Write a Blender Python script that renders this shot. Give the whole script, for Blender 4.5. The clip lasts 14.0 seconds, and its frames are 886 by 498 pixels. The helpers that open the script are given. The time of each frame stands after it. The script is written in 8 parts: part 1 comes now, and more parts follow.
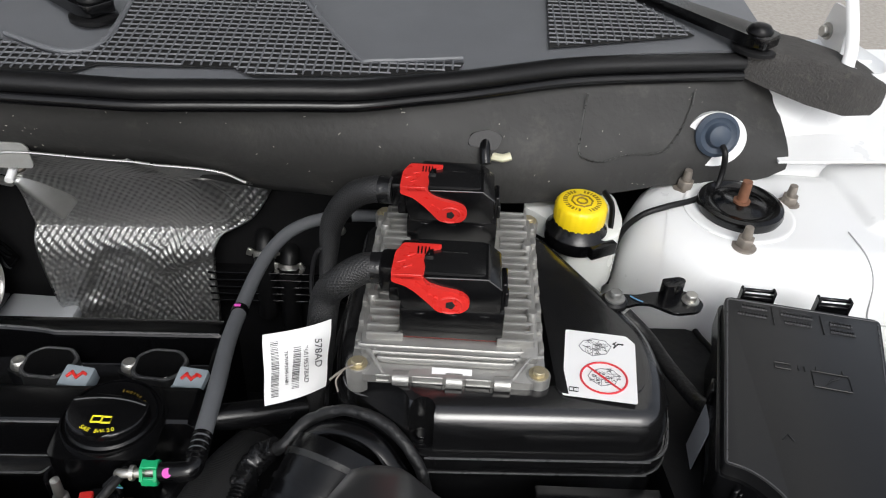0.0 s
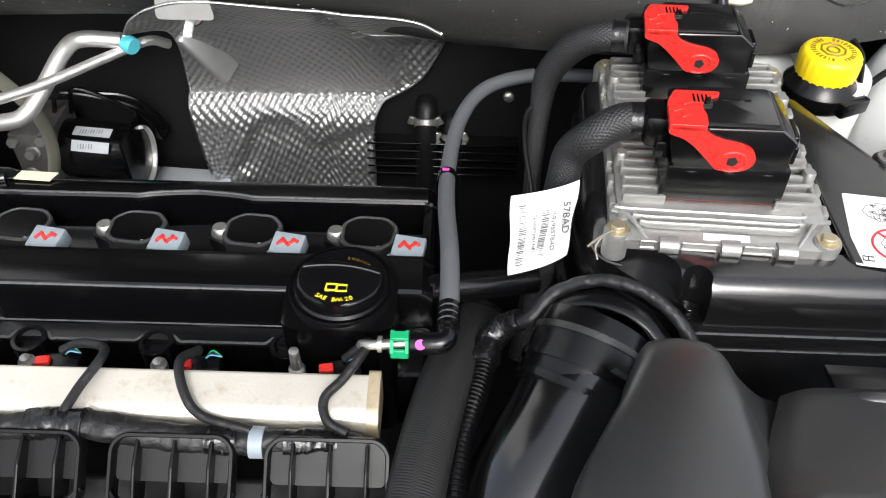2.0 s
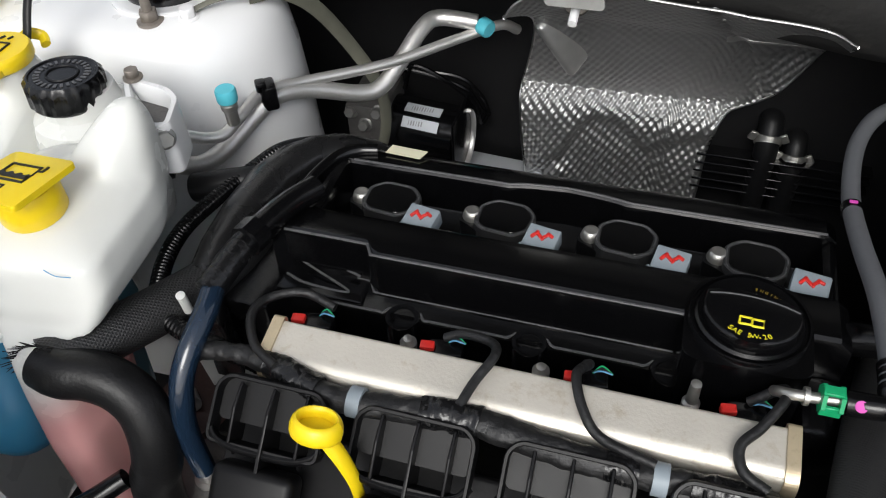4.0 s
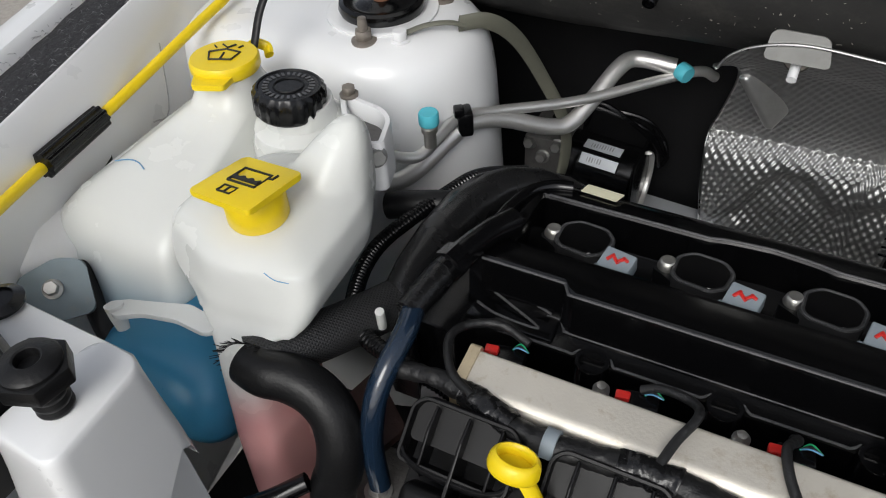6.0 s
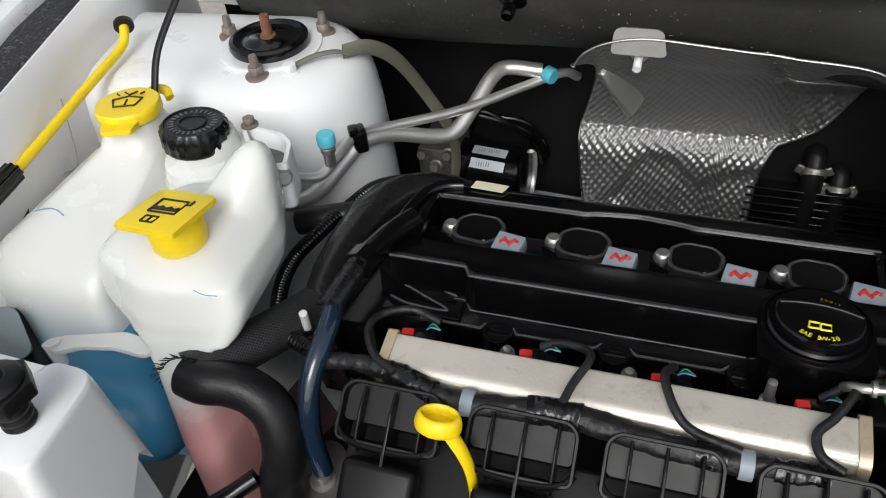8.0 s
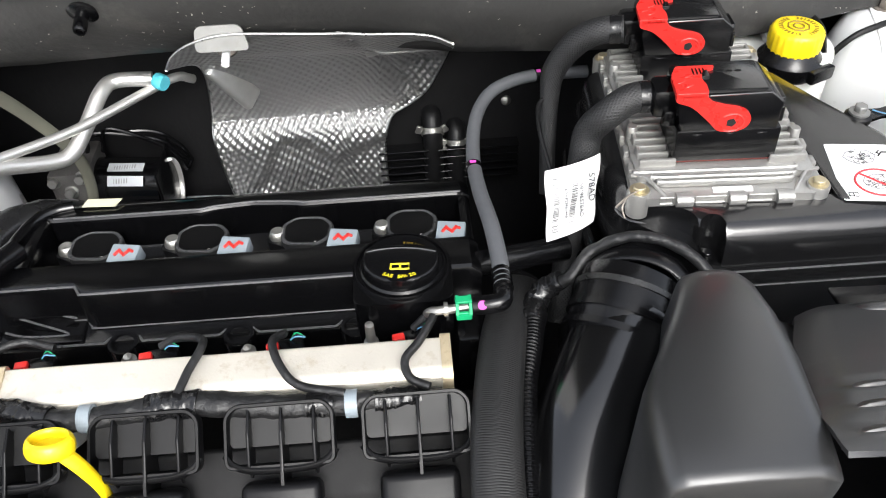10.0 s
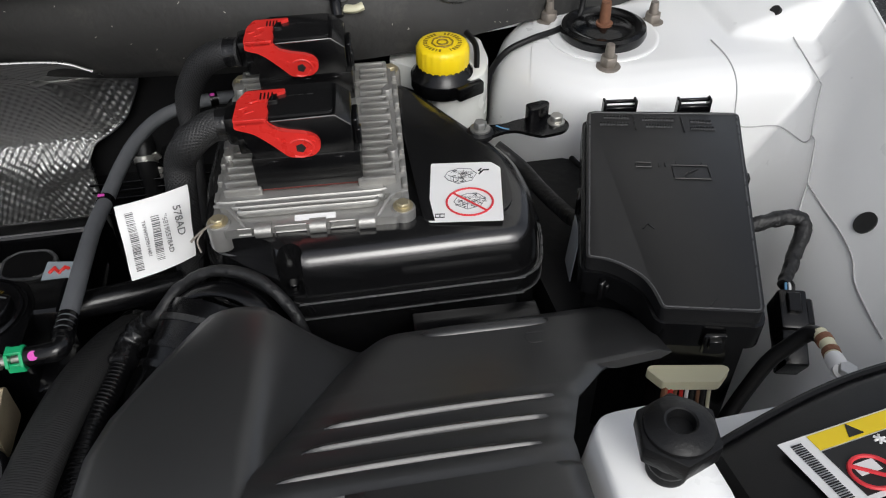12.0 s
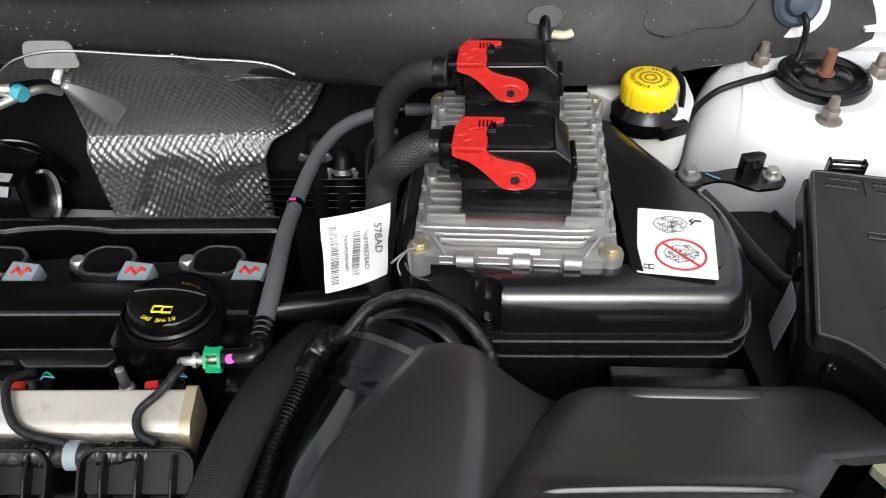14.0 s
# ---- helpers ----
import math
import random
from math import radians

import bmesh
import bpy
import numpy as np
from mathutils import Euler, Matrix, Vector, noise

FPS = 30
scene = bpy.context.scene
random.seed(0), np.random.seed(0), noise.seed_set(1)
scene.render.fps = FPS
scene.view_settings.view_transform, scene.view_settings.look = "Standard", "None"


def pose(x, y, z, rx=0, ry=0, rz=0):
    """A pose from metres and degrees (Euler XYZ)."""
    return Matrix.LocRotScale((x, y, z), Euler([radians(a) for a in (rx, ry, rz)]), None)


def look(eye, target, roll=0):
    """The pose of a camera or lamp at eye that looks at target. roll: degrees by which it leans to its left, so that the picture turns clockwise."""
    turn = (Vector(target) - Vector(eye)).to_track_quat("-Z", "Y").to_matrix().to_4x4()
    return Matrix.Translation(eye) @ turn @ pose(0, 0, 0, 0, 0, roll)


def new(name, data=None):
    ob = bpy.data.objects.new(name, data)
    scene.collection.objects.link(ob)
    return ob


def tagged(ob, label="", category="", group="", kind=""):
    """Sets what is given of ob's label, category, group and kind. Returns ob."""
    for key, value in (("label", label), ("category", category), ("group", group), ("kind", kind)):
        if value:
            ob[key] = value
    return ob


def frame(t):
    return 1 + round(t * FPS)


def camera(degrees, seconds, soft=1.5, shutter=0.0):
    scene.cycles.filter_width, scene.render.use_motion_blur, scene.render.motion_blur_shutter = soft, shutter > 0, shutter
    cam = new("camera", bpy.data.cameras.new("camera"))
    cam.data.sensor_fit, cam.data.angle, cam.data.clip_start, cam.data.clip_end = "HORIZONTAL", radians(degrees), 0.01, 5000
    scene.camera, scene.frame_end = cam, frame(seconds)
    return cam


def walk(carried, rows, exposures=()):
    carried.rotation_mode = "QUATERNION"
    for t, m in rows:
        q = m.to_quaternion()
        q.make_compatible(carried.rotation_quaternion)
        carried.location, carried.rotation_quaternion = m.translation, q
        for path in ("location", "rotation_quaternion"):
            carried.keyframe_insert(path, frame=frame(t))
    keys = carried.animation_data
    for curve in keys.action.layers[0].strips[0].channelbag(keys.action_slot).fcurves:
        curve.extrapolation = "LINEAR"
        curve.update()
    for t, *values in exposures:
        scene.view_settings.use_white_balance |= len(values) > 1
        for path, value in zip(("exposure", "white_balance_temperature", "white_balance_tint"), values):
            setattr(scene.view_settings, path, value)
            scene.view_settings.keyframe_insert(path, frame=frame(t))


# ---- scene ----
from mathutils.bvhtree import BVHTree
from mathutils.kdtree import KDTree

cam = camera(57.8, 14.0, soft=1.1)
PATH = [
    (0, (0.241, 0.028, 1.45), (0.354, 1.617, 0.242), 4.1),
    (0.5, (0.221, 0.041, 1.413), (0.315, 1.485, 0.032), 2.2),
    (1, (0.2, 0.043, 1.398), (0.319, 1.431, -0.037), 2.8),
    (1.5, (0.164, 0.047, 1.392), (0.307, 1.446, -0.03), 3.4),
    (2, (0.098, 0.067, 1.38), (0.08, 1.479, -0.036), 1.0),
    (2.5, (0.043, 0.075, 1.375), (-0.131, 1.481, -0.037), -0.9),
    (3, (0.008, 0.081, 1.365), (-0.258, 1.47, -0.049), -1.8),
    (3.5, (-0.021, 0.085, 1.361), (-0.35, 1.441, -0.072), -1.8),
    (4, (-0.06, 0.084, 1.361), (-0.517, 1.414, -0.061), -3.4),
    (4.2, (-0.073, 0.084, 1.362), (-0.578, 1.402, -0.054), -3.7),
    (6.3, (-0.129, 0.058, 1.377), (-0.866, 1.33, 0.021), -4.3),
    (6.5, (-0.13, 0.051, 1.383), (-0.877, 1.337, 0.045), -4.6),
    (7, (-0.129, 0.036, 1.39), (-0.871, 1.355, 0.081), -4.8),
    (7.2, (-0.127, 0.029, 1.391), (-0.848, 1.36, 0.083), -5.0),
    (9.3, (-0.007, -0.012, 1.411), (-0.17, 1.44, 0.044), -5.3),
    (9.5, (0.002, -0.012, 1.408), (-0.118, 1.445, 0.043), -4.9),
    (10, (0.036, -0.016, 1.408), (0.093, 1.442, 0.04), -2.6),
    (10.5, (0.081, -0.013, 1.403), (0.307, 1.423, 0.03), -1.6),
    (11, (0.129, -0.014, 1.401), (0.432, 1.421, 0.042), -2.0),
    (11.5, (0.22, -0.013, 1.404), (0.546, 1.423, 0.05), -1.5),
    (12, (0.307, -0.014, 1.393), (0.54, 1.443, 0.042), -1.0),
    (12.5, (0.339, -0.008, 1.383), (0.483, 1.46, 0.033), -1.8),
    (13, (0.347, 0.011, 1.385), (0.464, 1.485, 0.039), -2.0),
    (13.5, (0.311, 0.026, 1.393), (0.351, 1.509, 0.052), -1.7),
    (14, (0.233, 0.027, 1.397), (0.223, 1.512, 0.057), -0.5),
]
walk(cam, [(t, look(eye, target, roll)) for t, eye, target, roll in PATH], exposures=[(0.0, 0.5), (0.5, 0.85), (1.0, 0.9), (2.0, 1.3), (2.5, 1.4), (3.0, 1.15), (4.0, 0.4), (6.5, 0.02), (7.0, -0.02), (9.5, 1.2), (10.5, 1.5), (11.5, 0.6), (12.5, 0.05), (13.5, 0.1), (14.0, 0.75)])

# ---- world and light: an overcast sky and a broad, weak sun ----
world = bpy.data.worlds.new("world")
scene.world = world
world.use_nodes = True
wn = world.node_tree
sky = wn.nodes.new("ShaderNodeTexSky")
sky.sky_type, sky.sun_disc = "NISHITA", False
sky.sun_elevation, sky.sun_rotation = radians(43), radians(172)
sky.dust_density, sky.air_density, sky.ozone_density = 3.0, 0.85, 1.2
grey = wn.nodes.new("ShaderNodeHueSaturation")
grey.inputs["Saturation"].default_value = 0.35
wn.links.new(sky.outputs[0], grey.inputs["Color"])
wn.links.new(grey.outputs[0], wn.nodes["Background"].inputs[0])
wn.nodes["Background"].inputs[1].default_value = 0.15
sun_data = bpy.data.lights.new("sun", "SUN")
sun_data.energy, sun_data.angle, sun_data.color = 1.0, radians(28), (0.98, 1.0, 0.985)
sun = new("sun", sun_data)
sun.matrix_world = look((0.5, -3.2, 4.45), (0, 0.5, 1))
scene.view_settings.exposure = 0.0

# ---- materials ----
def material(name, color, rough=0.5, metal=0.0, vary=0.08, scale=20.0, bump=0.0, bump_scale=300.0, dirt=0.0, dirt_color=(0.25, 0.22, 0.18), coat=0.0, trans=0.0, rough_vary=0.12, spec=0.5):
    m = bpy.data.materials.new(name)
    m.use_nodes = True
    nt = m.node_tree
    b = nt.nodes["Principled BSDF"]
    co = nt.nodes.new("ShaderNodeTexCoord")
    n1 = nt.nodes.new("ShaderNodeTexNoise")
    n1.inputs["Scale"].default_value, n1.inputs["Detail"].default_value = scale, 6.0
    nt.links.new(co.outputs["Object"], n1.inputs["Vector"])
    mix = nt.nodes.new("ShaderNodeMix")
    mix.data_type = "RGBA"
    lo = [max(0.0, c * (1 - vary)) for c in color] + [1]
    hi = [min(1.0, c * (1 + vary)) for c in color] + [1]
    mix.inputs[6].default_value, mix.inputs[7].default_value = lo, hi
    nt.links.new(n1.outputs["Fac"], mix.inputs[0])
    out = mix.outputs[2]
    if dirt > 0:
        n2 = nt.nodes.new("ShaderNodeTexNoise")
        n2.inputs["Scale"].default_value, n2.inputs["Detail"].default_value, n2.inputs["Roughness"].default_value = scale * 2.3, 10.0, 0.7
        nt.links.new(co.outputs["Object"], n2.inputs["Vector"])
        ramp = nt.nodes.new("ShaderNodeMapRange")
        ramp.inputs[1].default_value, ramp.inputs[2].default_value, ramp.inputs[4].default_value = 0.55, 0.78, dirt
        nt.links.new(n2.outputs["Fac"], ramp.inputs[0])
        m2 = nt.nodes.new("ShaderNodeMix")
        m2.data_type = "RGBA"
        m2.inputs[7].default_value = (*dirt_color, 1)
        nt.links.new(ramp.outputs[0], m2.inputs[0])
        nt.links.new(out, m2.inputs[6])
        out = m2.outputs[2]
    nt.links.new(out, b.inputs["Base Color"])
    b.inputs["Metallic"].default_value = metal
    b.inputs["Specular IOR Level"].default_value = spec
    mr = nt.nodes.new("ShaderNodeMapRange")
    mr.inputs[3].default_value, mr.inputs[4].default_value = max(0.02, rough - rough_vary), min(1.0, rough + rough_vary)
    n3 = nt.nodes.new("ShaderNodeTexNoise")
    n3.inputs["Scale"].default_value, n3.inputs["Detail"].default_value = scale * 3.1, 5.0
    nt.links.new(co.outputs["Object"], n3.inputs["Vector"])
    nt.links.new(n3.outputs["Fac"], mr.inputs[0])
    nt.links.new(mr.outputs[0], b.inputs["Roughness"])
    if coat:
        b.inputs["Coat Weight"].default_value, b.inputs["Coat Roughness"].default_value = coat, 0.08
    if trans:
        b.inputs["Subsurface Weight"].default_value = trans
        b.inputs["Subsurface Radius"].default_value = (0.02, 0.02, 0.02)
        b.inputs["Subsurface Scale"].default_value = 0.6
    if bump:
        n4 = nt.nodes.new("ShaderNodeTexNoise")
        n4.inputs["Scale"].default_value, n4.inputs["Detail"].default_value = bump_scale, 4.0
        nt.links.new(co.outputs["Object"], n4.inputs["Vector"])
        bp = nt.nodes.new("ShaderNodeBump")
        bp.inputs["Strength"].default_value, bp.inputs["Distance"].default_value = bump, 0.002
        nt.links.new(n4.outputs["Fac"], bp.inputs["Height"])
        nt.links.new(bp.outputs[0], b.inputs["Normal"])
    return m


def woven(m, pitch, turn, strength=0.6, distance=0.0006):
    """Crossing threads laid along a tube, as relief and as a darker ground between them."""
    nt = m.node_tree
    b = nt.nodes["Principled BSDF"]
    co = nt.nodes.new("ShaderNodeTexCoord")
    waves = []
    for a in turn:
        mp = nt.nodes.new("ShaderNodeMapping")
        mp.inputs["Rotation"].default_value = (0, 0, a)
        w = nt.nodes.new("ShaderNodeTexWave")
        w.inputs["Scale"].default_value, w.inputs["Distortion"].default_value = 0.314 / pitch, 0.25
        nt.links.new(co.outputs["UV"], mp.inputs[0])
        nt.links.new(mp.outputs[0], w.inputs[0])
        waves.append(w)
    top = nt.nodes.new("ShaderNodeMath")
    top.operation = "MAXIMUM"
    nt.links.new(waves[0].outputs["Fac"], top.inputs[0])
    nt.links.new(waves[-1].outputs["Fac"], top.inputs[1])
    bp = nt.nodes.new("ShaderNodeBump")
    bp.inputs["Strength"].default_value, bp.inputs["Distance"].default_value = strength, distance
    nt.links.new(top.outputs[0], bp.inputs["Height"])
    nt.links.new(bp.outputs[0], b.inputs["Normal"])
    thread = nt.nodes.new("ShaderNodeMix")
    thread.data_type = "RGBA"
    thread.inputs[6].default_value = (0.002, 0.002, 0.002, 1)
    nt.links.new(b.inputs["Base Color"].links[0].from_socket, thread.inputs[7])
    nt.links.new(top.outputs[0], thread.inputs[0])
    nt.links.new(thread.outputs[2], b.inputs["Base Color"])
    return m


WHITE = material("white_paint", (0.78, 0.785, 0.785), 0.28, vary=0.02, scale=6, dirt=0.0, coat=0.5, rough_vary=0.02)
GLOSS = material("black_painted_cover", (0.002, 0.002, 0.0023), 0.17, vary=0.2, scale=8, bump=0.03, bump_scale=900, rough_vary=0.05, spec=0.52)
SHINE = material("glossy_black_pipe_plastic", (0.003, 0.003, 0.0033), 0.15, vary=0.2, scale=8, bump=0.04, bump_scale=60, rough_vary=0.04, spec=1.0)
SATIN = material("black_satin_plastic", (0.0028, 0.0028, 0.0032), 0.22, vary=0.15, scale=12, bump=0.05, bump_scale=900, spec=0.4)
GRAIN = material("black_grained_plastic", (0.0045, 0.0045, 0.005), 0.36, vary=0.15, scale=12, bump=0.05, bump_scale=1200, dirt=0.1, dirt_color=(0.025, 0.024, 0.022), spec=0.22)
SOFT = material("black_matt_duct_plastic", (0.021, 0.0212, 0.0218), 0.38, vary=0.2, scale=9, rough_vary=0.03, bump=0.03, bump_scale=900, dirt=0.12, dirt_color=(0.032, 0.032, 0.032), spec=0.9)
RUBBER = material("black_rubber", (0.006, 0.006, 0.0065), 0.42, vary=0.2, scale=30, bump=0.15, bump_scale=400, dirt=0.1, dirt_color=(0.05, 0.05, 0.046), spec=0.3)
TAPE = material("black_cloth_tape", (0.008, 0.008, 0.0085), 0.5, vary=0.3, scale=60, bump=0.8, bump_scale=150)
VINYL = material("black_shiny_tape", (0.006, 0.006, 0.0065), 0.25, vary=0.2, scale=40, bump=0.8, bump_scale=90)
FELT = material("black_insulation_mat", (0.024, 0.0235, 0.0225), 0.65, vary=0.45, scale=10, bump=0.5, bump_scale=110, dirt=0.6, dirt_color=(0.08, 0.075, 0.066))
# Near-black stands in for deep shade between and behind the bay's parts.
DARK = material("shaded_bay_black", (0.004, 0.004, 0.0045), 0.6, vary=0.2, scale=18, bump=0.2, bump_scale=120, spec=0.25)
FOAM = material("black_foam", (0.045, 0.043, 0.041), 0.95, vary=0.3, scale=50, bump=1.0, bump_scale=350, dirt=0.4, dirt_color=(0.13, 0.12, 0.1))
CAST = material("cast_aluminium", (0.36, 0.355, 0.34), 0.42, metal=0.7, vary=0.25, scale=40, bump=0.15, bump_scale=500, dirt=0.35, dirt_color=(0.26, 0.25, 0.22))
BRUSHED = material("satin_nickel_rail", (0.70, 0.66, 0.58), 0.42, metal=0.6, vary=0.12, scale=30, bump=0.08, bump_scale=500, dirt=0.75, dirt_color=(0.42, 0.33, 0.20))
PIPE = material("dull_aluminium_pipe", (0.68, 0.67, 0.65), 0.4, metal=0.8, vary=0.1, scale=50, bump=0.15, bump_scale=300)
STEEL = material("zinc_steel", (0.5, 0.49, 0.46), 0.4, metal=0.9, vary=0.15, scale=80, dirt=0.3, dirt_color=(0.3, 0.26, 0.2))
NUT = material("dull_brown_steel", (0.26, 0.23, 0.2), 0.55, metal=0.6, vary=0.3, scale=120, bump=0.2, bump_scale=400)
BAND = material("dull_clamp_steel", (0.07, 0.07, 0.068), 0.3, metal=0.8, vary=0.3, scale=80)
LINING = material("black_hood_lining", (0.008, 0.008, 0.008), 0.9, vary=0.3, scale=20, bump=0.5, bump_scale=120)
RUST = material("rusty_steel", (0.2, 0.09, 0.05), 0.75, metal=0.2, vary=0.35, scale=150, bump=0.4, bump_scale=500)
YELLOW = material("yellow_plastic", (0.85, 0.62, 0.01), 0.35, vary=0.05, scale=20, trans=0.1)
RED = material("red_plastic", (0.60, 0.026, 0.021), 0.3, vary=0.12, scale=40)
CYAN = material("cyan_plastic", (0.09, 0.5, 0.6), 0.45, vary=0.06, scale=60)
GREEN = material("green_plastic", (0.01, 0.33, 0.13), 0.35, vary=0.1, scale=60)
MAGENTA = material("magenta_mark", (0.6, 0.06, 0.4), 0.5)
GREY = material("grey_connector_plastic", (0.24, 0.28, 0.31), 0.45, vary=0.06, scale=60)
HOSE = material("grey_rubber_hose", (0.10, 0.104, 0.112), 0.6, vary=0.12, scale=25, bump=0.1, bump_scale=500)
POLY = material("milky_polyethylene", (0.70, 0.71, 0.68), 0.26, vary=0.04, scale=7, trans=0.6, bump=0.05, bump_scale=60, rough_vary=0.06)


def fluid_inside(name, fluid, low, high, trans=0.5):
    """Milky plastic through which the fluid shows up to its level."""
    m = material(name, (0.70, 0.71, 0.68), 0.26, vary=0.04, scale=7, trans=trans, bump=0.05, bump_scale=60, rough_vary=0.06)
    nt = m.node_tree
    b = nt.nodes["Principled BSDF"]
    co = nt.nodes.new("ShaderNodeTexCoord")
    xyz = nt.nodes.new("ShaderNodeSeparateXYZ")
    nt.links.new(co.outputs["Object"], xyz.inputs[0])
    soft = nt.nodes.new("ShaderNodeTexNoise")
    soft.inputs["Scale"].default_value = 9.0
    nt.links.new(co.outputs["Object"], soft.inputs["Vector"])
    lift = nt.nodes.new("ShaderNodeMath")
    lift.operation, lift.inputs[1].default_value = "MULTIPLY_ADD", 0.03
    nt.links.new(soft.outputs["Fac"], lift.inputs[0])
    nt.links.new(xyz.outputs["Z"], lift.inputs[2])
    mr = nt.nodes.new("ShaderNodeMapRange")
    mr.interpolation_type = "SMOOTHSTEP"
    mr.inputs[1].default_value, mr.inputs[2].default_value = low + 0.015, high + 0.015
    mr.inputs[3].default_value, mr.inputs[4].default_value = 1.0, 0.0
    nt.links.new(lift.outputs[0], mr.inputs[0])
    mix = nt.nodes.new("ShaderNodeMix")
    mix.data_type = "RGBA"
    mix.inputs[7].default_value = (*fluid, 1)
    nt.links.new(mr.outputs[0], mix.inputs[0])
    nt.links.new(b.inputs["Base Color"].links[0].from_socket, mix.inputs[6])
    nt.links.new(mix.outputs[2], b.inputs["Base Color"])
    return m


POLY_WASHER = fluid_inside("milky_polyethylene_over_blue_fluid", (0.16, 0.36, 0.50), 0.855, 0.945)
POLY_COOLANT = fluid_inside("milky_polyethylene_over_pink_coolant", (0.66, 0.34, 0.33), 0.875, 0.925)
POLY_BLUE = material("milky_polyethylene_with_blue_fluid", (0.05, 0.25, 0.42), 0.32, vary=0.15, scale=7, trans=0.3)
PAPER = material("white_label", (0.78, 0.78, 0.78), 0.5, vary=0.03, scale=15)
SILVER = material("silver_label", (0.5, 0.52, 0.55), 0.35, metal=0.3, vary=0.08)
INK = material("black_ink", (0.01, 0.01, 0.01), 0.6)
INK_GREY = material("grey_ink", (0.25, 0.25, 0.26), 0.6)
INK_RED = material("red_ink", (0.62, 0.03, 0.04), 0.5)
INK_YELLOW = material("yellow_ink", (0.8, 0.7, 0.02), 0.5)
INK_OCHRE = material("ochre_relief_print", (0.20, 0.13, 0.01), 0.5)
INK_TAG = material("faded_black_print", (0.11, 0.11, 0.112), 0.6)
INK_WHITE = material("white_ink", (0.75, 0.75, 0.75), 0.5)
INK_BLUE = material("blue_pen", (0.12, 0.3, 0.5), 0.6)
STRAP = material("olive_rubber_strap", (0.13, 0.13, 0.1), 0.6, vary=0.15, scale=40)
BLUEGLASS = material("dark_blue_clear_hose", (0.008, 0.018, 0.036), 0.12, vary=0.3, scale=20, coat=0.5, rough_vary=0.05)
CREAM = material("cream_plastic", (0.6, 0.58, 0.42), 0.5, vary=0.06)
BRAID = woven(material("braided_sleeve", (0.018, 0.018, 0.019), 0.5, vary=0.4, scale=140, dirt=0.15, dirt_color=(0.06, 0.06, 0.057)), 0.0024, (0.75, -0.75))
RIBWEAVE = woven(material("ribbed_woven_sleeve", (0.014, 0.014, 0.0145), 0.6, vary=0.4, scale=140, dirt=0.15, dirt_color=(0.05, 0.05, 0.047)), 0.0019, (1.5708, 1.45), 0.4)
COWL = material("grey_cowl_plastic", (0.12, 0.125, 0.135), 0.5, vary=0.1, scale=8, bump=0.1, bump_scale=700, dirt=0.2, dirt_color=(0.17, 0.17, 0.17))
GROUND = material("concrete_ground", (0.36, 0.33, 0.29), 0.9, vary=0.35, scale=45, bump=0.8, bump_scale=160, dirt=0.7, dirt_color=(0.55, 0.52, 0.47))
FOIL = material("embossed_aluminium_foil", (0.44, 0.44, 0.436), 0.46, metal=0.9, vary=0.12, scale=12, rough_vary=0.04)
GROMMET = material("dark_blue_rubber", (0.035, 0.05, 0.075), 0.5, vary=0.15, scale=40)
LINT = material("pale_lint", (0.34, 0.32, 0.28), 0.8, vary=0.4, scale=90)
FLEECE = material("charcoal_fleece", (0.02, 0.02, 0.022), 0.9, vary=0.6, scale=90, bump=1.0, bump_scale=160, dirt=0.9, dirt_color=(0.16, 0.16, 0.165))
SHOULDER = material("satin_black_timing_cover", (0.009, 0.009, 0.0095), 0.27, vary=0.2, scale=12, bump=0.05, bump_scale=500, spec=0.55)
TAB = material("oiled_brown_steel", (0.13, 0.115, 0.1), 0.5, metal=0.5, vary=0.25, scale=60, dirt=0.3, dirt_color=(0.08, 0.06, 0.05))
DULL = material("dull_grey_steel", (0.28, 0.28, 0.27), 0.45, metal=0.7, vary=0.2, scale=60, dirt=0.3, dirt_color=(0.2, 0.18, 0.15))


# ---- mesh tools ----
def verts_of(bm, geom):
    return [g for g in geom if isinstance(g, bmesh.types.BMVert)]


def box(bm, c, s, bevel=0.002, seg=2, turn=(0, 0, 0)):
    m = pose(*c, *turn) @ Matrix.Diagonal((*s, 1))
    made = bmesh.ops.create_cube(bm, size=1.0, matrix=m)["verts"]
    if bevel:
        edges = list({e for v in made for e in v.link_edges})
        bmesh.ops.bevel(bm, geom=edges, offset=min(bevel, 0.45 * min(s)), segments=seg, affect="EDGES", profile=0.5)
    return bm


def prism(bm, outline, z0, z1, bevel=0.002, seg=2, m=None, top_only=False):
    """An outline in x, y raised from z0 to z1, placed by m."""
    low = [bm.verts.new((x, y, z0)) for x, y in outline]
    high = [bm.verts.new((x, y, z1)) for x, y in outline]
    n = len(outline)
    bm.faces.new(low[::-1])
    top = bm.faces.new(high)
    for i in range(n):
        bm.faces.new((low[i], low[(i + 1) % n], high[(i + 1) % n], high[i]))
    made = low + high
    if bevel:
        edges = list(top.edges) if top_only else list({e for v in made for e in v.link_edges})
        got = bmesh.ops.bevel(bm, geom=edges, offset=bevel, segments=seg, affect="EDGES", profile=0.5, clamp_overlap=True)
        made = list({v for v in verts_of(bm, got["verts"]) + [w for w in made if w.is_valid]})
    if m is not None:
        bmesh.ops.transform(bm, matrix=m, verts=made)
    return bm


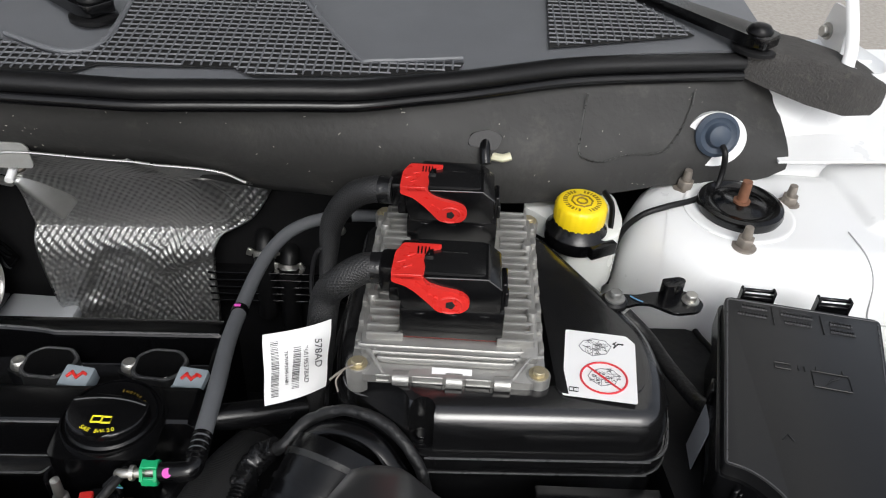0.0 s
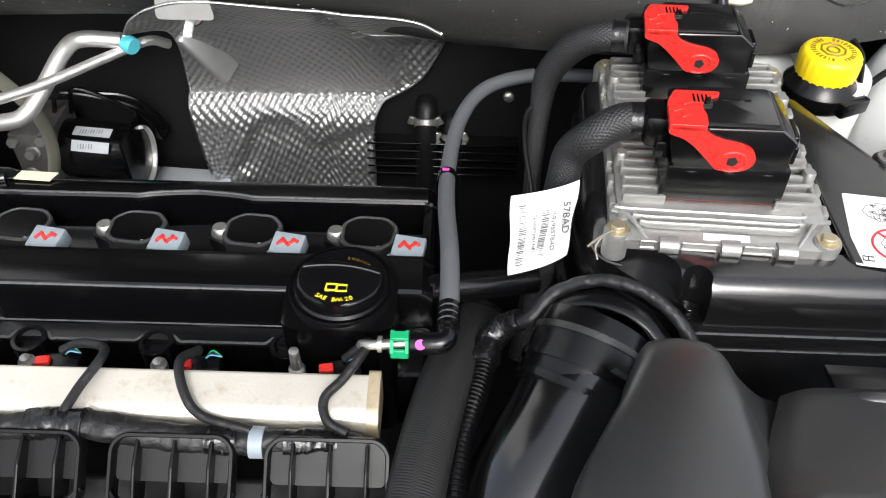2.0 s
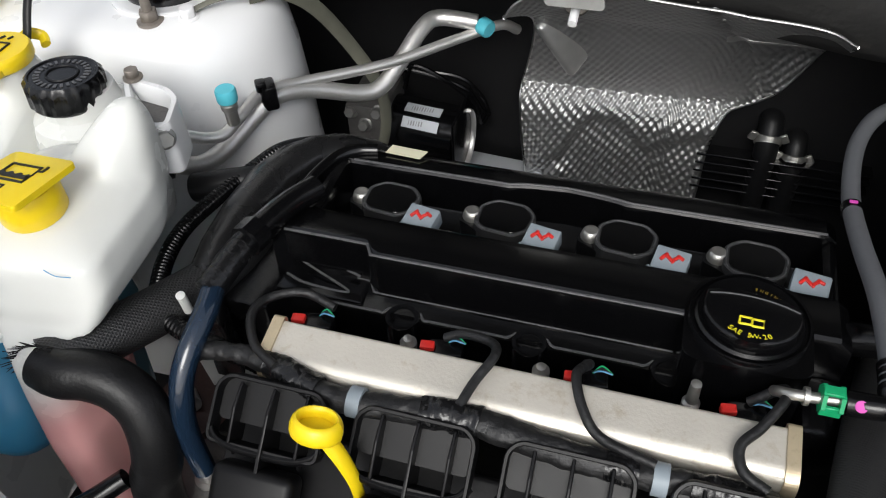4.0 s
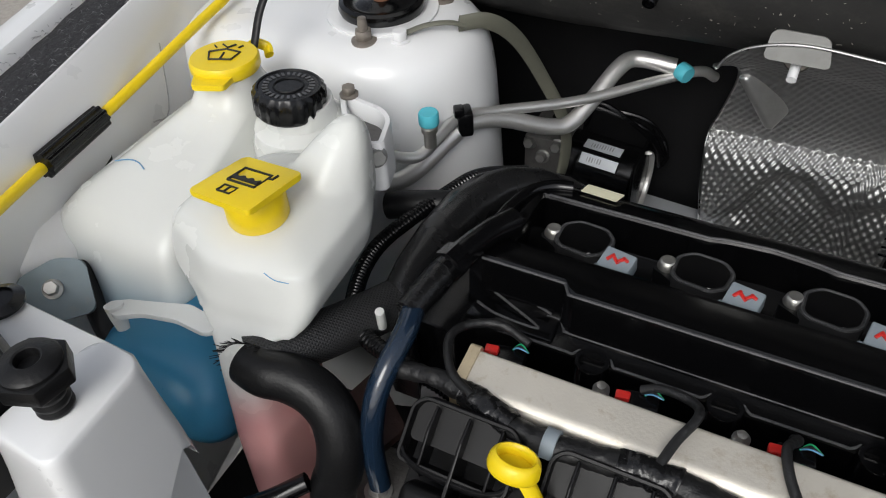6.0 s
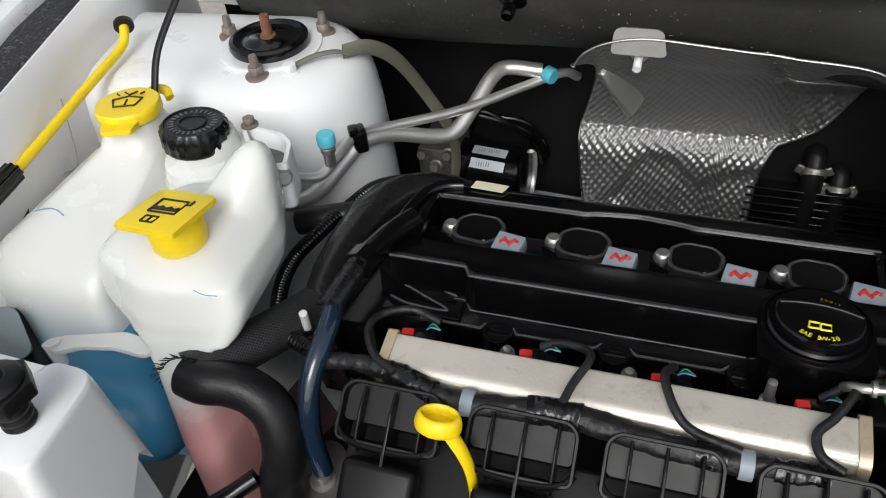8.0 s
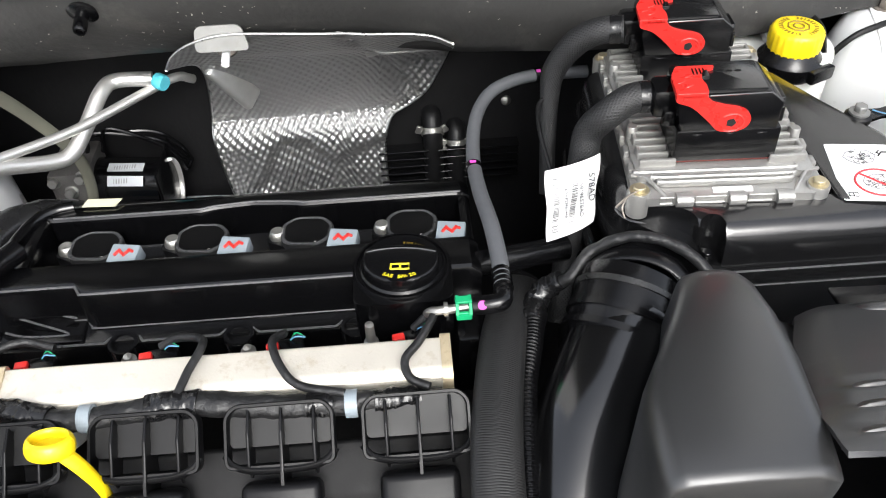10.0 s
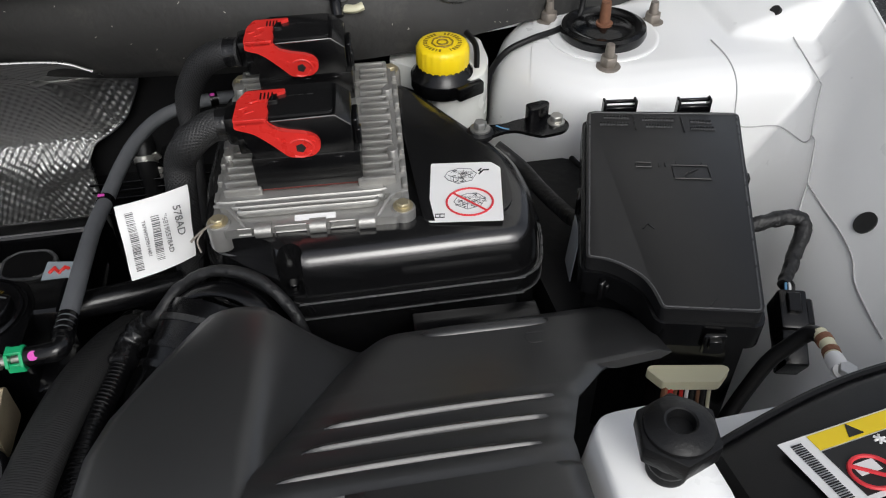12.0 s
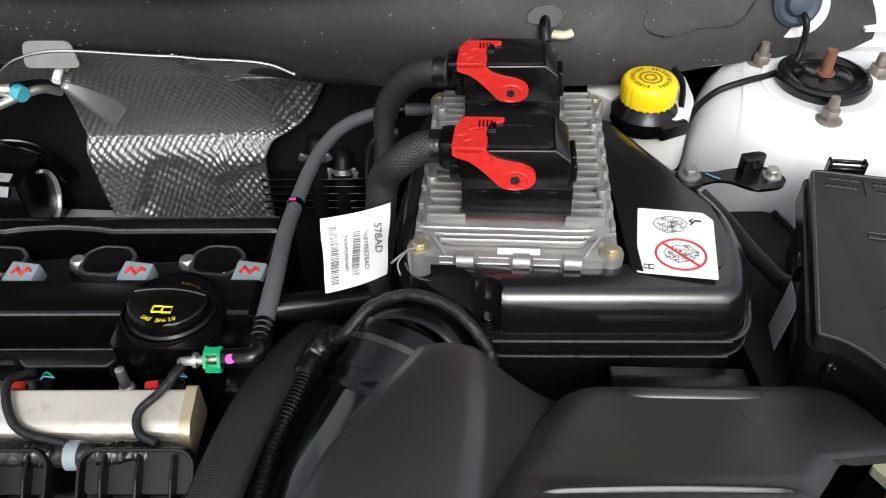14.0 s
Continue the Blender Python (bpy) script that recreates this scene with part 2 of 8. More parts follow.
def loft(bm, rings, cap=True, closed=True, along=None, girth=0.0):
    """Rings joined by faces. along, girth: lengths in metres, laid out as a flat pattern on a tube."""
    rows = [[bm.verts.new(p) for p in ring] for ring in rings]
    n = len(rows[0])
    flat = bm.loops.layers.uv.verify() if along else None
    for k, (a, b) in enumerate(zip(rows, rows[1:])):
        for i in range(n if closed else n - 1):
            j = (i + 1) % n
            f = bm.faces.new((a[i], a[j], b[j], b[i]))
            if along:
                u0, u1 = girth * i / n, girth * (i + 1) / n
                for lp, uv in zip(f.loops, ((u0, along[k]), (u1, along[k]), (u1, along[k + 1]), (u0, along[k + 1]))):
                    lp[flat].uv = uv
    if cap and closed:
        bm.faces.new(rows[0][::-1])
        bm.faces.new(rows[-1])
    return bm


def spline(pts, res=8):
    """Points along a smooth curve through pts."""
    p = [Vector(q) for q in pts]
    p = [p[0] * 2 - p[1], *p, p[-1] * 2 - p[-2]]
    out = []
    for i in range(1, len(p) - 2):
        a, b, c, d = p[i - 1 : i + 3]
        for k in range(res):
            t = k / res
            out.append(0.5 * (2 * b + (c - a) * t + (2 * a - 5 * b + 4 * c - d) * t * t + (3 * b - a - 3 * c + d) * t ** 3))
    out.append(p[-2])
    return out


def tube(bm, pts, r, n=16, res=8, flat=1.0, ribs=0.0, depth=0.12, up=(0, 0, 1), cap=True, smooth=True, ends=None):
    """A tube along pts. r: one radius or one per point. flat: height over width. ribs: metres between rings."""
    line = spline(pts, res) if smooth else [Vector(q) for q in pts]
    radii = [r] * len(line)
    if isinstance(r, (list, tuple)):
        at = np.linspace(0, 1, len(r))
        radii = [float(v) for v in np.interp(np.linspace(0, 1, len(line)), at, r)]
    if ribs:
        total = sum((b - a).length for a, b in zip(line, line[1:]))
        steps = max(4, int(total / ribs * 4))
        lens = np.cumsum([0] + [(b - a).length for a, b in zip(line, line[1:])])
        at = np.linspace(0, lens[-1], steps + 1)
        cols = np.array([list(v) for v in line])
        radii = [float(v) for v in np.interp(at, lens, radii)]
        line = [Vector([np.interp(s, lens, cols[:, k]) for k in range(3)]) for s in at]
        radii = [q * (1 - depth * (i % 4 in (2, 3))) for i, q in enumerate(radii)]
    rings = []
    side = None
    for i, q in enumerate(line):
        way = (line[min(i + 1, len(line) - 1)] - line[max(i - 1, 0)]).normalized()
        if side is None:
            side = way.cross(Vector(up))
            if side.length < 0.05:
                side = way.cross(Vector((1, 0, 0)))
        side = (side - way * side.dot(way)).normalized()
        lift = side.cross(way).normalized()
        rings.append([q + radii[i] * (math.cos(a) * side + flat * math.sin(a) * lift) for a in [2 * math.pi * k / n for k in range(n)]])
    lens = [0.0]
    for a, b in zip(line, line[1:]):
        lens.append(lens[-1] + (b - a).length)
    return loft(bm, rings, cap, True, lens, 2 * math.pi * max(radii))


def wrinkle(bm, depth=0.0011, scale=85.0, seed=0.0):
    """Uneven wraps: moves the mesh in and out by noise at two sizes."""
    bm.normal_update()
    for v in bm.verts:
        q = v.co * scale
        v.co += v.normal * (depth * noise.noise((q.x, q.y, q.z + seed)) + 0.5 * depth * noise.noise((q.x * 3.1, q.y * 3.1, q.z * 3.1 + seed)))
    return bm


def lathe(bm, profile, c=(0, 0, 0), n=32, m=None):
    """A profile of (radius, height) turned about an upright axis at c, or about m's z axis."""
    m = m if m is not None else Matrix.Translation(c)
    rings = [[m @ Vector((max(r, 1e-4) * math.cos(2 * math.pi * k / n), max(r, 1e-4) * math.sin(2 * math.pi * k / n), z)) for k in range(n)] for r, z in profile]
    return loft(bm, rings)


def axis(c, way):
    """A pose at c whose z axis points along way."""
    return Matrix.Translation(c) @ Vector(way).to_track_quat("Z", "Y").to_matrix().to_4x4()


def rounded(outline, r, seg=4):
    """An outline with its corners rounded."""
    out = []
    n = len(outline)
    rs = r if isinstance(r, (list, tuple)) else [r] * n
    for i, p in enumerate(outline):
        p, a, b = Vector(p), Vector(outline[i - 1]), Vector(outline[(i + 1) % n])
        u, v = (a - p), (b - p)
        q = min(rs[i], 0.45 * u.length, 0.45 * v.length)
        if q < 1e-5:
            out.append(tuple(p))
            continue
        s, e = p + u.normalized() * q, p + v.normalized() * q
        for k in range(seg + 1):
            t = k / seg
            out.append(tuple((1 - t) ** 2 * s + 2 * t * (1 - t) * p + t * t * e))
    return out


def inset(o, d):
    """An outline drawn in by d."""
    n = len(o)
    out = []
    for i in range(n):
        a, p, b = Vector(o[i - 1]), Vector(o[i]), Vector(o[(i + 1) % n])
        u, v = (p - a).normalized(), (b - p).normalized()
        nn = Vector((-(u.y + v.y), u.x + v.x))
        nn = nn.normalized() if nn.length > 1e-6 else Vector((-u.y, u.x))
        out.append((p.x + nn.x * d, p.y + nn.y * d))
    return out



def sheet(bm, rows, thick=0.0015):
    """A grid of points given thickness along its normals."""
    v = [[bm.verts.new(p) for p in row] for row in rows]
    faces = []
    for a, b in zip(v, v[1:]):
        for i in range(len(a) - 1):
            faces.append(bm.faces.new((a[i], a[i + 1], b[i + 1], b[i])))
    if thick:
        bm.normal_update()
        bmesh.ops.solidify(bm, geom=faces, thickness=thick)
    return bm


def finish(name, bm, mat, angle=40):
    bmesh.ops.recalc_face_normals(bm, faces=bm.faces)
    me = bpy.data.meshes.new(name)
    bm.to_mesh(me)
    bm.free()
    me.materials.append(mat)
    me.shade_smooth()
    me.set_sharp_from_angle(angle=radians(angle))
    return me


def thing(name, base, label, category, group="", kind=""):
    """A thing made of parts: an Empty at its base."""
    ob = new(name)
    ob.location = base
    ob.empty_display_size = 0.02
    return tagged(ob, label, category, group, kind)


def part(name, bm, mat, parent, label="", angle=40):
    """One mesh, modelled in world places, under a thing or a part."""
    ob = new(name, finish(name, bm, mat, angle))
    ob.parent = parent
    ob.matrix_parent_inverse = Matrix.Translation(-parent.location)
    if label:
        ob["label"] = label
    return ob


def solo(name, bm, mat, base, label, category, group="", kind="", angle=40):
    """A thing that is one mesh, with its origin at its base."""
    bmesh.ops.translate(bm, verts=bm.verts, vec=-Vector(base))
    ob = new(name, finish(name, bm, mat, angle))
    ob.location = base
    return tagged(ob, label, category, group, kind)


def lettering(name, text, size, m, mat, parent, depth=0.0002):
    """Words in the built-in font as a thin mesh; m places their middle."""
    cu = bpy.data.curves.new(name, "FONT")
    cu.body, cu.size, cu.extrude, cu.align_x, cu.align_y = text, size, depth, "CENTER", "CENTER"
    tmp = bpy.data.objects.new(name, cu)
    me = bpy.data.meshes.new_from_object(tmp)
    bpy.data.objects.remove(tmp)
    bm = bmesh.new()
    bm.from_mesh(me)
    bpy.data.meshes.remove(me)
    bmesh.ops.transform(bm, matrix=m, verts=bm.verts)
    return part(name, bm, mat, parent)


def face_frame(o, right, up):
    """A pose at o with its x axis along right and its y axis near up."""
    x = Vector(right).normalized()
    z = x.cross(Vector(up)).normalized()
    y = z.cross(x)
    return Matrix((( x.x, y.x, z.x, o[0]), (x.y, y.y, z.y, o[1]), (x.z, y.z, z.z, o[2]), (0, 0, 0, 1)))


def bm_new():
    return bmesh.new()


def hexbolt(name, c, r, h, mat, way=(0, 0, 1), flange=1.35, label="", category="bolt", group="", parent=None):
    bm = bm_new()
    m = axis(c, way)
    lathe(bm, [(0, 0), (r * flange, 0), (r * flange, h * 0.22), (r * 1.02, h * 0.3), (0, h * 0.3)], n=20, m=m)
    prism(bm, [(r * math.cos(a), r * math.sin(a)) for a in [math.pi / 3 * k for k in range(6)]], h * 0.25, h, 0.0006, 1, m)
    if parent is not None:
        return part(name, bm, mat, parent, label)
    return solo(name, bm, mat, c, label, category, group)


# ---- the setting: ground, firewall, inner wings ----
MID = 0.027  # the car's middle


def flange_x(y, side=1):
    """The wing flange's distance from the car's middle."""
    return 0.721 + (y - 0.332) * 0.28 if side > 0 else 0.710 + (y - 0.347) * 0.195


bm = bm_new()
rows = [[(x, y, 0.0) for x in (-400, -20, -4, 0, 4, 20, 400)] for y in (-400, -20, -4, 0, 4, 20, 400)]
sheet(bm, rows, 0)
solo("ground", bm, GROUND, (0, 0, 0), "pale concrete ground under the car", "ground", kind="structure")

# lower firewall, the shade behind the engine put into its near-black colour
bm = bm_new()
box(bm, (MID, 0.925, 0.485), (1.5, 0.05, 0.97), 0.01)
solo("wall_firewall", bm, DARK, (MID, 0.925, 0.0), "firewall behind the engine, its deep shade put into near-black", "wall", kind="structure")
# Unseen floor and front are added near-black to keep the bay dark.
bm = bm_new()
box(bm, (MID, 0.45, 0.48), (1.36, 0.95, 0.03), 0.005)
solo("floor_bay", bm, DARK, (MID, 0.45, 0.465), "added near-black floor closing the engine bay", "floor", kind="structure")
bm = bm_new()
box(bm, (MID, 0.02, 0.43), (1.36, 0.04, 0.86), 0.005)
solo("wall_front", bm, DARK, (MID, 0.02, 0.0), "added near-black front closing the engine bay", "wall", kind="structure")


def interp(x, xs, ys):
    return float(np.interp(x, xs, ys))


PX = (-0.75, -0.35, 0.0, 0.2, 0.3, 0.42, 0.58, 0.7)


def panel_top_y(x):
    return interp(x, PX, (0.83, 0.72, 0.70, 0.715, 0.745, 0.79, 0.815, 0.83))


def panel_low_y(x):
    return interp(x, PX, (0.80, 0.775, 0.77, 0.73, 0.715, 0.72, 0.755, 0.77))


# padded insulation mat on the bulkhead under the scuttle
bm = bm_new()
rows = []
for k in range(11):
    t = k / 10
    row = []
    for i in range(73):
        x = -0.62 + 1.28 * i / 72
        bulge = 0.018 * math.sin(math.pi * min(1, t * 1.15))
        y = panel_low_y(x) * (1 - t) + panel_top_y(x) * t - bulge
        low = interp(x, (-0.62, -0.45, -0.2, 0.1, 0.3, 0.45, 0.52, 0.60, 0.635, 0.66), (0.99, 0.975, 0.985, 0.975, 0.985, 0.995, 1.0, 0.998, 0.998, 1.012))
        z = low * (1 - t) + interp(x, (0.56, 0.62, 0.645, 0.66), (1.108, 1.090, 1.076, 1.058)) * t
        y += 0.004 * noise.noise((x * 9, z * 9, 3.0)) + 0.0015 * noise.noise((x * 40, z * 40, 1.0))
        row.append((x, y, z))
    rows.append(row)
# rolled lower lip
rows.insert(0, [(x, y + 0.05, z + 0.004) for x, y, z in rows[0]])
sheet(bm, rows, 0.008)
bm.normal_update()
skin = BVHTree.FromBMesh(bm)
solo("insulation_mat", bm, FELT, (0.02, 0.74, 0.985), "black dusty insulation mat on the bulkhead", "insulation", angle=60)

# pale lint and grit caught on the mat
random.seed(23)
bm = bm_new()
for k in range(150):
    x = random.uniform(-0.55, 0.6) if k % 2 else random.uniform(-0.42, -0.1)
    p, n, i, d = skin.ray_cast(Vector((x, 0.3, random.uniform(1.0, 1.09))), Vector((0, 1, 0)))
    if p is not None:
        ln = random.uniform(0.0006, 0.0022) * (2.2 if random.random() < 0.12 else 1)
        q = bm_new()
        box(q, (0, 0, 0), (ln, random.uniform(0.0003, 0.0007), 0.0004), 0)
        bmesh.ops.transform(q, matrix=Matrix.Translation(p) @ n.to_track_quat("Z", "Y").to_matrix().to_4x4() @ pose(0, 0, 0.0002, 0, 0, random.uniform(0, 180)), verts=q.verts)
        me = bpy.data.meshes.new("fleck")
        q.to_mesh(me)
        q.free()
        bm.from_mesh(me)
        bpy.data.meshes.remove(me)
solo("lint", bm, LINT, (0.0, 0.70, 1.04), "pale specks of lint and grit on the mat", "lint", kind="stuff")

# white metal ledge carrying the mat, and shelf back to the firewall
# The shelf is near-black to stand in for the shade under the scuttle.
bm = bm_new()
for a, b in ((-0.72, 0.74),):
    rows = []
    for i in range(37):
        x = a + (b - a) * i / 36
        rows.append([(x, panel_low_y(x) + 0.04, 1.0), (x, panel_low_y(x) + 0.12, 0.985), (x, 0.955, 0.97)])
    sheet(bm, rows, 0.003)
solo("bulkhead_shelf", bm, DARK, (0, 0.85, 0.98), "underside of the scuttle, its shade put into near-black", "bulkhead", kind="structure")
bm = bm_new()
rows = []
for i in range(31):
    x = -0.70 + 1.46 * i / 30
    y = panel_top_y(x) + 0.022
    yl = panel_low_y(x) + 0.022
    rows.append([(x, yl, 0.985), (x, (y + yl) / 2, 1.05), (x, y, 1.104)])
sheet(bm, rows, 0.003)
solo("wall_bulkhead", bm, WHITE, (0.03, 0.8, 0.985), "white painted upper bulkhead", "wall", kind="structure")

# inner wings
FIBRE = material("grey_fleece_fibre", (0.16, 0.16, 0.165), 0.9, vary=0.5, scale=200)


def apron(side, name):
    def at(y, off, z):
        return (MID + side * (flange_x(y, side) + off), y, z)

    bm = bm_new()
    gap = 0.0 if side > 0 else 0.036
    prof = [(-0.02, 0.47), (-0.02, 0.78), (-0.02, 0.88), (-0.018, 0.935), (-0.015, 0.965), (-0.012, 0.995), (-0.004, 1.016), (0.0, 1.022)] if side < 0 else [(-0.15, 0.47), (-0.145, 0.78), (-0.118, 0.88), (-0.080, 0.935), (-0.046, 0.968), (-0.020, 1.0), (-0.006, 1.018), (0.0, 1.022)]
    rows = []
    for i in range(46):
        y = 0.06 + 0.86 * i / 45
        row = []
        for off, z in prof:
            lift = 0.02 * max(0, min(1, (y - 0.3) / 0.4))
            press = 0.008 * math.exp(-((y - 0.47) / 0.06) ** 2) * math.exp(-((z - 0.93) / 0.05) ** 2)
            row.append(at(y, off - press, z + lift * (z > 0.95)))
        rows.append(row)
    sheet(bm, rows, 0.0025)
    ob = solo(name, bm, WHITE, at(0.5, -0.07, 0.47), "white painted inner wing with a folded top flange", "wing", kind="structure", angle=60)
    bm = bm_new()
    tube(bm, [at(y, 0.001, 1.0225 + 0.02 * max(0, min(1, (y - 0.3) / 0.4))) for y in np.linspace(0.06, 0.92, 40)], 0.0016, 8, 1)
    part("flange_edge", bm, WHITE, ob)
    # fleece strip in the gap and the outer wing
    bm = bm_new()
    rows = []
    for i in range(31):
        y = 0.06 + 0.86 * i / 30
        rows.append([at(y, o, z + 0.02 * max(0, min(1, (y - 0.3) / 0.4)) + 0.002 * noise.noise((y * 60, o * 300, 2))) for o, z in ((-0.004, 0.965), (0.02 + 0.3 * gap, 0.976), (0.045 + 0.5 * gap, 0.98), (0.07 + 0.8 * gap, 0.978), (0.095 + gap, 0.97))])
    sheet(bm, rows, 0.004)
    fl = thing("gap_fleece", at(0.5, 0.03, 0.96), "charcoal fleece strip in the wing gap", "fleece")
    part("felt", bm, FLEECE, fl)
    random.seed(8 + side)
    bm = bm_new()
    for k in range(900):
        y, o, a = random.uniform(0.2, 0.85), random.uniform(0.0, 0.085 + gap), random.uniform(0, 6.28)
        x0, y0, z0 = at(y, o, 0.984 + 0.02 * max(0, min(1, (y - 0.3) / 0.4)) + random.uniform(-0.002, 0.002))
        ln = random.uniform(0.002, 0.005)
        dx, dy = ln * math.cos(a), ln * math.sin(a)
        v = [bm.verts.new(q) for q in ((x0 - dx, y0 - dy, z0), (x0, y0, z0 + 0.003), (x0 + dx, y0 + dy, z0), (x0 + 0.1 * dy, y0 - 0.1 * dx, z0 + 0.0022))]
        bm.faces.new(v)
    fib = part("fibre", bm, FIBRE, fl, "pale loose fibre")
    fib["kind"] = "stuff"
    bm = bm_new()
    rows = []
    for i in range(31):
        y = -0.1 + 1.1 * i / 30
        k = 0.02 * max(0, min(1, (y - 0.3) / 0.4))
        rows.append([at(y, o + gap, z + k) for o, z in ((0.083, 0.95), (0.085, 0.984), (0.090, 0.990), (0.10, 0.991), (0.122, 0.987), (0.145, 0.974), (0.165, 0.94), (0.175, 0.87), (0.18, 0.6), (0.165, 0.0))])
    sheet(bm, rows, 0.003)
    solo("outer_wing", bm, WHITE, at(0.5, 0.12, 0.6), "white painted outer front wing", "wing", kind="structure")
    return ob


apron(-1, "inner_wing")
apron(1, "inner_wing")


def strut_tower(cx, cy, side, label):
    """A pressed tower that runs out into the wing, its bearing cup, three nuts and the rod end."""
    t = thing("strut_tower", (cx, cy, 0.5), label, "strut tower", "strut towers")
    bm = bm_new()
    rings = []
    for r, z in ((0.128, 0.5), (0.122, 0.8), (0.118, 0.88), (0.114, 0.935), (0.110, 0.96), (0.104, 0.978), (0.095, 0.989), (0.083, 0.995), (0.066, 0.998), (0.05, 0.998)):
        ring = []
        for k in range(33):
            a = math.pi / 2 + math.pi * k / 32
            ring.append((cx + side * r * math.cos(a), cy + r * 0.95 * math.sin(a), z))
        far = 0.27 if side < 0 else 0.03
        for k in range(9):
            ring.append((cx + side * far * (k + 1) / 9, cy - r * 0.95, z - 0.012 * (k + 1) / 9))
        for k in range(9):
            ring.append((cx + side * far * (9 - k) / 9, cy + r * 0.95, z - 0.012 * (9 - k) / 9))
        rings.append(ring)
    loft(bm, rings)
    part("tower", bm, WHITE, t, angle=70)
    if side > 0:
        # the pressing that carries the tower's top out into the wing
        bm = bm_new()
        rows = []
        heights = ((0.0, 0.9985), (0.066, 0.9985), (0.083, 0.9955), (0.095, 0.9895), (0.104, 0.9785), (0.110, 0.9605), (0.114, 0.9355), (0.118, 0.88), (0.122, 0.80), (0.128, 0.50), (0.4, -2.0))
        for i in range(131):
            y = 0.47 + 0.43 * i / 130
            lift = 0.02 * max(0, min(1, (y - 0.3) / 0.4))
            row = []
            edge = MID + flange_x(y)
            for k in range(111):
                off = -0.335 + 0.335 * k / 110
                x = edge + off
                wing = interp(off, (-0.15, -0.145, -0.118, -0.080, -0.046, -0.020, -0.006, 0.0), (0.47, 0.78, 0.88, 0.935, 0.968, 1.0, 1.018, 1.022)) + lift * interp(off, (-0.09, -0.03), (0, 1))
                wall = interp(x, (0.70, 0.7195, 0.7265, edge), (0.95, 0.9965, 1.002, 1.042)) - 0.09 * max(0.0, min(1.0, (0.682 - y) / 0.050)) ** 1.6
                wing = max(wing, wall)
                r = math.hypot(min(0.0, x - cx), (y - cy) / 0.95)
                top = interp(r, [q[0] for q in heights], [q[1] for q in heights]) - 0.10 * max(0.0, x - cx - 0.06) ** 1.5
                soft = 0.009 if y < 0.62 else 0.003
                m = max(wing, top)
                z = m + soft * math.log(math.exp((wing - m) / soft) + math.exp((top - m) / soft)) + 0.0006
                row.append((x, y, max(z, 0.5)))
            rows.append(row)
        sheet(bm, rows, 0.0)
        part("wing_pressing", bm, WHITE, t, angle=85)
    bm = bm_new()
    lathe(bm, [(0.0, 0.997), (0.056, 0.997), (0.0565, 1.0), (0.054, 1.001), (0.052, 1.0005), (0.0, 1.0005)], (cx, cy, 0), 40)
    part("rim", bm, WHITE, t)
    bm = bm_new()
    lathe(bm, [(0, 1.0), (0.042, 1.0), (0.0437, 1.005), (0.0425, 1.010), (0.038, 1.0115), (0.033, 1.008), (0.025, 1.0075), (0.021, 1.010), (0.0, 1.011)], (cx, cy, 0), 48)
    part("bearing_cup", bm, GLOSS, t, "glossy black bearing cup")
    bm = bm_new()
    lathe(bm, [(0, 1.009), (0.0085, 1.009), (0.0085, 1.013), (0.0, 1.013)], (cx, cy, 0), 20)
    tube(bm, [(cx, cy, 1.01), (cx, cy, 1.022), (cx, cy, 1.035)], [0.0055, 0.0055, 0.005], 14)
    part("rod_end", bm, RUST, t, "rusty damper rod end")
    for a in (-103, 17, 137):
        a = radians(a) if side > 0 else radians(180 - a)
        c = (cx + 0.062 * math.cos(a), cy + 0.061 * math.sin(a), 0.996)
        nut = hexbolt("nut", c, 0.0085, 0.013, NUT, flange=1.45, parent=t, label="dull steel flange nut")
        bm = bm_new()
        tube(bm, [c, (c[0], c[1], 1.012), (c[0], c[1], 1.021)], [0.0048, 0.0048, 0.004], 12)
        part("stud", bm, NUT, nut)
    return t


strut_tower(0.590, 0.700, 1, "white strut tower with a black bearing cup")
strut_tower(-0.533, 0.698, -1, "white strut tower beside the fluid bottles")


# ---- scuttle: seal, grille, wiper arms ----
bm = bm_new()
pts = [(x, panel_top_y(x) - 0.002, 1.112) for x in np.linspace(-0.6, 0.6, 25)]
tube(bm, pts, 0.0115, 14, 3, flat=0.8)
seal = thing("hood_seal", (0, 0.7, 1.1), "black rubber hood seal along the scuttle", "seal")
part("bulb", bm, RUBBER, seal)
bm = bm_new()
tube(bm, [(x, y - 0.009, z - 0.012) for x, y, z in pts], 0.006, 10, 3)
part("clip_strip", bm, SATIN, seal)


# white shelf between the bulkhead's end and the wing, under the hinge
for side in (-1, 1):
    bm = bm_new()
    rows = []
    for i in range(7):
        x = MID + side * (0.62 + 0.29 * i / 6)
        rows.append([(x, y, 1.022 + 0.10 * (y - 0.76) + 0.012 * (i / 6)) for y in (0.76, 0.80, 0.86, 0.93, 1.0)])
    sheet(bm, rows, 0.003)
    solo("hinge_shelf", bm, WHITE, (MID + side * 0.75, 0.88, 1.02), "white painted shelf under the hood hinge", "shelf", kind="structure")

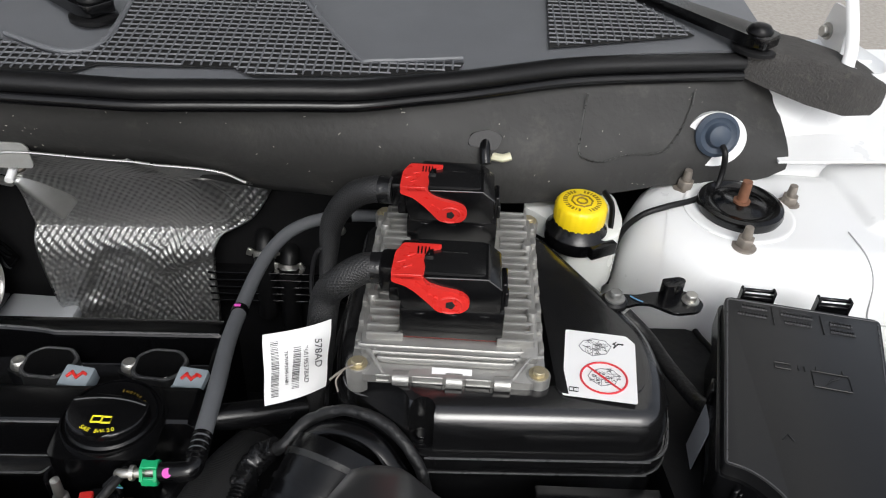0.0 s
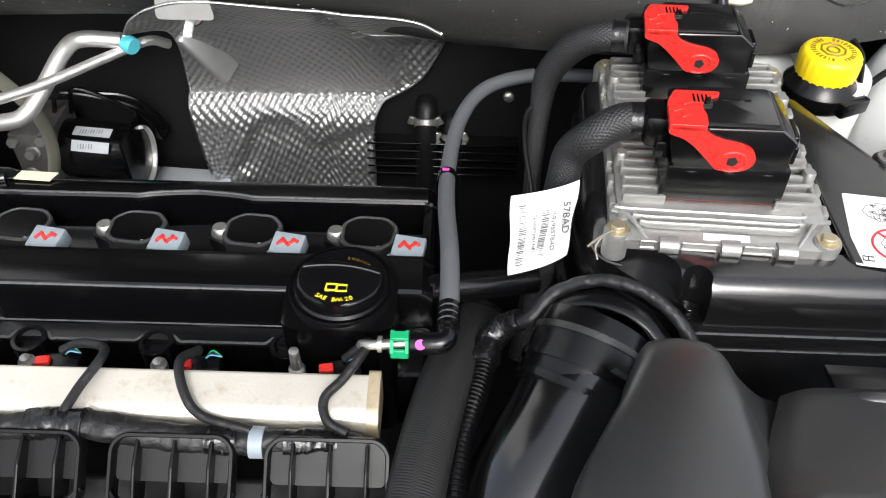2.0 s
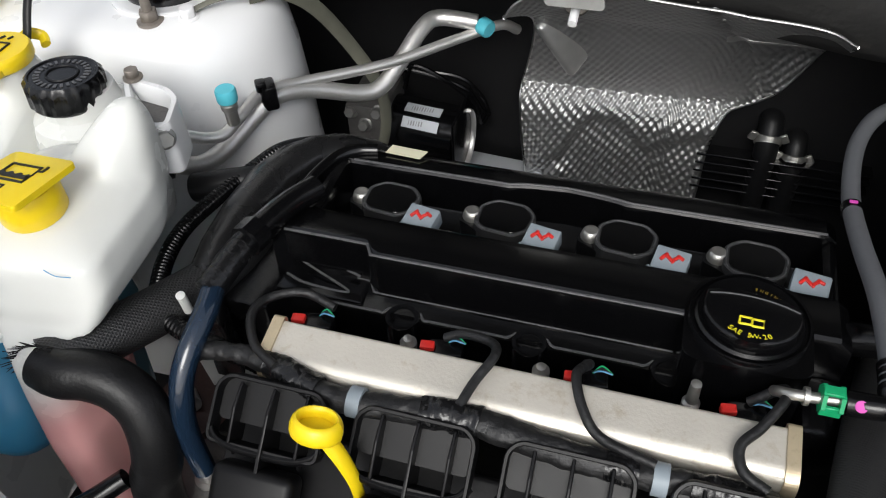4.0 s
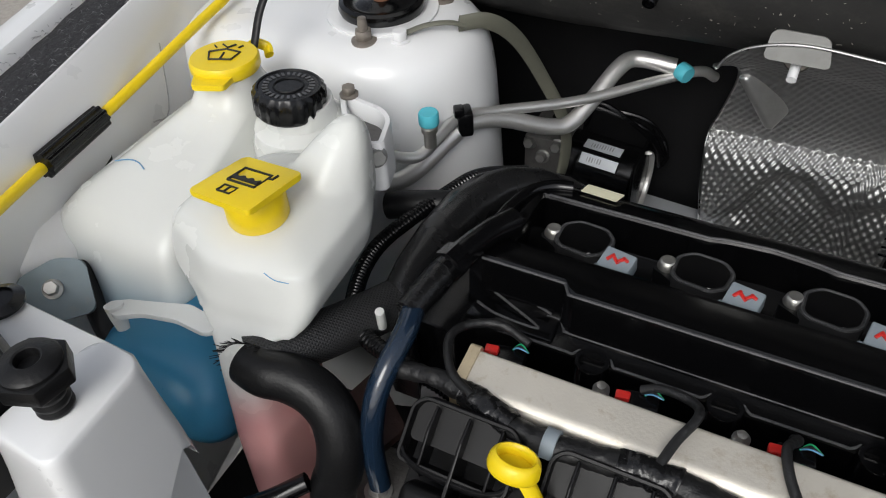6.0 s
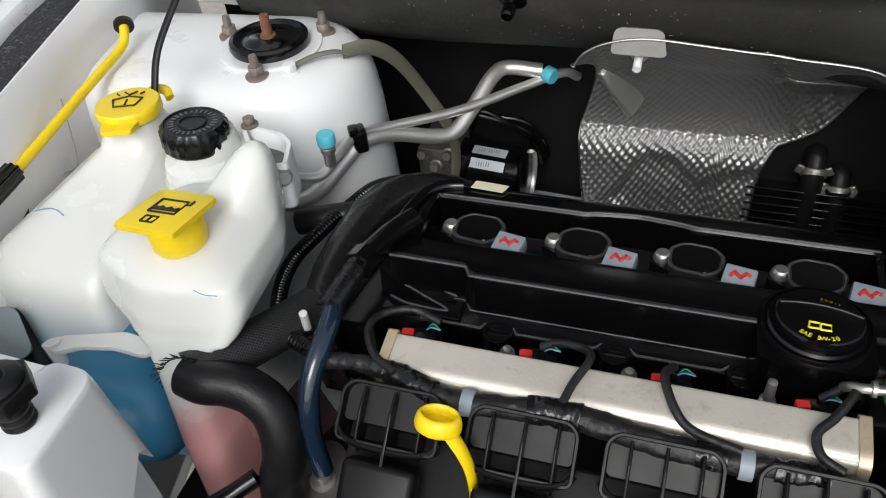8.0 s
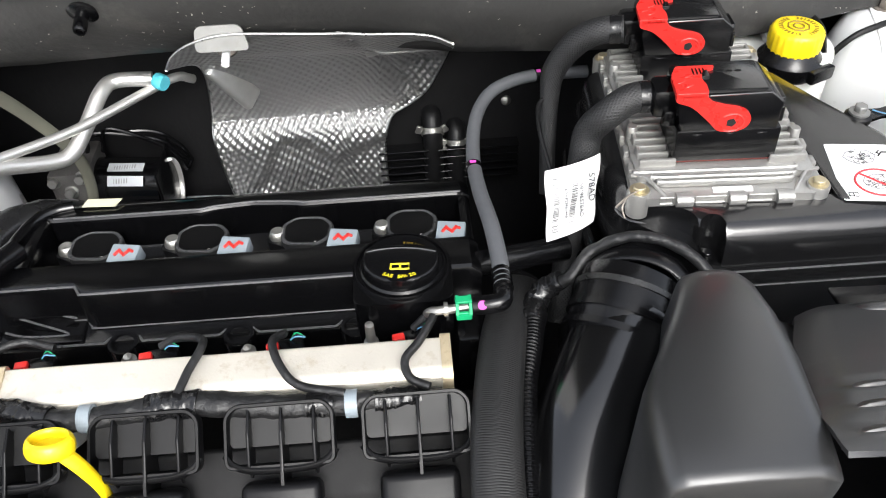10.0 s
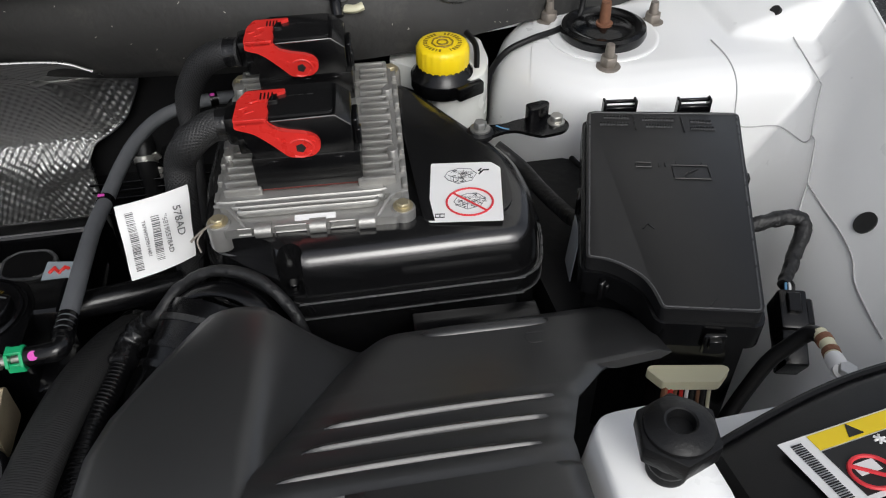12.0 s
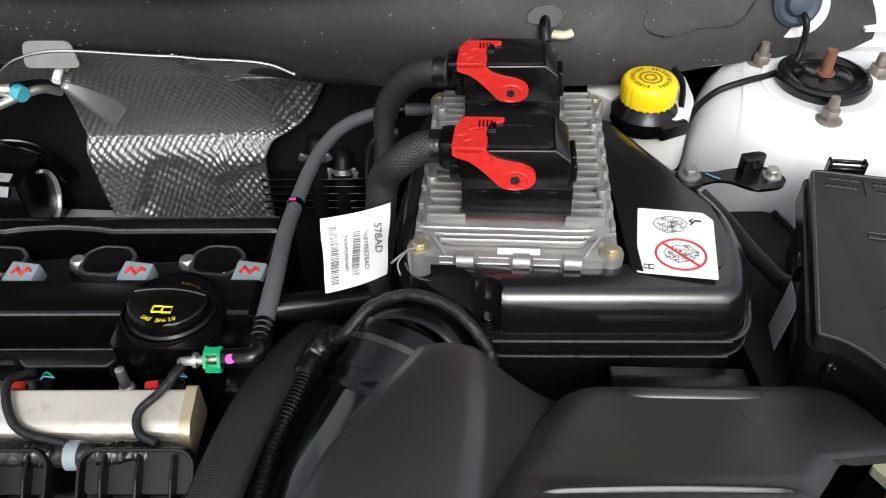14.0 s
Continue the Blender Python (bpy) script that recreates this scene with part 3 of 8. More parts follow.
# ---- engine ----
def vc_profile(x):
    """Cross-section of the cam cover, back to front, as (y, z)."""
    bump = 0.006 * max(0.0, 1 - abs(x + 0.12) / 0.045) ** 0.5 if abs(x + 0.12) < 0.045 else 0.0
    return [(0.618, 0.80), (0.616, 0.895), (0.61, 0.912), (0.602, 0.92), (0.592 - 0, 0.924), (0.578 + bump, 0.925), (0.576 + bump, 0.922), (0.574 + bump, 0.888), (0.57, 0.886), (0.509, 0.886), (0.505, 0.889), (0.503, 0.932), (0.499, 0.938), (0.492, 0.941), (0.460, 0.943), (0.4570, 0.9415), (0.4556, 0.938), (0.4536, 0.907), (0.4518, 0.9035), (0.4405, 0.901), (0.4385, 0.898), (0.4380, 0.80)]


cover = thing("cam_cover", (-0.12, 0.52, 0.80), "glossy black cam cover with a recessed coil trough", "engine cover")
bm = bm_new()
xs = list(np.linspace(-0.318, 0.078, 67))
rings = []
for x in xs:
    ring = []
    for k, (y, z) in enumerate(vc_profile(x)):
        if 14 <= k <= 18:
            y += 0.0105 * max(0.0, min(1.0, (-0.243 - x) / 0.009))
        ring.append((x, y, z))
    rings.append(ring)
end = [(0.086, y * 0.999, z - 0.006) for y, z in vc_profile(0.08)]
start = [(-0.324, y, z - 0.004) for y, z in vc_profile(-0.32)]
loft(bm, [start, *rings, end])
part("body", bm, GLOSS, cover, angle=28)
# trough end walls
bm = bm_new()
box(bm, (-0.316, 0.54, 0.905), (0.016, 0.075, 0.045), 0.005)
part("trough_end", bm, GLOSS, cover)
bm = bm_new()
box(bm, (0.080, 0.54, 0.902), (0.012, 0.075, 0.038), 0.004)
part("trough_end", bm, GLOSS, cover)


# edge highlights of the cover, put in as paler beads
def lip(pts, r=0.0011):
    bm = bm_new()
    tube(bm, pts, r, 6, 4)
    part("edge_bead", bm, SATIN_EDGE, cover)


# Paler black that draws edge highlights; some of these edges are also worn.
SATIN_EDGE = material("highlit_worn_edge", (0.07, 0.07, 0.073), 0.3, vary=0.2, scale=60)
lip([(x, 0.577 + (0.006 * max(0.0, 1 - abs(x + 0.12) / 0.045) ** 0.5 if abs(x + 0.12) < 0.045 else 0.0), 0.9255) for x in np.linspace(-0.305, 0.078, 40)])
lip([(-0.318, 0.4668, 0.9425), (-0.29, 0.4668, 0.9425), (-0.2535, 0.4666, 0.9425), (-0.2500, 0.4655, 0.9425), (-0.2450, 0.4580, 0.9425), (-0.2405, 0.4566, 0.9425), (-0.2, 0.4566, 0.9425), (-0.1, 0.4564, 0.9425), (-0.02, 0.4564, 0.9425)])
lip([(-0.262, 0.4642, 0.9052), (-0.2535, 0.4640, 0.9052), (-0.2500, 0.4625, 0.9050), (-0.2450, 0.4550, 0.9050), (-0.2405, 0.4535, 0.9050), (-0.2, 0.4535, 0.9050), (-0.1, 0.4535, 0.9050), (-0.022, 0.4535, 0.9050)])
# front edge with the scallops round the bolts
pts = []
for x in np.linspace(-0.285, -0.012, 79):
    d = min(abs(x - c) for c in (-0.2165, -0.1205, -0.0225))
    pts.append((x, 0.4392 + (0.0095 * math.sqrt(max(0, 1 - (d / 0.0145) ** 2)) if d < 0.0145 else 0), 0.9010))
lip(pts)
for c in (-0.2165, -0.1205, -0.0225):
    bm = bm_new()
    lathe(bm, [(0, 0.86), (0.0130, 0.86), (0.0130, 0.902), (0.0122, 0.9035), (0.0095, 0.9035), (0.009, 0.897), (0, 0.897)], (c, 0.4365, 0), 24)
    part("bolt_boss", bm, GLOSS, cover)
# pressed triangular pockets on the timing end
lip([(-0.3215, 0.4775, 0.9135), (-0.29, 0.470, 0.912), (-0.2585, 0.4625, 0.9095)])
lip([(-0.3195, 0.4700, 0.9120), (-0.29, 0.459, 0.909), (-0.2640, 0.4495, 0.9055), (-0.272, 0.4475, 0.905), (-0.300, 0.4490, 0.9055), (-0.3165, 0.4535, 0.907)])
bm = bm_new()
prism(bm, [(-0.322, 0.440), (-0.250, 0.440), (-0.250, 0.464), (-0.318, 0.480)], 0.80, 0.905, 0.003)
part("timing_end", bm, GLOSS, cover)
# filler neck block
bm = bm_new()
prism(bm, rounded([(-0.020, 0.424), (-0.011, 0.419), (0.051, 0.419), (0.060, 0.424), (0.061, 0.47), (0.05, 0.495), (-0.008, 0.495), (-0.021, 0.47)], 0.008), 0.82, 0.944, 0.003)
part("neck_block", bm, GLOSS, cover)
bm = bm_new()
lathe(bm, [(0.0, 0.94), (0.0385, 0.94), (0.039, 0.9470), (0.0385, 0.9485), (0.0375, 0.9485), (0.037, 0.946), (0.0, 0.946)], (0.020, 0.459, 0), 48)
part("neck_rim", bm, SATIN, cover)
bm = bm_new()
box(bm, (0.075, 0.43, 0.885), (0.03, 0.05, 0.05), 0.008)
part("end_boss", bm, GLOSS, cover)

# arched timing cover shoulder, with a dark groove between it and the trough
bm = bm_new()
rings = []
for y, xl, xr, top, turn in ((0.398, -0.362, -0.346, 0.903, 0.0), (0.406, -0.370, -0.350, 0.914, 0.0), (0.43, -0.3885, -0.3595, 0.926, 0.0), (0.455, -0.391, -0.3595, 0.931, 0.0), (0.495, -0.392, -0.355, 0.934, 0.02), (0.54, -0.389, -0.347, 0.935, 0.08), (0.572, -0.377, -0.334, 0.934, 0.2), (0.592, -0.360, -0.318, 0.931, 0.35), (0.606, -0.338, -0.298, 0.926, 0.5), (0.616, -0.314, -0.276, 0.916, 0.6), (0.622, -0.292, -0.256, 0.903, 0.6)):
    xc, w = (xl + xr) / 2, (xr - xl) / 2
    ring = [(xl - 0.006, y + turn * 0.02, 0.83)]
    for k in range(17):
        a = math.pi * (1 - k / 16)
        ring.append((xc + w * math.cos(a), y - turn * w * math.cos(a), top - 0.020 + 0.020 * math.sin(a) ** 0.7))
    ring.append((xr + 0.002, y - turn * w, 0.83))
    rings.append(ring)
loft(bm, rings)
part("timing_shoulder", bm, SHOULDER, cover, "satin black arched shoulder", angle=60)
bm = bm_new()
tube(bm, [(-0.331, 0.470, 0.930), (-0.3315, 0.50, 0.928), (-0.3308, 0.52, 0.928), (-0.3284, 0.5466, 0.928), (-0.3205, 0.574, 0.927), (-0.307, 0.588, 0.926), (-0.290, 0.594, 0.925)], 0.006, 10)
part("trough_rim", bm, GLOSS, cover)
bm = bm_new()
prism(bm, [(-0.358, 0.42), (-0.320, 0.42), (-0.320, 0.60), (-0.335, 0.585), (-0.352, 0.54)], 0.82, 0.902, 0.003)
part("groove_floor", bm, SATIN, cover)

# ignition coils
def coil(x):
    c = thing("ignition_coil", (x, 0.55, 0.886), "black ignition coil with a grey plug", "coil", "coils in the trough")
    o = rounded([(0.004, -0.014), (0.011, -0.021), (0.038, -0.024), (0.050, -0.015), (0.053, 0.004), (0.043, 0.016), (0.017, 0.018), (0.004, 0.008)], 0.005)
    at = Matrix.Translation((x, 0.551, 0.886))
    bm = bm_new()
    prism(bm, o, 0.0, 0.0285, 0.0015, 2, at)
    body = part("body", bm, SOFT, c)
    bm = bm_new()
    prism(bm, inset(o, 0.004), 0.0284, 0.0292, 0.0003, 1, at)
    part("disc", bm, GLOSS, body)
    bm = bm_new()
    q = inset(o, 0.002)
    tube(bm, [at @ Vector((px, py, 0.0286)) for px, py in q + q[:2]], 0.0007, 6, 1, smooth=False)
    part("rim", bm, SATIN_EDGE, body)
    bm = bm_new()
    prism(bm, rounded([(-0.011, -0.008), (-0.002, -0.012), (0.010, -0.020), (0.012, 0.010), (-0.006, 0.009)], 0.004), 0.0, 0.022, 0.0015, 2, Matrix.Translation((x, 0.552, 0.886)))
    part("ear", bm, GRAIN, c)
    bm = bm_new()
    lathe(bm, [(0, 0.906), (0.0078, 0.906), (0.0082, 0.909), (0.0065, 0.9145), (0.005, 0.9155), (0.0, 0.915)], (x, 0.55, 0), 18)
    part("bolt", bm, STEEL, c, "bright steel bolt head")
    P = pose(x + 0.063, 0.522, 0.9195, 10, 0, -10)
    plug = bm_new()
    box(plug, (0, 0, 0), (0.026, 0.021, 0.016), 0.0015, 2)
    box(plug, (-0.001, -0.012, -0.003), (0.019, 0.006, 0.010), 0.001, 1)
    bmesh.ops.transform(plug, matrix=P, verts=plug.verts)
    p = part("plug", plug, GREY, c, "grey plug with a red lock")
    bm = bm_new()
    box(bm, (-0.013, -0.009, -0.003), (0.007, 0.008, 0.010), 0.0012, 1)
    bmesh.ops.transform(bm, matrix=P, verts=bm.verts)
    part("latch", bm, GREY, p)
    bm = bm_new()
    for bx, by, ln, a in ((-0.0055, 0.0005, 0.008, 62), (-0.0015, 0.0002, 0.010, -38), (0.0030, 0.0010, 0.009, 55), (0.0060, 0.0030, 0.006, -20)):
        box(bm, (bx, by, 0.0085), (ln, 0.0026, 0.0022), 0.0005, 1, (0, 0, a))
    bmesh.ops.transform(bm, matrix=P, verts=bm.verts)
    part("lock", bm, RED, p)
    bm = bm_new()
    for k in range(3):
        box(bm, (-0.004 + 0.005 * k, -0.0105, 0.0045), (0.0022, 0.001, 0.0035), 0)
    bmesh.ops.transform(bm, matrix=P, verts=bm.verts)
    part("socket_slots", bm, INK, p)
    for k, col in enumerate((INK_BLUE, INK_BLUE, INK)):
        bm = bm_new()
        tube(bm, [P @ Vector((0.002 + 0.003 * k, -0.012, -0.002)), P @ Vector((0.007 + 0.003 * k, -0.017, -0.006)), (x + 0.082, 0.508, 0.899), (x + 0.092, 0.511, 0.894)], 0.0011, 6)
        part("wire", bm, col, p)
    return c


for i in range(4):
    coil(-0.290 + 0.0973 * i)
bm = bm_new()
for a, b in ((-0.2, -0.12), (-0.105, -0.02), (-0.30, -0.215)):
    tube(bm, [(a, 0.512, 0.893), ((a + b) / 2, 0.515, 0.898), (b, 0.512, 0.893)], 0.004, 8)
part("coil_harness", bm, TAPE, cover)

# oil filler cap
cap = thing("oil_filler_cap", (0.020, 0.459, 0.946), "black oil filler cap with yellow print", "cap")
bm = bm_new()
lathe(bm, [(0, 0.9465), (0.034, 0.9465), (0.035, 0.9485), (0.0335, 0.9505), (0.0, 0.9510)], (0.020, 0.459, 0), 48)
disc = part("disc", bm, SATIN, cap)
OC = pose(0.020, 0.457, 0.9505, 0, 0, -5)
bm = bm_new()
lens = [(0.031 * math.cos(a), -0.003 + 0.027 * math.sin(a)) for a in [math.pi + math.pi * k / 16 for k in range(17)]]
prism(bm, lens + [(0.030, 0.008), (0.015, 0.012), (0.0, 0.0135), (-0.015, 0.012), (-0.030, 0.008)], 0.0, 0.0105, 0.0025, 3, OC)
part("grip", bm, SATIN, cap)
bm = bm_new()
tube(bm, [OC @ Vector((x, 0.0085 - 6 * x * x, 0.0105)) for x in np.linspace(-0.028, 0.028, 9)], 0.0006, 6)
part("grip_edge", bm, SATIN_EDGE, cap)
m0 = OC @ Matrix.Translation((0, 0, 0.0106))
for k, ch in enumerate("SAE 5W-20"):
    a = radians(-90 + (k - 4) * 7.6)
    if ch != " ":
        lettering("print", ch, 0.0052, m0 @ pose(0.0235 * math.cos(a), -0.003 + 0.0218 * math.sin(a), 0, 0, 0, (k - 4) * 9), INK_YELLOW, cap)
for k, ch in enumerate("ENGINE OIL"):
    a = radians(52 - (k - 4.5) * 7)
    if ch != " ":
        lettering("print", ch, 0.0032, pose(0.020 + 0.027 * math.cos(a), 0.457 + 0.025 * math.sin(a), 0.9514, 0, 0, math.degrees(a) - 90), INK_OCHRE, cap)
for dx in (-0.0038, 0.0038):
    bm = bm_new()
    o = [(-0.0035, -0.0030), (0.0035, -0.0024), (0.0035, 0.0032), (-0.0035, 0.0028)]
    tube(bm, [m0 @ Vector((dx + px, -0.0135 + py, 0)) for px, py in o + o[:1]], 0.0009, 6, 1, smooth=False)
    part("book_symbol", bm, INK_YELLOW, cap)

# breather pipe
bm = bm_new()
tube(bm, [(0.057, 0.470, 0.928), (0.09, 0.476, 0.927), (0.13, 0.487, 0.922), (0.165, 0.50, 0.915)], 0.0115, 18)
solo("breather_pipe", bm, SATIN, (0.11, 0.48, 0.91), "black plastic breather pipe from the cam cover", "pipe")

# fuel rail
STAINED = material("brown_stained_nickel", (0.60, 0.50, 0.34), 0.4, metal=0.6, vary=0.25, scale=60, dirt=0.7, dirt_color=(0.32, 0.22, 0.10))
rail = thing("fuel_rail", (-0.118, 0.368, 0.905), "satin nickel fuel rail with faint stains", "fuel rail")
bm = bm_new()
prism(bm, rounded([(0.388, 0.936), (0.386, 0.9385), (0.361, 0.9335), (0.3545, 0.929), (0.353, 0.910), (0.388, 0.908)], 0.003), -0.283, 0.047, 0.0004, 1, Matrix(((0, 0, 1, 0), (1, 0, 0, 0), (0, 1, 0, 0), (0, 0, 0, 1))))
part("tube", bm, BRUSHED, rail)
for x0, x1 in ((-0.290, -0.282), (0.046, 0.054)):
    bm = bm_new()
    prism(bm, rounded([(0.3905, 0.938), (0.388, 0.9405), (0.360, 0.9355), (0.352, 0.930), (0.3505, 0.907), (0.390, 0.906)], 0.004), x0, x1, 0.001, 2, Matrix(((0, 0, 1, 0), (1, 0, 0, 0), (0, 1, 0, 0), (0, 0, 0, 1))))
    part("end_cap", bm, STAINED, rail, "brown-stained end")
for x in (-0.20, -0.106, -0.008):
    bm = bm_new()
    lathe(bm, [(0, 0.912), (0.006, 0.912), (0.006, 0.918), (0.004, 0.92), (0.0035, 0.938 if x > -0.05 else 0.922), (0, 0.939 if x > -0.05 else 0.923)], (x, 0.405, 0), 16)
    part("mounting_stud", bm, STEEL, rail)
# injector plugs with red locks and their pigtails
for i, x in enumerate((-0.276, -0.180, -0.081, 0.018)):
    inj = thing("injector_plug", (x, 0.40, 0.905), "black injector plug with a red lock", "connector", "injector plugs")
    bm = bm_new()
    box(bm, (x + 0.008, 0.403, 0.917), (0.024, 0.014, 0.014), 0.002, 2, (0, 0, 8))
    part("shell", bm, SATIN, inj)
    bm = bm_new()
    box(bm, (x - 0.004, 0.400, 0.924), (0.010, 0.007, 0.007), 0.0012, 2, (0, 0, 8))
    part("lock", bm, RED, inj)
    for k, col in enumerate((GREEN, INK, INK_BLUE)):
        bm = bm_new()
        tube(bm, [(x + 0.008, 0.406 + 0.001 * k, 0.922), (x + 0.014, 0.41 - 0.002 * k, 0.929), (x + 0.022, 0.405, 0.929)], 0.0006, 6)
        part("wire", bm, col, inj)
    bm = bm_new()
    if i == 0:
        pts = [(x + 0.02, 0.412, 0.930), (x - 0.005, 0.417, 0.934), (x - 0.026, 0.405, 0.936), (x - 0.03, 0.385, 0.940), (x - 0.017, 0.362, 0.9385), (x + 0.005, 0.348, 0.9395)]
    elif i == 1:
        pts = [(x + 0.006, 0.410, 0.925), (x + 0.02, 0.411, 0.932), (x + 0.04, 0.404, 0.938), (x + 0.046, 0.39, 0.9445), (x + 0.038, 0.368, 0.942), (x + 0.033, 0.349, 0.940)]
    elif i == 2:
        pts = [(x + 0.004, 0.41, 0.928), (x + 0.006, 0.404, 0.936), (x, 0.388, 0.9445), (x + 0.008, 0.366, 0.941), (x + 0.022, 0.352, 0.936), (x + 0.055, 0.343, 0.935)]
    else:
        pts = [(x + 0.008, 0.409, 0.925), (x + 0.024, 0.411, 0.942), (x + 0.024, 0.398, 0.949), (x + 0.012, 0.378, 0.945), (x + 0.001, 0.364, 0.942), (x + 0.004, 0.350, 0.938), (x + 0.018, 0.342, 0.936)]
    tube(bm, pts, 0.0033, 10, 8)
    part("pigtail", bm, TAPE, inj)

# injector harness along the rail
h = thing("injector_harness", (-0.15, 0.34, 0.92), "taped wiring harness along the fuel rail", "harness")
bm = bm_new()
pts = [(-0.345, 0.352, 0.925), (-0.31, 0.358, 0.930), (-0.27, 0.352, 0.932), (-0.23, 0.342, 0.930), (-0.19, 0.343, 0.929), (-0.15, 0.346, 0.932), (-0.115, 0.344, 0.931), (-0.07, 0.340, 0.928), (-0.03, 0.340, 0.926), (0.01, 0.341, 0.926), (0.045, 0.345, 0.922)]
tube(bm, pts, [0.0055, 0.0065, 0.008, 0.0083, 0.0088, 0.0095, 0.0095, 0.0088, 0.0083, 0.0075, 0.006], 20, 24)
wrinkle(bm, 0.0016)
part("loom", bm, TAPE, h)
for a, b, r in ((-0.285, -0.240, 0.0095), (-0.172, -0.13, 0.0113), (-0.056, -0.03, 0.0102), (-0.005, 0.03, 0.0092)):
    bm = bm_new()
    ys = [(p[0], p[1], p[2]) for p in spline(pts, 8) if a <= p[0] <= b]
    tube(bm, ys, r * 0.94, 20, 8)
    wrinkle(bm, 0.0016, 110.0, 4.0)
    part("tape_wrap", bm, VINYL, h, "shiny black tape wrap")
for x, y, z in ((-0.213, 0.342, 0.9295), (-0.022, 0.340, 0.926)):
    bm = bm_new()
    tube(bm, [(x - 0.0045, y, z), (x, y, z), (x + 0.0045, y, z)], 0.0104, 18, 2)
    part("clip", bm, GREY, h, "pale grey clip")

# intake manifold with ribbed runners
man = thing("intake_manifold", (-0.12, 0.29, 0.8), "black ribbed plastic intake manifold", "manifold")
# Near-black plenum stands in for the deep shade between the runners.
bm = bm_new()
prism(bm, [(0.335, 0.890), (0.330, 0.893), (0.30, 0.870), (0.275, 0.838), (0.24, 0.78), (0.15, 0.70), (0.15, 0.6), (0.34, 0.6)], -0.305, 0.064, 0.002, 2, Matrix(((0, 0, 1, 0), (1, 0, 0, 0), (0, 1, 0, 0), (0, 0, 0, 1))))
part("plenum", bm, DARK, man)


def runner(x0):
    w = 0.073
    m = Matrix.Translation((x0, 0, 0))
    YZ = Matrix(((0, 0, 1, 0), (1, 0, 0, 0), (0, 1, 0, 0), (0, 0, 0, 1)))
    # raised rim as a tray: back wall, floor, sides
    bm = bm_new()
    tilt = Matrix.Translation((x0, 0.294, 0.895)) @ pose(0, 0, 0, 38, 0, 0)
    prism(bm, rounded([(0.0, 0.030), (0.0, 0.052), (0.006, 0.058), (w - 0.006, 0.058), (w, 0.052), (w, 0.030)], 0.003), -0.004, 0.001, 0.001, 1, tilt)
    r = part("runner", bm, GRAIN, man)
    bm = bm_new()
    o = rounded([(0.0, 0.018), (0.0, 0.052), (0.006, 0.058), (w - 0.006, 0.058), (w, 0.052), (w, 0.018)], 0.004)
    q = inset(o, 0.003)
    wall = [[tilt @ Vector((px, py, z)) for px, py in ring] for ring, z in ((o, -0.004), (o, 0.0085), (inset(o, 0.0006), 0.0095), (inset(o, 0.0024), 0.0095), (q, 0.0085), (q, -0.002))]
    loft(bm, wall, cap=False)
    part("rim", bm, GRAIN, r)
    for k in (0.2, 0.52, 0.84):
        bm = bm_new()
        full = [(0.338, 0.918), (0.334, 0.936), (0.318, 0.930), (0.296, 0.912), (0.270, 0.887), (0.235, 0.84), (0.225, 0.80), (0.25, 0.80)]
        short = [(0.338, 0.918), (0.334, 0.936), (0.318, 0.930), (0.301, 0.914), (0.301, 0.899), (0.314, 0.899)]
        prism(bm, full if k == 0.52 else short, k * w - 0.0011, k * w + 0.0011, 0.0005, 1, m @ YZ)
        part("rib", bm, GRAIN, r)
    bm = bm_new()
    pts = [(x0 - 0.003, 0.311, 0.9145), (x0 + 0.004, 0.304, 0.911), (x0 + 0.02, 0.3005, 0.909), (x0 + w - 0.02, 0.3005, 0.909), (x0 + w - 0.004, 0.304, 0.911), (x0 + w + 0.003, 0.311, 0.9145)]
    tube(bm, pts, 0.0024, 10, 6, flat=1.6)
    part("shelf", bm, GRAIN, r)
    bm = bm_new()
    box(bm, (x0 + w / 2, 0.268, 0.874), (w * 0.78, 0.078, 0.022), 0.006, 3, (42, 0, 0))
    part("lower_web", bm, GRAIN, r)
    return r


for x0 in (-0.303, -0.206, -0.110, -0.012):
    runner(x0)

# dipstick
d = thing("dipstick", (-0.205, 0.296, 0.85), "yellow plastic dipstick handle", "dipstick")
bm = bm_new()
m = pose(-0.224, 0.309, 0.948, -20, 4, 0)
ring = [m @ Vector((0.0140 * math.cos(a), 0.0115 * math.sin(a), 0)) for a in [2 * math.pi * k / 28 for k in range(29)]]
tube(bm, ring, 0.0027, 12, 1, flat=2.4, smooth=False)
part("loop", bm, YELLOW, d)
bm = bm_new()
prism(bm, rounded([(-0.013, -0.010), (0.013, -0.010), (0.013, 0.010), (-0.013, 0.010)], 0.008), -0.004, -0.001, 0.0005, 1, m)
part("web", bm, YELLOW, d)
bm = bm_new()
tube(bm, [(-0.214, 0.303, 0.944), (-0.205, 0.300, 0.928), (-0.200, 0.299, 0.905), (-0.199, 0.299, 0.86)], [0.006, 0.0055, 0.0048, 0.004], 10, flat=0.6)
part("shank", bm, YELLOW, d)

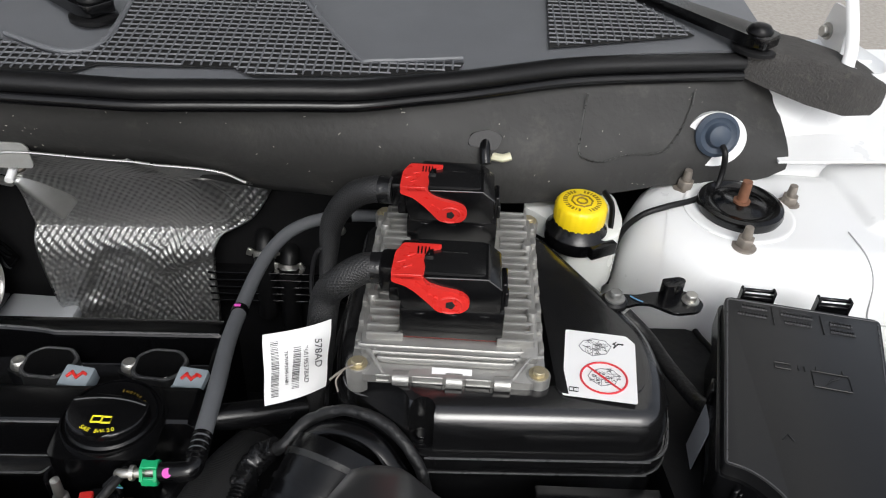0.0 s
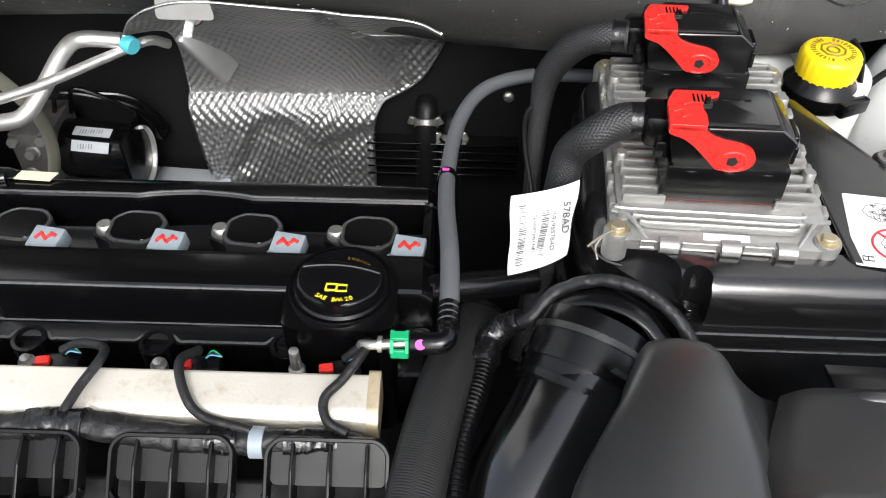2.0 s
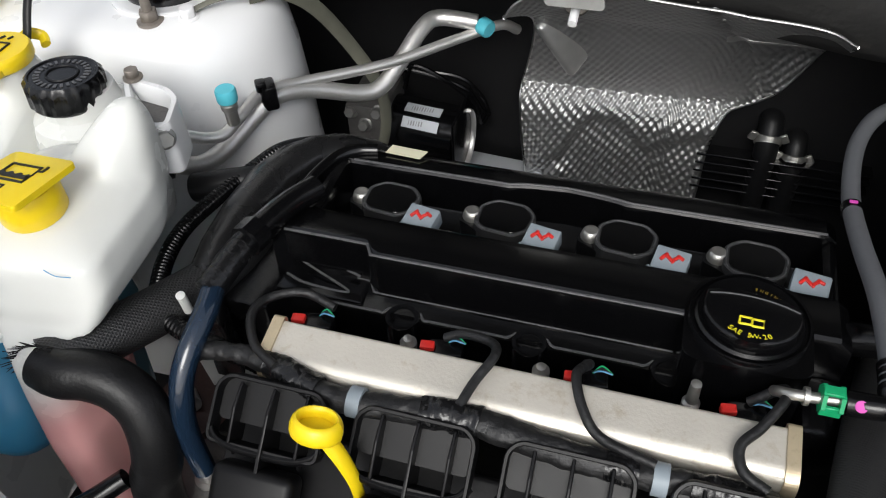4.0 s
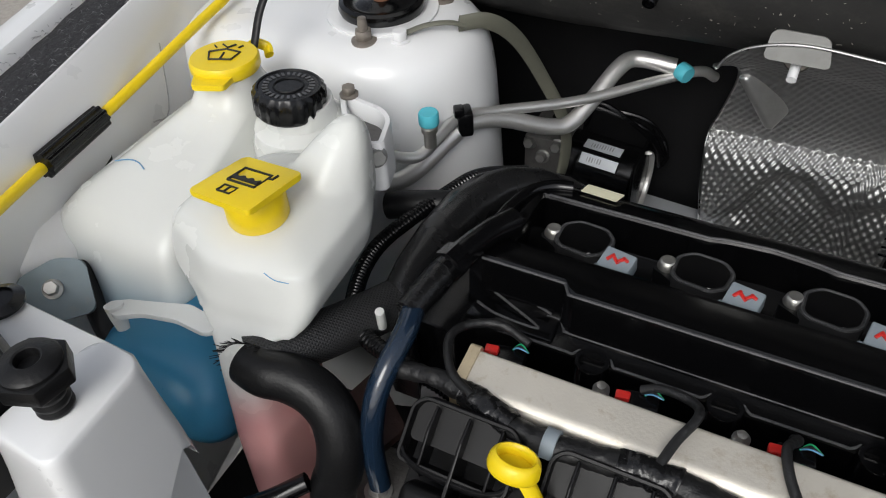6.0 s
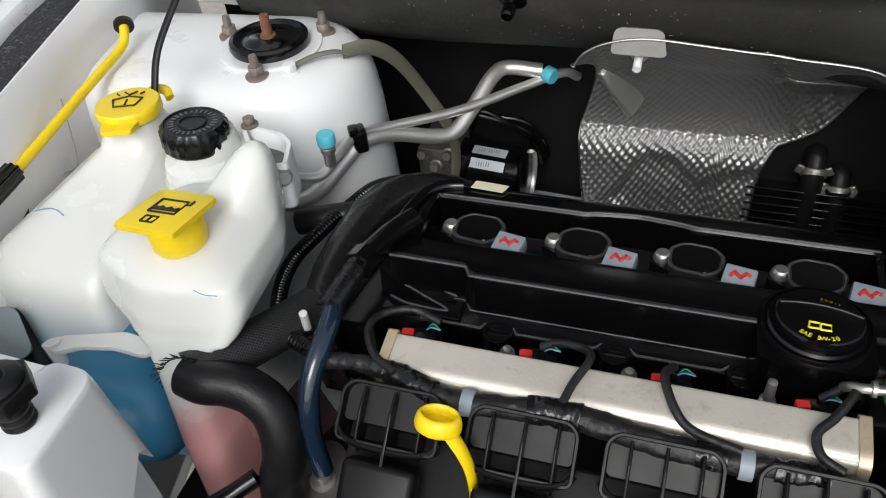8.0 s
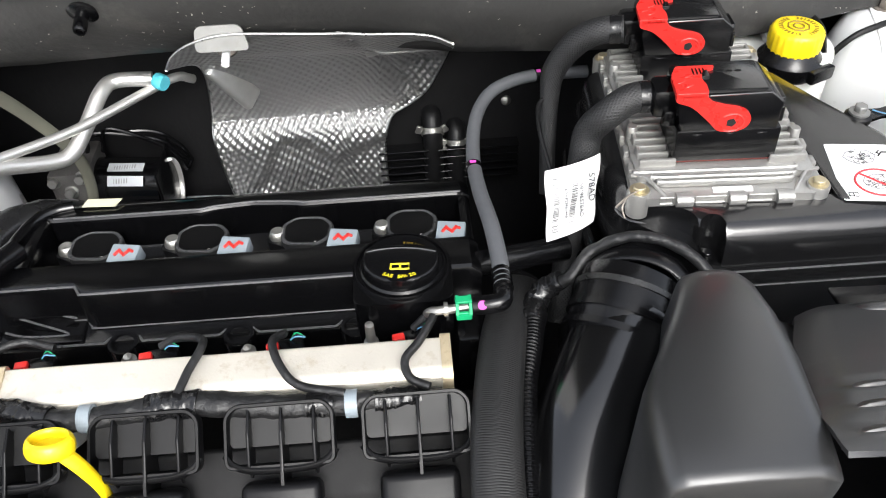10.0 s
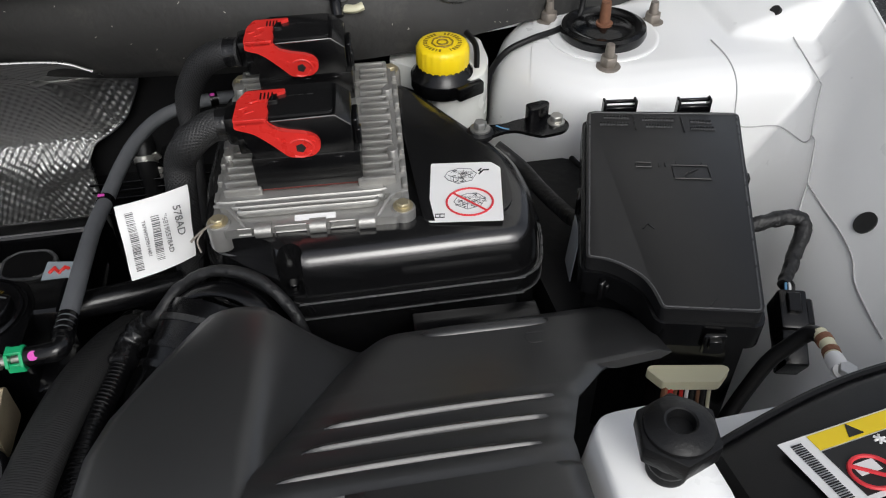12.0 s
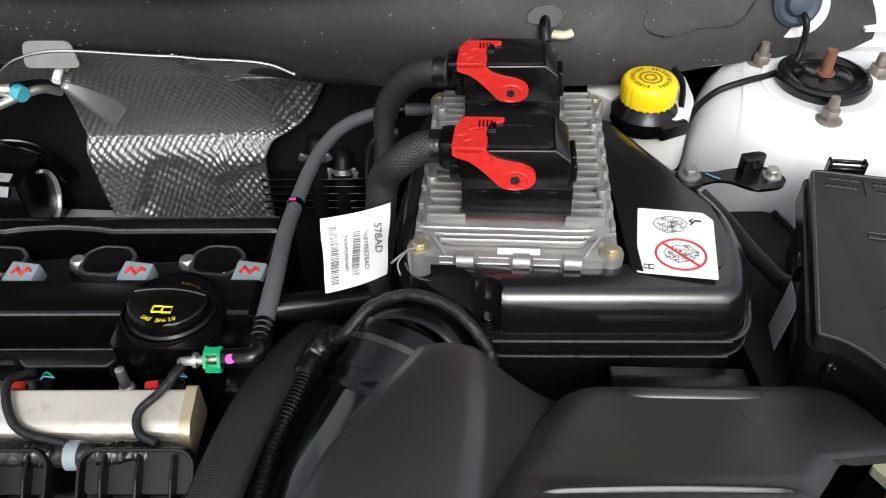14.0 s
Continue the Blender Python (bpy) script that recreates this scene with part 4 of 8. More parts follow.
# heat shield of embossed foil
SHIELD = [
    [(-0.208, 0.722, 0.992), (-0.198, 0.722, 1.007), (-0.176, 0.722, 1.020), (-0.143, 0.722, 1.027), (-0.087, 0.722, 1.024), (-0.003, 0.722, 1.018), (0.057, 0.722, 1.013), (0.084, 0.722, 1.001)],
    [(-0.214, 0.755, 0.975), (-0.170, 0.760, 0.985), (-0.090, 0.762, 0.984), (0.000, 0.764, 0.979), (0.060, 0.765, 0.976), (0.087, 0.770, 0.968)],
    [(-0.200, 0.792, 0.957), (-0.160, 0.798, 0.957), (-0.095, 0.800, 0.957), (-0.020, 0.802, 0.954), (0.045, 0.806, 0.950), (0.086, 0.815, 0.944)],
    [(-0.197, 0.812, 0.935), (-0.160, 0.818, 0.935), (-0.095, 0.820, 0.935), (-0.020, 0.824, 0.932), (0.045, 0.846, 0.925), (0.088, 0.866, 0.913)],
    [(-0.203, 0.835, 0.898), (-0.160, 0.840, 0.898), (-0.095, 0.842, 0.898), (-0.020, 0.846, 0.895), (0.035, 0.862, 0.892), (0.080, 0.876, 0.890)],
    [(-0.212, 0.858, 0.858), (-0.165, 0.861, 0.858), (-0.100, 0.862, 0.858), (-0.040, 0.864, 0.856), (0.020, 0.870, 0.852), (0.058, 0.876, 0.852)],
    [(-0.2195, 0.876, 0.829), (-0.165, 0.877, 0.829), (-0.105, 0.877, 0.829), (-0.050, 0.877, 0.829), (-0.015, 0.877, 0.829), (0.030, 0.877, 0.829)],
    [(-0.2205, 0.872, 0.822), (-0.165, 0.872, 0.822), (-0.105, 0.872, 0.822), (-0.050, 0.872, 0.822), (-0.015, 0.872, 0.822), (0.014, 0.872, 0.822)],
    [(-0.2205, 0.863, 0.811), (-0.165, 0.863, 0.811), (-0.105, 0.863, 0.811), (-0.050, 0.863, 0.811), (-0.015, 0.863, 0.811), (0.006, 0.863, 0.811)],
    [(-0.219, 0.861, 0.800), (-0.165, 0.861, 0.800), (-0.110, 0.861, 0.800), (-0.060, 0.861, 0.800), (-0.020, 0.861, 0.800), (0.003, 0.861, 0.800)],
    [(-0.216, 0.860, 0.760), (-0.165, 0.860, 0.760), (-0.110, 0.860, 0.760), (-0.060, 0.860, 0.760), (-0.020, 0.860, 0.760), (-0.001, 0.860, 0.760)],
    [(-0.210, 0.859, 0.715), (-0.165, 0.859, 0.715), (-0.110, 0.859, 0.715), (-0.060, 0.859, 0.715), (-0.020, 0.859, 0.715), (-0.001, 0.859, 0.715)],
    [(-0.208, 0.858, 0.675), (-0.165, 0.858, 0.675), (-0.110, 0.858, 0.675), (-0.060, 0.858, 0.675), (-0.020, 0.858, 0.675), (-0.003, 0.858, 0.675)],
]


def shield_rows():
    """Points over the shield, from its rolled rim down past the fold."""
    across = []
    for row in SHIELD:
        line = spline(row, 14)
        at = np.linspace(0, len(line) - 1, 85)
        cols = np.array([list(v) for v in line])
        across.append([tuple(np.interp(a, range(len(line)), cols[:, k]) for k in range(3)) for a in at])
    down = [spline([row[i] for row in across], 7) for i in range(85)]
    rows = []
    for k in range(len(down[0])):
        row = []
        for i in range(85):
            x, y, z = down[i][k]
            low = 1 / (1 + math.exp((z - 0.803) / 0.003))
            # pressed arch and valley below the fold
            crest = interp(x, (-0.21, -0.168, -0.150, -0.132, -0.098, -0.086, -0.068, -0.016, 0.0), (0.700, 0.735, 0.780, 0.797, 0.796, 0.776, 0.762, 0.786, 0.792))
            y += low * (0.012 / (1 + math.exp((z - crest) / 0.0035)) - 0.004)
            y -= 0.010 * math.exp(-((x + 0.172) / 0.014) ** 2 - ((z - 0.705) / 0.014) ** 2)
            # creased valley down to the flap, a dished patch on it, and slight buckling
            if z > 0.84:
                y += 0.006 * math.exp(-((x - 0.020 + 0.42 * (z - 0.90)) / 0.006) ** 2)
                y += 0.005 * math.exp(-((x - 0.052) / 0.018) ** 2 - ((z - 0.905) / 0.016) ** 2)
            y += 0.0022 * noise.noise((x * 22, z * 22, 5.0))
            row.append((x, y, z))
        rows.append(row)
    return rows


def foil_relief(m):
    nt = m.node_tree
    b = nt.nodes["Principled BSDF"]
    co = nt.nodes.new("ShaderNodeTexCoord")
    total = None
    for ang in (0.6, -0.6):
        mp = nt.nodes.new("ShaderNodeMapping")
        mp.inputs["Rotation"].default_value = (0, 0, ang)
        w = nt.nodes.new("ShaderNodeTexWave")
        w.inputs["Scale"].default_value, w.inputs["Distortion"].default_value, w.inputs["Detail"].default_value, w.inputs["Detail Scale"].default_value = 37.0, 0.5, 1.0, 0.4
        w.bands_direction = "X"
        nt.links.new(co.outputs["UV"], mp.inputs[0])
        nt.links.new(mp.outputs[0], w.inputs[0])
        if total is None:
            total = w.outputs["Fac"]
        else:
            s = nt.nodes.new("ShaderNodeMath")
            s.operation = "ADD"
            nt.links.new(total, s.inputs[0])
            nt.links.new(w.outputs["Fac"], s.inputs[1])
            total = s.outputs[0]
    bp = nt.nodes.new("ShaderNodeBump")
    bp.inputs["Strength"].default_value, bp.inputs["Distance"].default_value = 0.7, 0.0018
    nt.links.new(total, bp.inputs["Height"])
    nt.links.new(bp.outputs[0], b.inputs["Normal"])


foil_relief(FOIL)
sh = thing("heat_shield", (-0.08, 0.86, 0.68), "embossed aluminium heat shield on the bulkhead", "heat shield")
rows = shield_rows()
bm = bm_new()
sheet(bm, rows, 0.0008)
# the embossing follows the sheet: width across, length down it
lay = bm.loops.layers.uv.new("UVMap")
tree = KDTree(len(rows) * 85)
laid = []
for k, row in enumerate(rows):
    for i, p in enumerate(row):
        tree.insert(p, k * 85 + i)
        laid.append((p[0], laid[-85][1] + (Vector(p) - Vector(rows[k - 1][i])).length if k else 0.0))
tree.balance()
for f in bm.faces:
    for lo in f.loops:
        lo[lay].uv = laid[tree.find(lo.vert.co)[1]]
part("foil", bm, FOIL, sh, angle=70)
FOLD = material("smooth_foil_fold", (0.62, 0.62, 0.6), 0.36, metal=0.85, vary=0.12, scale=90, bump=0.25, bump_scale=130)
EDGE = material("rolled_foil_edge", (0.55, 0.55, 0.54), 0.3, metal=1.0, vary=0.1, scale=60)
for edge in (rows[0], [row[0] for row in rows], [row[-1] for row in rows]):
    bm = bm_new()
    tube(bm, edge[::3] + edge[-1:], 0.0015, 8, 2)
    part("rolled_edge", bm, EDGE, sh)
# smooth pressed strip under the lip, towards the flap
bm = bm_new()
k = min(range(len(rows)), key=lambda q: abs(rows[q][70][2] - 0.936))
sheet(bm, [[(x, y - 0.0030 + 0.0012 * abs(q), z) for x, y, z in rows[k + q][53:83]] for q in (-2, -1, 0, 1, 2)], 0.0012)
part("flap_bead", bm, FOLD, sh)
bm = bm_new()
box(bm, (0, 0, 0), (0.030, 0.075, 0.012), 0.005, 3)
up, out = Vector((-0.5, -0.2, 0.84)).normalized(), Vector((0.45, -0.60, 0.62)).normalized()
bmesh.ops.transform(bm, matrix=face_frame((-0.170, 0.825, 0.912), up.cross(out), up), verts=bm.verts)
part("pressed_channel", bm, FOLD, sh, "smooth pressed channel")
bm = bm_new()
prism(bm, rounded([(-0.027, -0.010), (0.027, -0.010), (0.022, 0.012), (0.017, 0.016), (-0.020, 0.016), (-0.025, 0.012)], 0.005), -0.0015, 0.0015, 0.0008, 1, face_frame((-0.146, 0.722, 1.020), (1, 0, 0), (0, 0.25, 1)))
part("mounting_tab", bm, DULL, sh, "bare metal mounting tab")
bm = bm_new()
tube(bm, [(-0.146, 0.742, 1.006), (-0.146, 0.725, 1.002), (-0.146, 0.714, 0.998)], 0.0042, 12)
part("stud", bm, PAPER, sh, "pale stud end")
bm = bm_new()
lathe(bm, [(0, -0.002), (0.012, -0.002), (0.0115, 0.002), (0.007, 0.004), (0, 0.0045)], n=28, m=axis((-0.146, 0.738, 1.006), (0, -0.75, 0.65)))
part("pressed_dome", bm, TAB, sh, "dull pressed dome round the stud")

# ---- battery side ----
def carve(bm, *cutters):
    """A mesh with other closed meshes cut out of it."""
    me = bpy.data.meshes.new("blank")
    bmesh.ops.recalc_face_normals(bm, faces=bm.faces)
    bm.to_mesh(me)
    bm.free()
    body = new("blank", me)
    tools = []
    for c in cutters:
        bmesh.ops.recalc_face_normals(c, faces=c.faces)
        cm = bpy.data.meshes.new("cutter")
        c.to_mesh(cm)
        c.free()
        tool = new("cutter", cm)
        tools.append(tool)
        b = body.modifiers.new("cut", "BOOLEAN")
        b.operation, b.solver, b.object = "DIFFERENCE", "EXACT", tool
    made = bpy.data.meshes.new_from_object(body.evaluated_get(bpy.context.evaluated_depsgraph_get()))
    out = bmesh.new()
    out.from_mesh(made)
    for o in (body, *tools):
        data = o.data
        bpy.data.objects.remove(o)
        bpy.data.meshes.remove(data)
    bpy.data.meshes.remove(made)
    return out


bat = thing("battery_cover", (0.335, 0.53, 0.75), "black moulded cover over the battery box", "battery cover")
outline = rounded([(0.262, 0.4165), (0.454, 0.4150), (0.468, 0.472), (0.464, 0.528), (0.386, 0.668), (0.205, 0.680), (0.190, 0.53), (0.196, 0.474), (0.226, 0.446)], [0.015, 0.045, 0.02, 0.03, 0.015, 0.02, 0.03, 0.02, 0.02], 7)
SATIN_BAT = material("black_moulded_lid_plastic", (0.006, 0.006, 0.0065), 0.2, vary=0.2, scale=14, bump=0.05, bump_scale=60, rough_vary=0.05, spec=0.9)
bm = bm_new()
rings = []
for d, z in ((0.004, 0.60), (0.004, 0.935), (0.0006, 0.9365), (0.0, 0.938), (0.0, 0.953), (0.0006, 0.9545), (0.0016, 0.9545), (0.0022, 0.9530), (0.0034, 0.9530), (0.0045, 0.9555), (0.0047, 0.966), (0.0052, 0.9755), (0.0068, 0.9825), (0.0100, 0.9882), (0.0145, 0.9918), (0.021, 0.9938), (0.032, 0.9952), (0.0405, 0.9942), (0.0435, 0.990), (0.0445, 0.981), (0.047, 0.979)):
    rings.append([(x, y, z) for x, y in inset(outline, d)])
loft(bm, rings)
# pocket of the front screw, and the low corner beside it
pocket = bm_new()
tube(pocket, [(0.263, 0.4335, 0.957), (0.263, 0.4335, 1.03)], 0.0098, 20, 1, smooth=False)
gap = bm_new()
box(gap, (0.263, 0.405, 0.995), (0.0175, 0.055, 0.076), 0)
corner = bm_new()
prism(corner, rounded([(0.15, 0.38), (0.2535, 0.38), (0.2535, 0.446), (0.238, 0.459), (0.212, 0.466), (0.200, 0.482), (0.15, 0.50)], 0.008), 0.9700, 1.03, 0)
part("lid", carve(bm, pocket, gap, corner), SATIN_BAT, bat, angle=35)
bm = bm_new()
prism(bm, inset(outline, 0.014), 0.5, 0.93, 0.004)
part("lower_box", bm, SATIN, bat)
bm = bm_new()
lathe(bm, [(0.0, 0.955), (0.0092, 0.955), (0.0092, 0.9585), (0.0070, 0.9590), (0.0, 0.9590)], (0.263, 0.432, 0), 20)
ch = part("screw_boss", bm, SATIN, bat)
hexbolt("screw", (0.263, 0.432, 0.9585), 0.0048, 0.006, GLOSS, parent=ch)
# worn edge of the low corner, its highlight put in as a paler bead
bm = bm_new()
tube(bm, [(0.2005, 0.484, 0.9702), (0.2045, 0.474, 0.9702), (0.213, 0.4665, 0.9702), (0.226, 0.4635, 0.9702), (0.239, 0.459, 0.9702), (0.2475, 0.4525, 0.9702), (0.2530, 0.447, 0.9702)], 0.0010, 6, 5)
part("edge_bead", bm, SATIN_EDGE, bat)
# highlights on the lid's flange edges, put in as thin paler beads
for z in (0.9547, 0.9382):
    bm = bm_new()
    tube(bm, [(x, y, z) for x, y in outline if y < 0.48 and x > 0.268], 0.0009, 6, 2)
    part("flange_edge", bm, SATIN_EDGE, bat)
# raised pad under the label
bm = bm_new()
prism(bm, rounded([(0.3665, 0.446), (0.428, 0.446), (0.440, 0.462), (0.443, 0.515), (0.380, 0.640), (0.3665, 0.640)], 0.008), 0.975, 0.9965, 0.002, 3)
part("label_pad", bm, SATIN_BAT, bat)
# small corner tab and clip beside the label pad
bm = bm_new()
tube(bm, [(0.446, 0.470, 0.985), (0.452, 0.463, 0.983), (0.455, 0.452, 0.977)], 0.005, 12)
part("corner_clip", bm, SATIN, bat)
# stepped side of the box towards the engine
for k, (z, o) in enumerate(((0.925, 0.004), (0.90, 0.010))):
    bm = bm_new()
    tube(bm, [(0.205 - o, 0.655, z), (0.192 - o, 0.56, z), (0.189 - o, 0.50, z), (0.197 - o, 0.466, z), (0.226, 0.442 - o, z)], 0.004, 10, 6, flat=2.0)
    part("side_rib", bm, SATIN_BAT, bat)

# warning label on the lid
lab = thing("warning_label", (0.404, 0.476, 0.997), "white label with drawings and a red prohibition ring", "label")
L = face_frame((0.4045, 0.4765, 0.9972), (0.054, -0.010, 0.002), (0.0, 0.07, 0.0))
bm = bm_new()
prism(bm, rounded([(-0.0285, -0.037), (0.0285, -0.037), (0.0285, 0.029), (0.021, 0.037), (-0.0285, 0.037)], 0.002), 0, 0.0004, 0)
bmesh.ops.transform(bm, matrix=L, verts=bm.verts)
part("paper", bm, PAPER, lab)


def stroke(name, pts, w, mat, parent, m, z=0.0007):
    """A drawn line, flat on a label."""
    bm = bm_new()
    tube(bm, [m @ Vector((x, y, z)) for x, y in pts], w, 6, 1, smooth=False, flat=1.0)
    return part(name, bm, mat, parent)


circle = [(0.003 + 0.018 * math.cos(a), -0.014 + 0.0165 * math.sin(a)) for a in [2 * math.pi * k / 40 for k in range(41)]]
stroke("ring", circle, 0.0009, INK_RED, lab, L)
stroke("bar", [(-0.010, -0.003), (0.016, -0.025)], 0.0009, INK_RED, lab, L)
random.seed(5)
for cx, cy, s in ((-0.004, 0.019, 1.0), (0.003, -0.0135, 0.95)):
    o = [(-0.013, 0.0), (-0.010, 0.006), (-0.002, 0.010), (0.008, 0.009), (0.013, 0.003), (0.009, -0.006), (-0.002, -0.010), (-0.010, -0.005), (-0.013, 0.0)]
    stroke("drawing", [(cx + s * x, cy + s * y) for x, y in o], 0.00035, INK_GREY, lab, L)
    stroke("drawing", [(cx + s * x, cy + s * y) for x, y in ((-0.010, 0.001), (-0.002, -0.003), (0.010, 0.003))], 0.0003, INK_GREY, lab, L)
    stroke("drawing", [(cx + s * x, cy + s * y) for x, y in ((-0.002, -0.003), (-0.002, -0.010))], 0.0003, INK_GREY, lab, L)
    for k in range(9):
        x = -0.008 + 0.002 * k
        stroke("hatching", [(cx + s * x, cy + s * (-0.0005 + 0.0005 * k)), (cx + s * (x + 0.0004), cy + s * (-0.006 + 0.0005 * k))], 0.0002, INK_GREY, lab, L)
        stroke("hatching", [(cx + s * x, cy + s * 0.004), (cx + s * (x + 0.003), cy + s * (0.0075 - 0.0003 * k))], 0.0002, INK_GREY, lab, L)
for cx, cy in ((-0.004, 0.019), (0.003, -0.0135)):
    for k in range(16):
        a, r = random.uniform(0, 6.28), random.uniform(0.002, 0.011)
        x, y = cx + r * math.cos(a), cy + 0.75 * r * math.sin(a)
        d = random.uniform(0, 6.28)
        w = random.uniform(0.002, 0.005)
        stroke("drawing", [(x, y), (x + w * math.cos(d), y + 0.7 * w * math.sin(d)), (x + w * math.cos(d + 0.9), y + 0.7 * w * math.sin(d + 0.9))], 0.00028, INK, lab, L)
stroke("arrow", [(0.011, 0.021), (0.0145, 0.026), (0.019, 0.026)], 0.0007, INK, lab, L)
stroke("arrow", [(0.013, 0.028), (0.0105, 0.0255), (0.0135, 0.0235)], 0.0006, INK, lab, L)
o = [(-0.0235, -0.032), (-0.0165, -0.032), (-0.0165, -0.028), (-0.0235, -0.028), (-0.0235, -0.032)]
stroke("book_symbol", o, 0.0004, INK, lab, L)
stroke("book_symbol", [(-0.02, -0.032), (-0.02, -0.028)], 0.0004, INK, lab, L)

# engine control unit
ECU = Matrix.Translation((0.2905, 0.571, 1.0)) @ pose(0, 0, 0, 0, -1.2, -4.2)
ecu = thing("engine_control_unit", (0.29, 0.57, 0.99), "cast aluminium engine control unit with cooling ribs", "control unit")


def epart(name, bm, mat, parent=None, label="", angle=40):
    bmesh.ops.transform(bm, matrix=ECU, verts=bm.verts)
    return part(name, bm, mat, parent if parent is not None else ecu, label, angle)


W, FRONT, BACK = 0.0752, -0.1165, 0.1065
bm = bm_new()
prism(bm, rounded([(-W, FRONT + 0.010), (-W + 0.010, FRONT), (W - 0.010, FRONT), (W, FRONT + 0.010), (W, BACK - 0.008), (W - 0.004, BACK), (-W + 0.004, BACK), (-W, BACK - 0.008)], 0.003), -0.007, 0.001, 0.0012)
plate = epart("base_plate", bm, CAST)
bm = bm_new()
prism(bm, rounded([(-W + 0.005, FRONT + 0.021), (W - 0.005, FRONT + 0.021), (W - 0.005, BACK - 0.004), (-W + 0.005, BACK - 0.004)], 0.004), 0.0, 0.0070, 0.0018)
epart("housing", bm, CAST)
# cooling ribs either side of the plugs, joined in pairs like hairpins
PITCH = 0.0098
for k in range(19):
    y = BACK - 0.012 - PITCH * k
    for sx in (-1, 1):
        outer, inner = W - 0.0085, (0.041 if k % 3 else 0.037)
        bm = bm_new()
        box(bm, (sx * (outer + inner) / 2, y, 0.0092), (outer - inner, 0.0036, 0.0090), 0.0014, 2)
        if k % 2 == 0 and k < 18:
            box(bm, (sx * (outer - 0.0016), y - PITCH / 2, 0.0090), (0.0036, PITCH, 0.0086), 0.0014, 2)
        epart("rib", bm, CAST)
# round pegs standing between the ribs
for x, y in ((W - 0.0095, -0.052), (W - 0.010, 0.040), (-W + 0.0095, -0.040), (-W + 0.010, 0.060)):
    bm = bm_new()
    lathe(bm, [(0, 0.004), (0.0046, 0.004), (0.0046, 0.0165), (0.0038, 0.0178), (0, 0.0178)], (x, y, 0), 16)
    epart("peg", bm, CAST)
# blocks cast along the side flanges
for sx in (-1, 1):
    for k in range(8):
        bm = bm_new()
        box(bm, (sx * (W - 0.0025), BACK - 0.022 - 0.0235 * k, 0.0030), (0.0048, 0.011, 0.0068), 0.0014, 2)
        epart("flange_block", bm, CAST)
# long ribs across the front, drawn in towards the corner bosses
for k, (y, x0, x1) in enumerate(((-0.0905, -0.066, 0.052), (-0.0975, -0.054, 0.050), (-0.1035, -0.050, 0.046))):
    bm = bm_new()
    tube(bm, [(x0 - 0.004, y + 0.004, 0.0048), (x0, y, 0.0052), ((x0 + x1) / 2, y, 0.0052), (x1, y, 0.0052), (x1 + 0.005, y + 0.005, 0.0046)], 0.0016, 10, 6, flat=2.0)
    epart("rib", bm, CAST)
for x, w in ((-0.036, 0.0125), (0.005, 0.0125), (0.042, 0.0125)):
    bm = bm_new()
    tube(bm, [(x - w / 2, FRONT + 0.001, -0.002), (x + w / 2, FRONT + 0.001, -0.002)], 0.0062, 16, 1, smooth=False, flat=0.9)
    epart("lug", bm, CAST)
for x0, x1 in ((-0.027, -0.004), (0.014, 0.033), (-0.055, -0.045)):
    bm = bm_new()
    o = [(x0, 0.0015), (x1, 0.0015), (x1, -0.0045), (x0, -0.0045), (x0, 0.0015)]
    tube(bm, [(x, FRONT + 0.0002, z) for x, z in o], 0.0010, 6, 1, smooth=False)
    epart("front_bead", bm, CAST)
bm = bm_new()
box(bm, (0.003, FRONT + 0.0070, 0.0013), (0.031, 0.0065, 0.0006), 0.0001, 1, (14, 0, 0))
epart("sticker", bm, PAPER, label="small white sticker")
BRASSY = material("yellow_zinc_bolt", (0.5, 0.44, 0.3), 0.42, metal=0.8, vary=0.2, scale=120, bump=0.2, bump_scale=500)
for sx, sy in ((-1, -1), (1, -1), (-1, 1), (1, 1)):
    x, y = sx * 0.070, (-0.1075 if sy < 0 else BACK - 0.009)
    bm = bm_new()
    lathe(bm, [(0, -0.020), (0.0090, -0.020), (0.0094, 0.001), (0.0086, 0.0030), (0, 0.0030)], (x, y, 0), 20)
    ft = epart("foot", bm, CAST)
    bm = bm_new()
    prism(bm, [(x + 0.0054 * math.cos(a), y + 0.0054 * math.sin(a)) for a in [math.pi / 3 * k + 0.3 for k in range(6)]], 0.0028, 0.0072, 0.0006, 1)
    lathe(bm, [(0, 0.0025), (0.0078, 0.0025), (0.0078, 0.0040), (0, 0.0040)], (x, y, 0), 20)
    epart("bolt", bm, BRASSY, ft)
    if sy < 0:
        bm = bm_new()
        tube(bm, [(x - sx * 0.020, y - 0.006, 0.0), (x - sx * 0.013, y + 0.004, 0.0035), (x - sx * 0.006, y + 0.013, 0.0055), (x + sx * 0.004, y + 0.0165, 0.005)], 0.0017, 8, 5)
        epart("corner_rib", bm, CAST, ft)
# earth lead with its cut end on the front corner
bm = bm_new()
tube(bm, [ECU @ Vector(p) for p in ((-0.066, -0.108, 0.005), (-0.078, -0.113, 0.003), (-0.088, -0.119, -0.002), (-0.090, -0.120, -0.004))], 0.0009, 8, 6)
tube(bm, [ECU @ Vector(p) for p in ((-0.080, -0.114, 0.002), (-0.085, -0.121, -0.003), (-0.083, -0.126, -0.010))], 0.0007, 8, 6)
part("earth_lead", bm, NUT, ecu)


GASKET = material("dull_red_gasket", (0.12, 0.02, 0.015), 0.6, vary=0.2, scale=60)


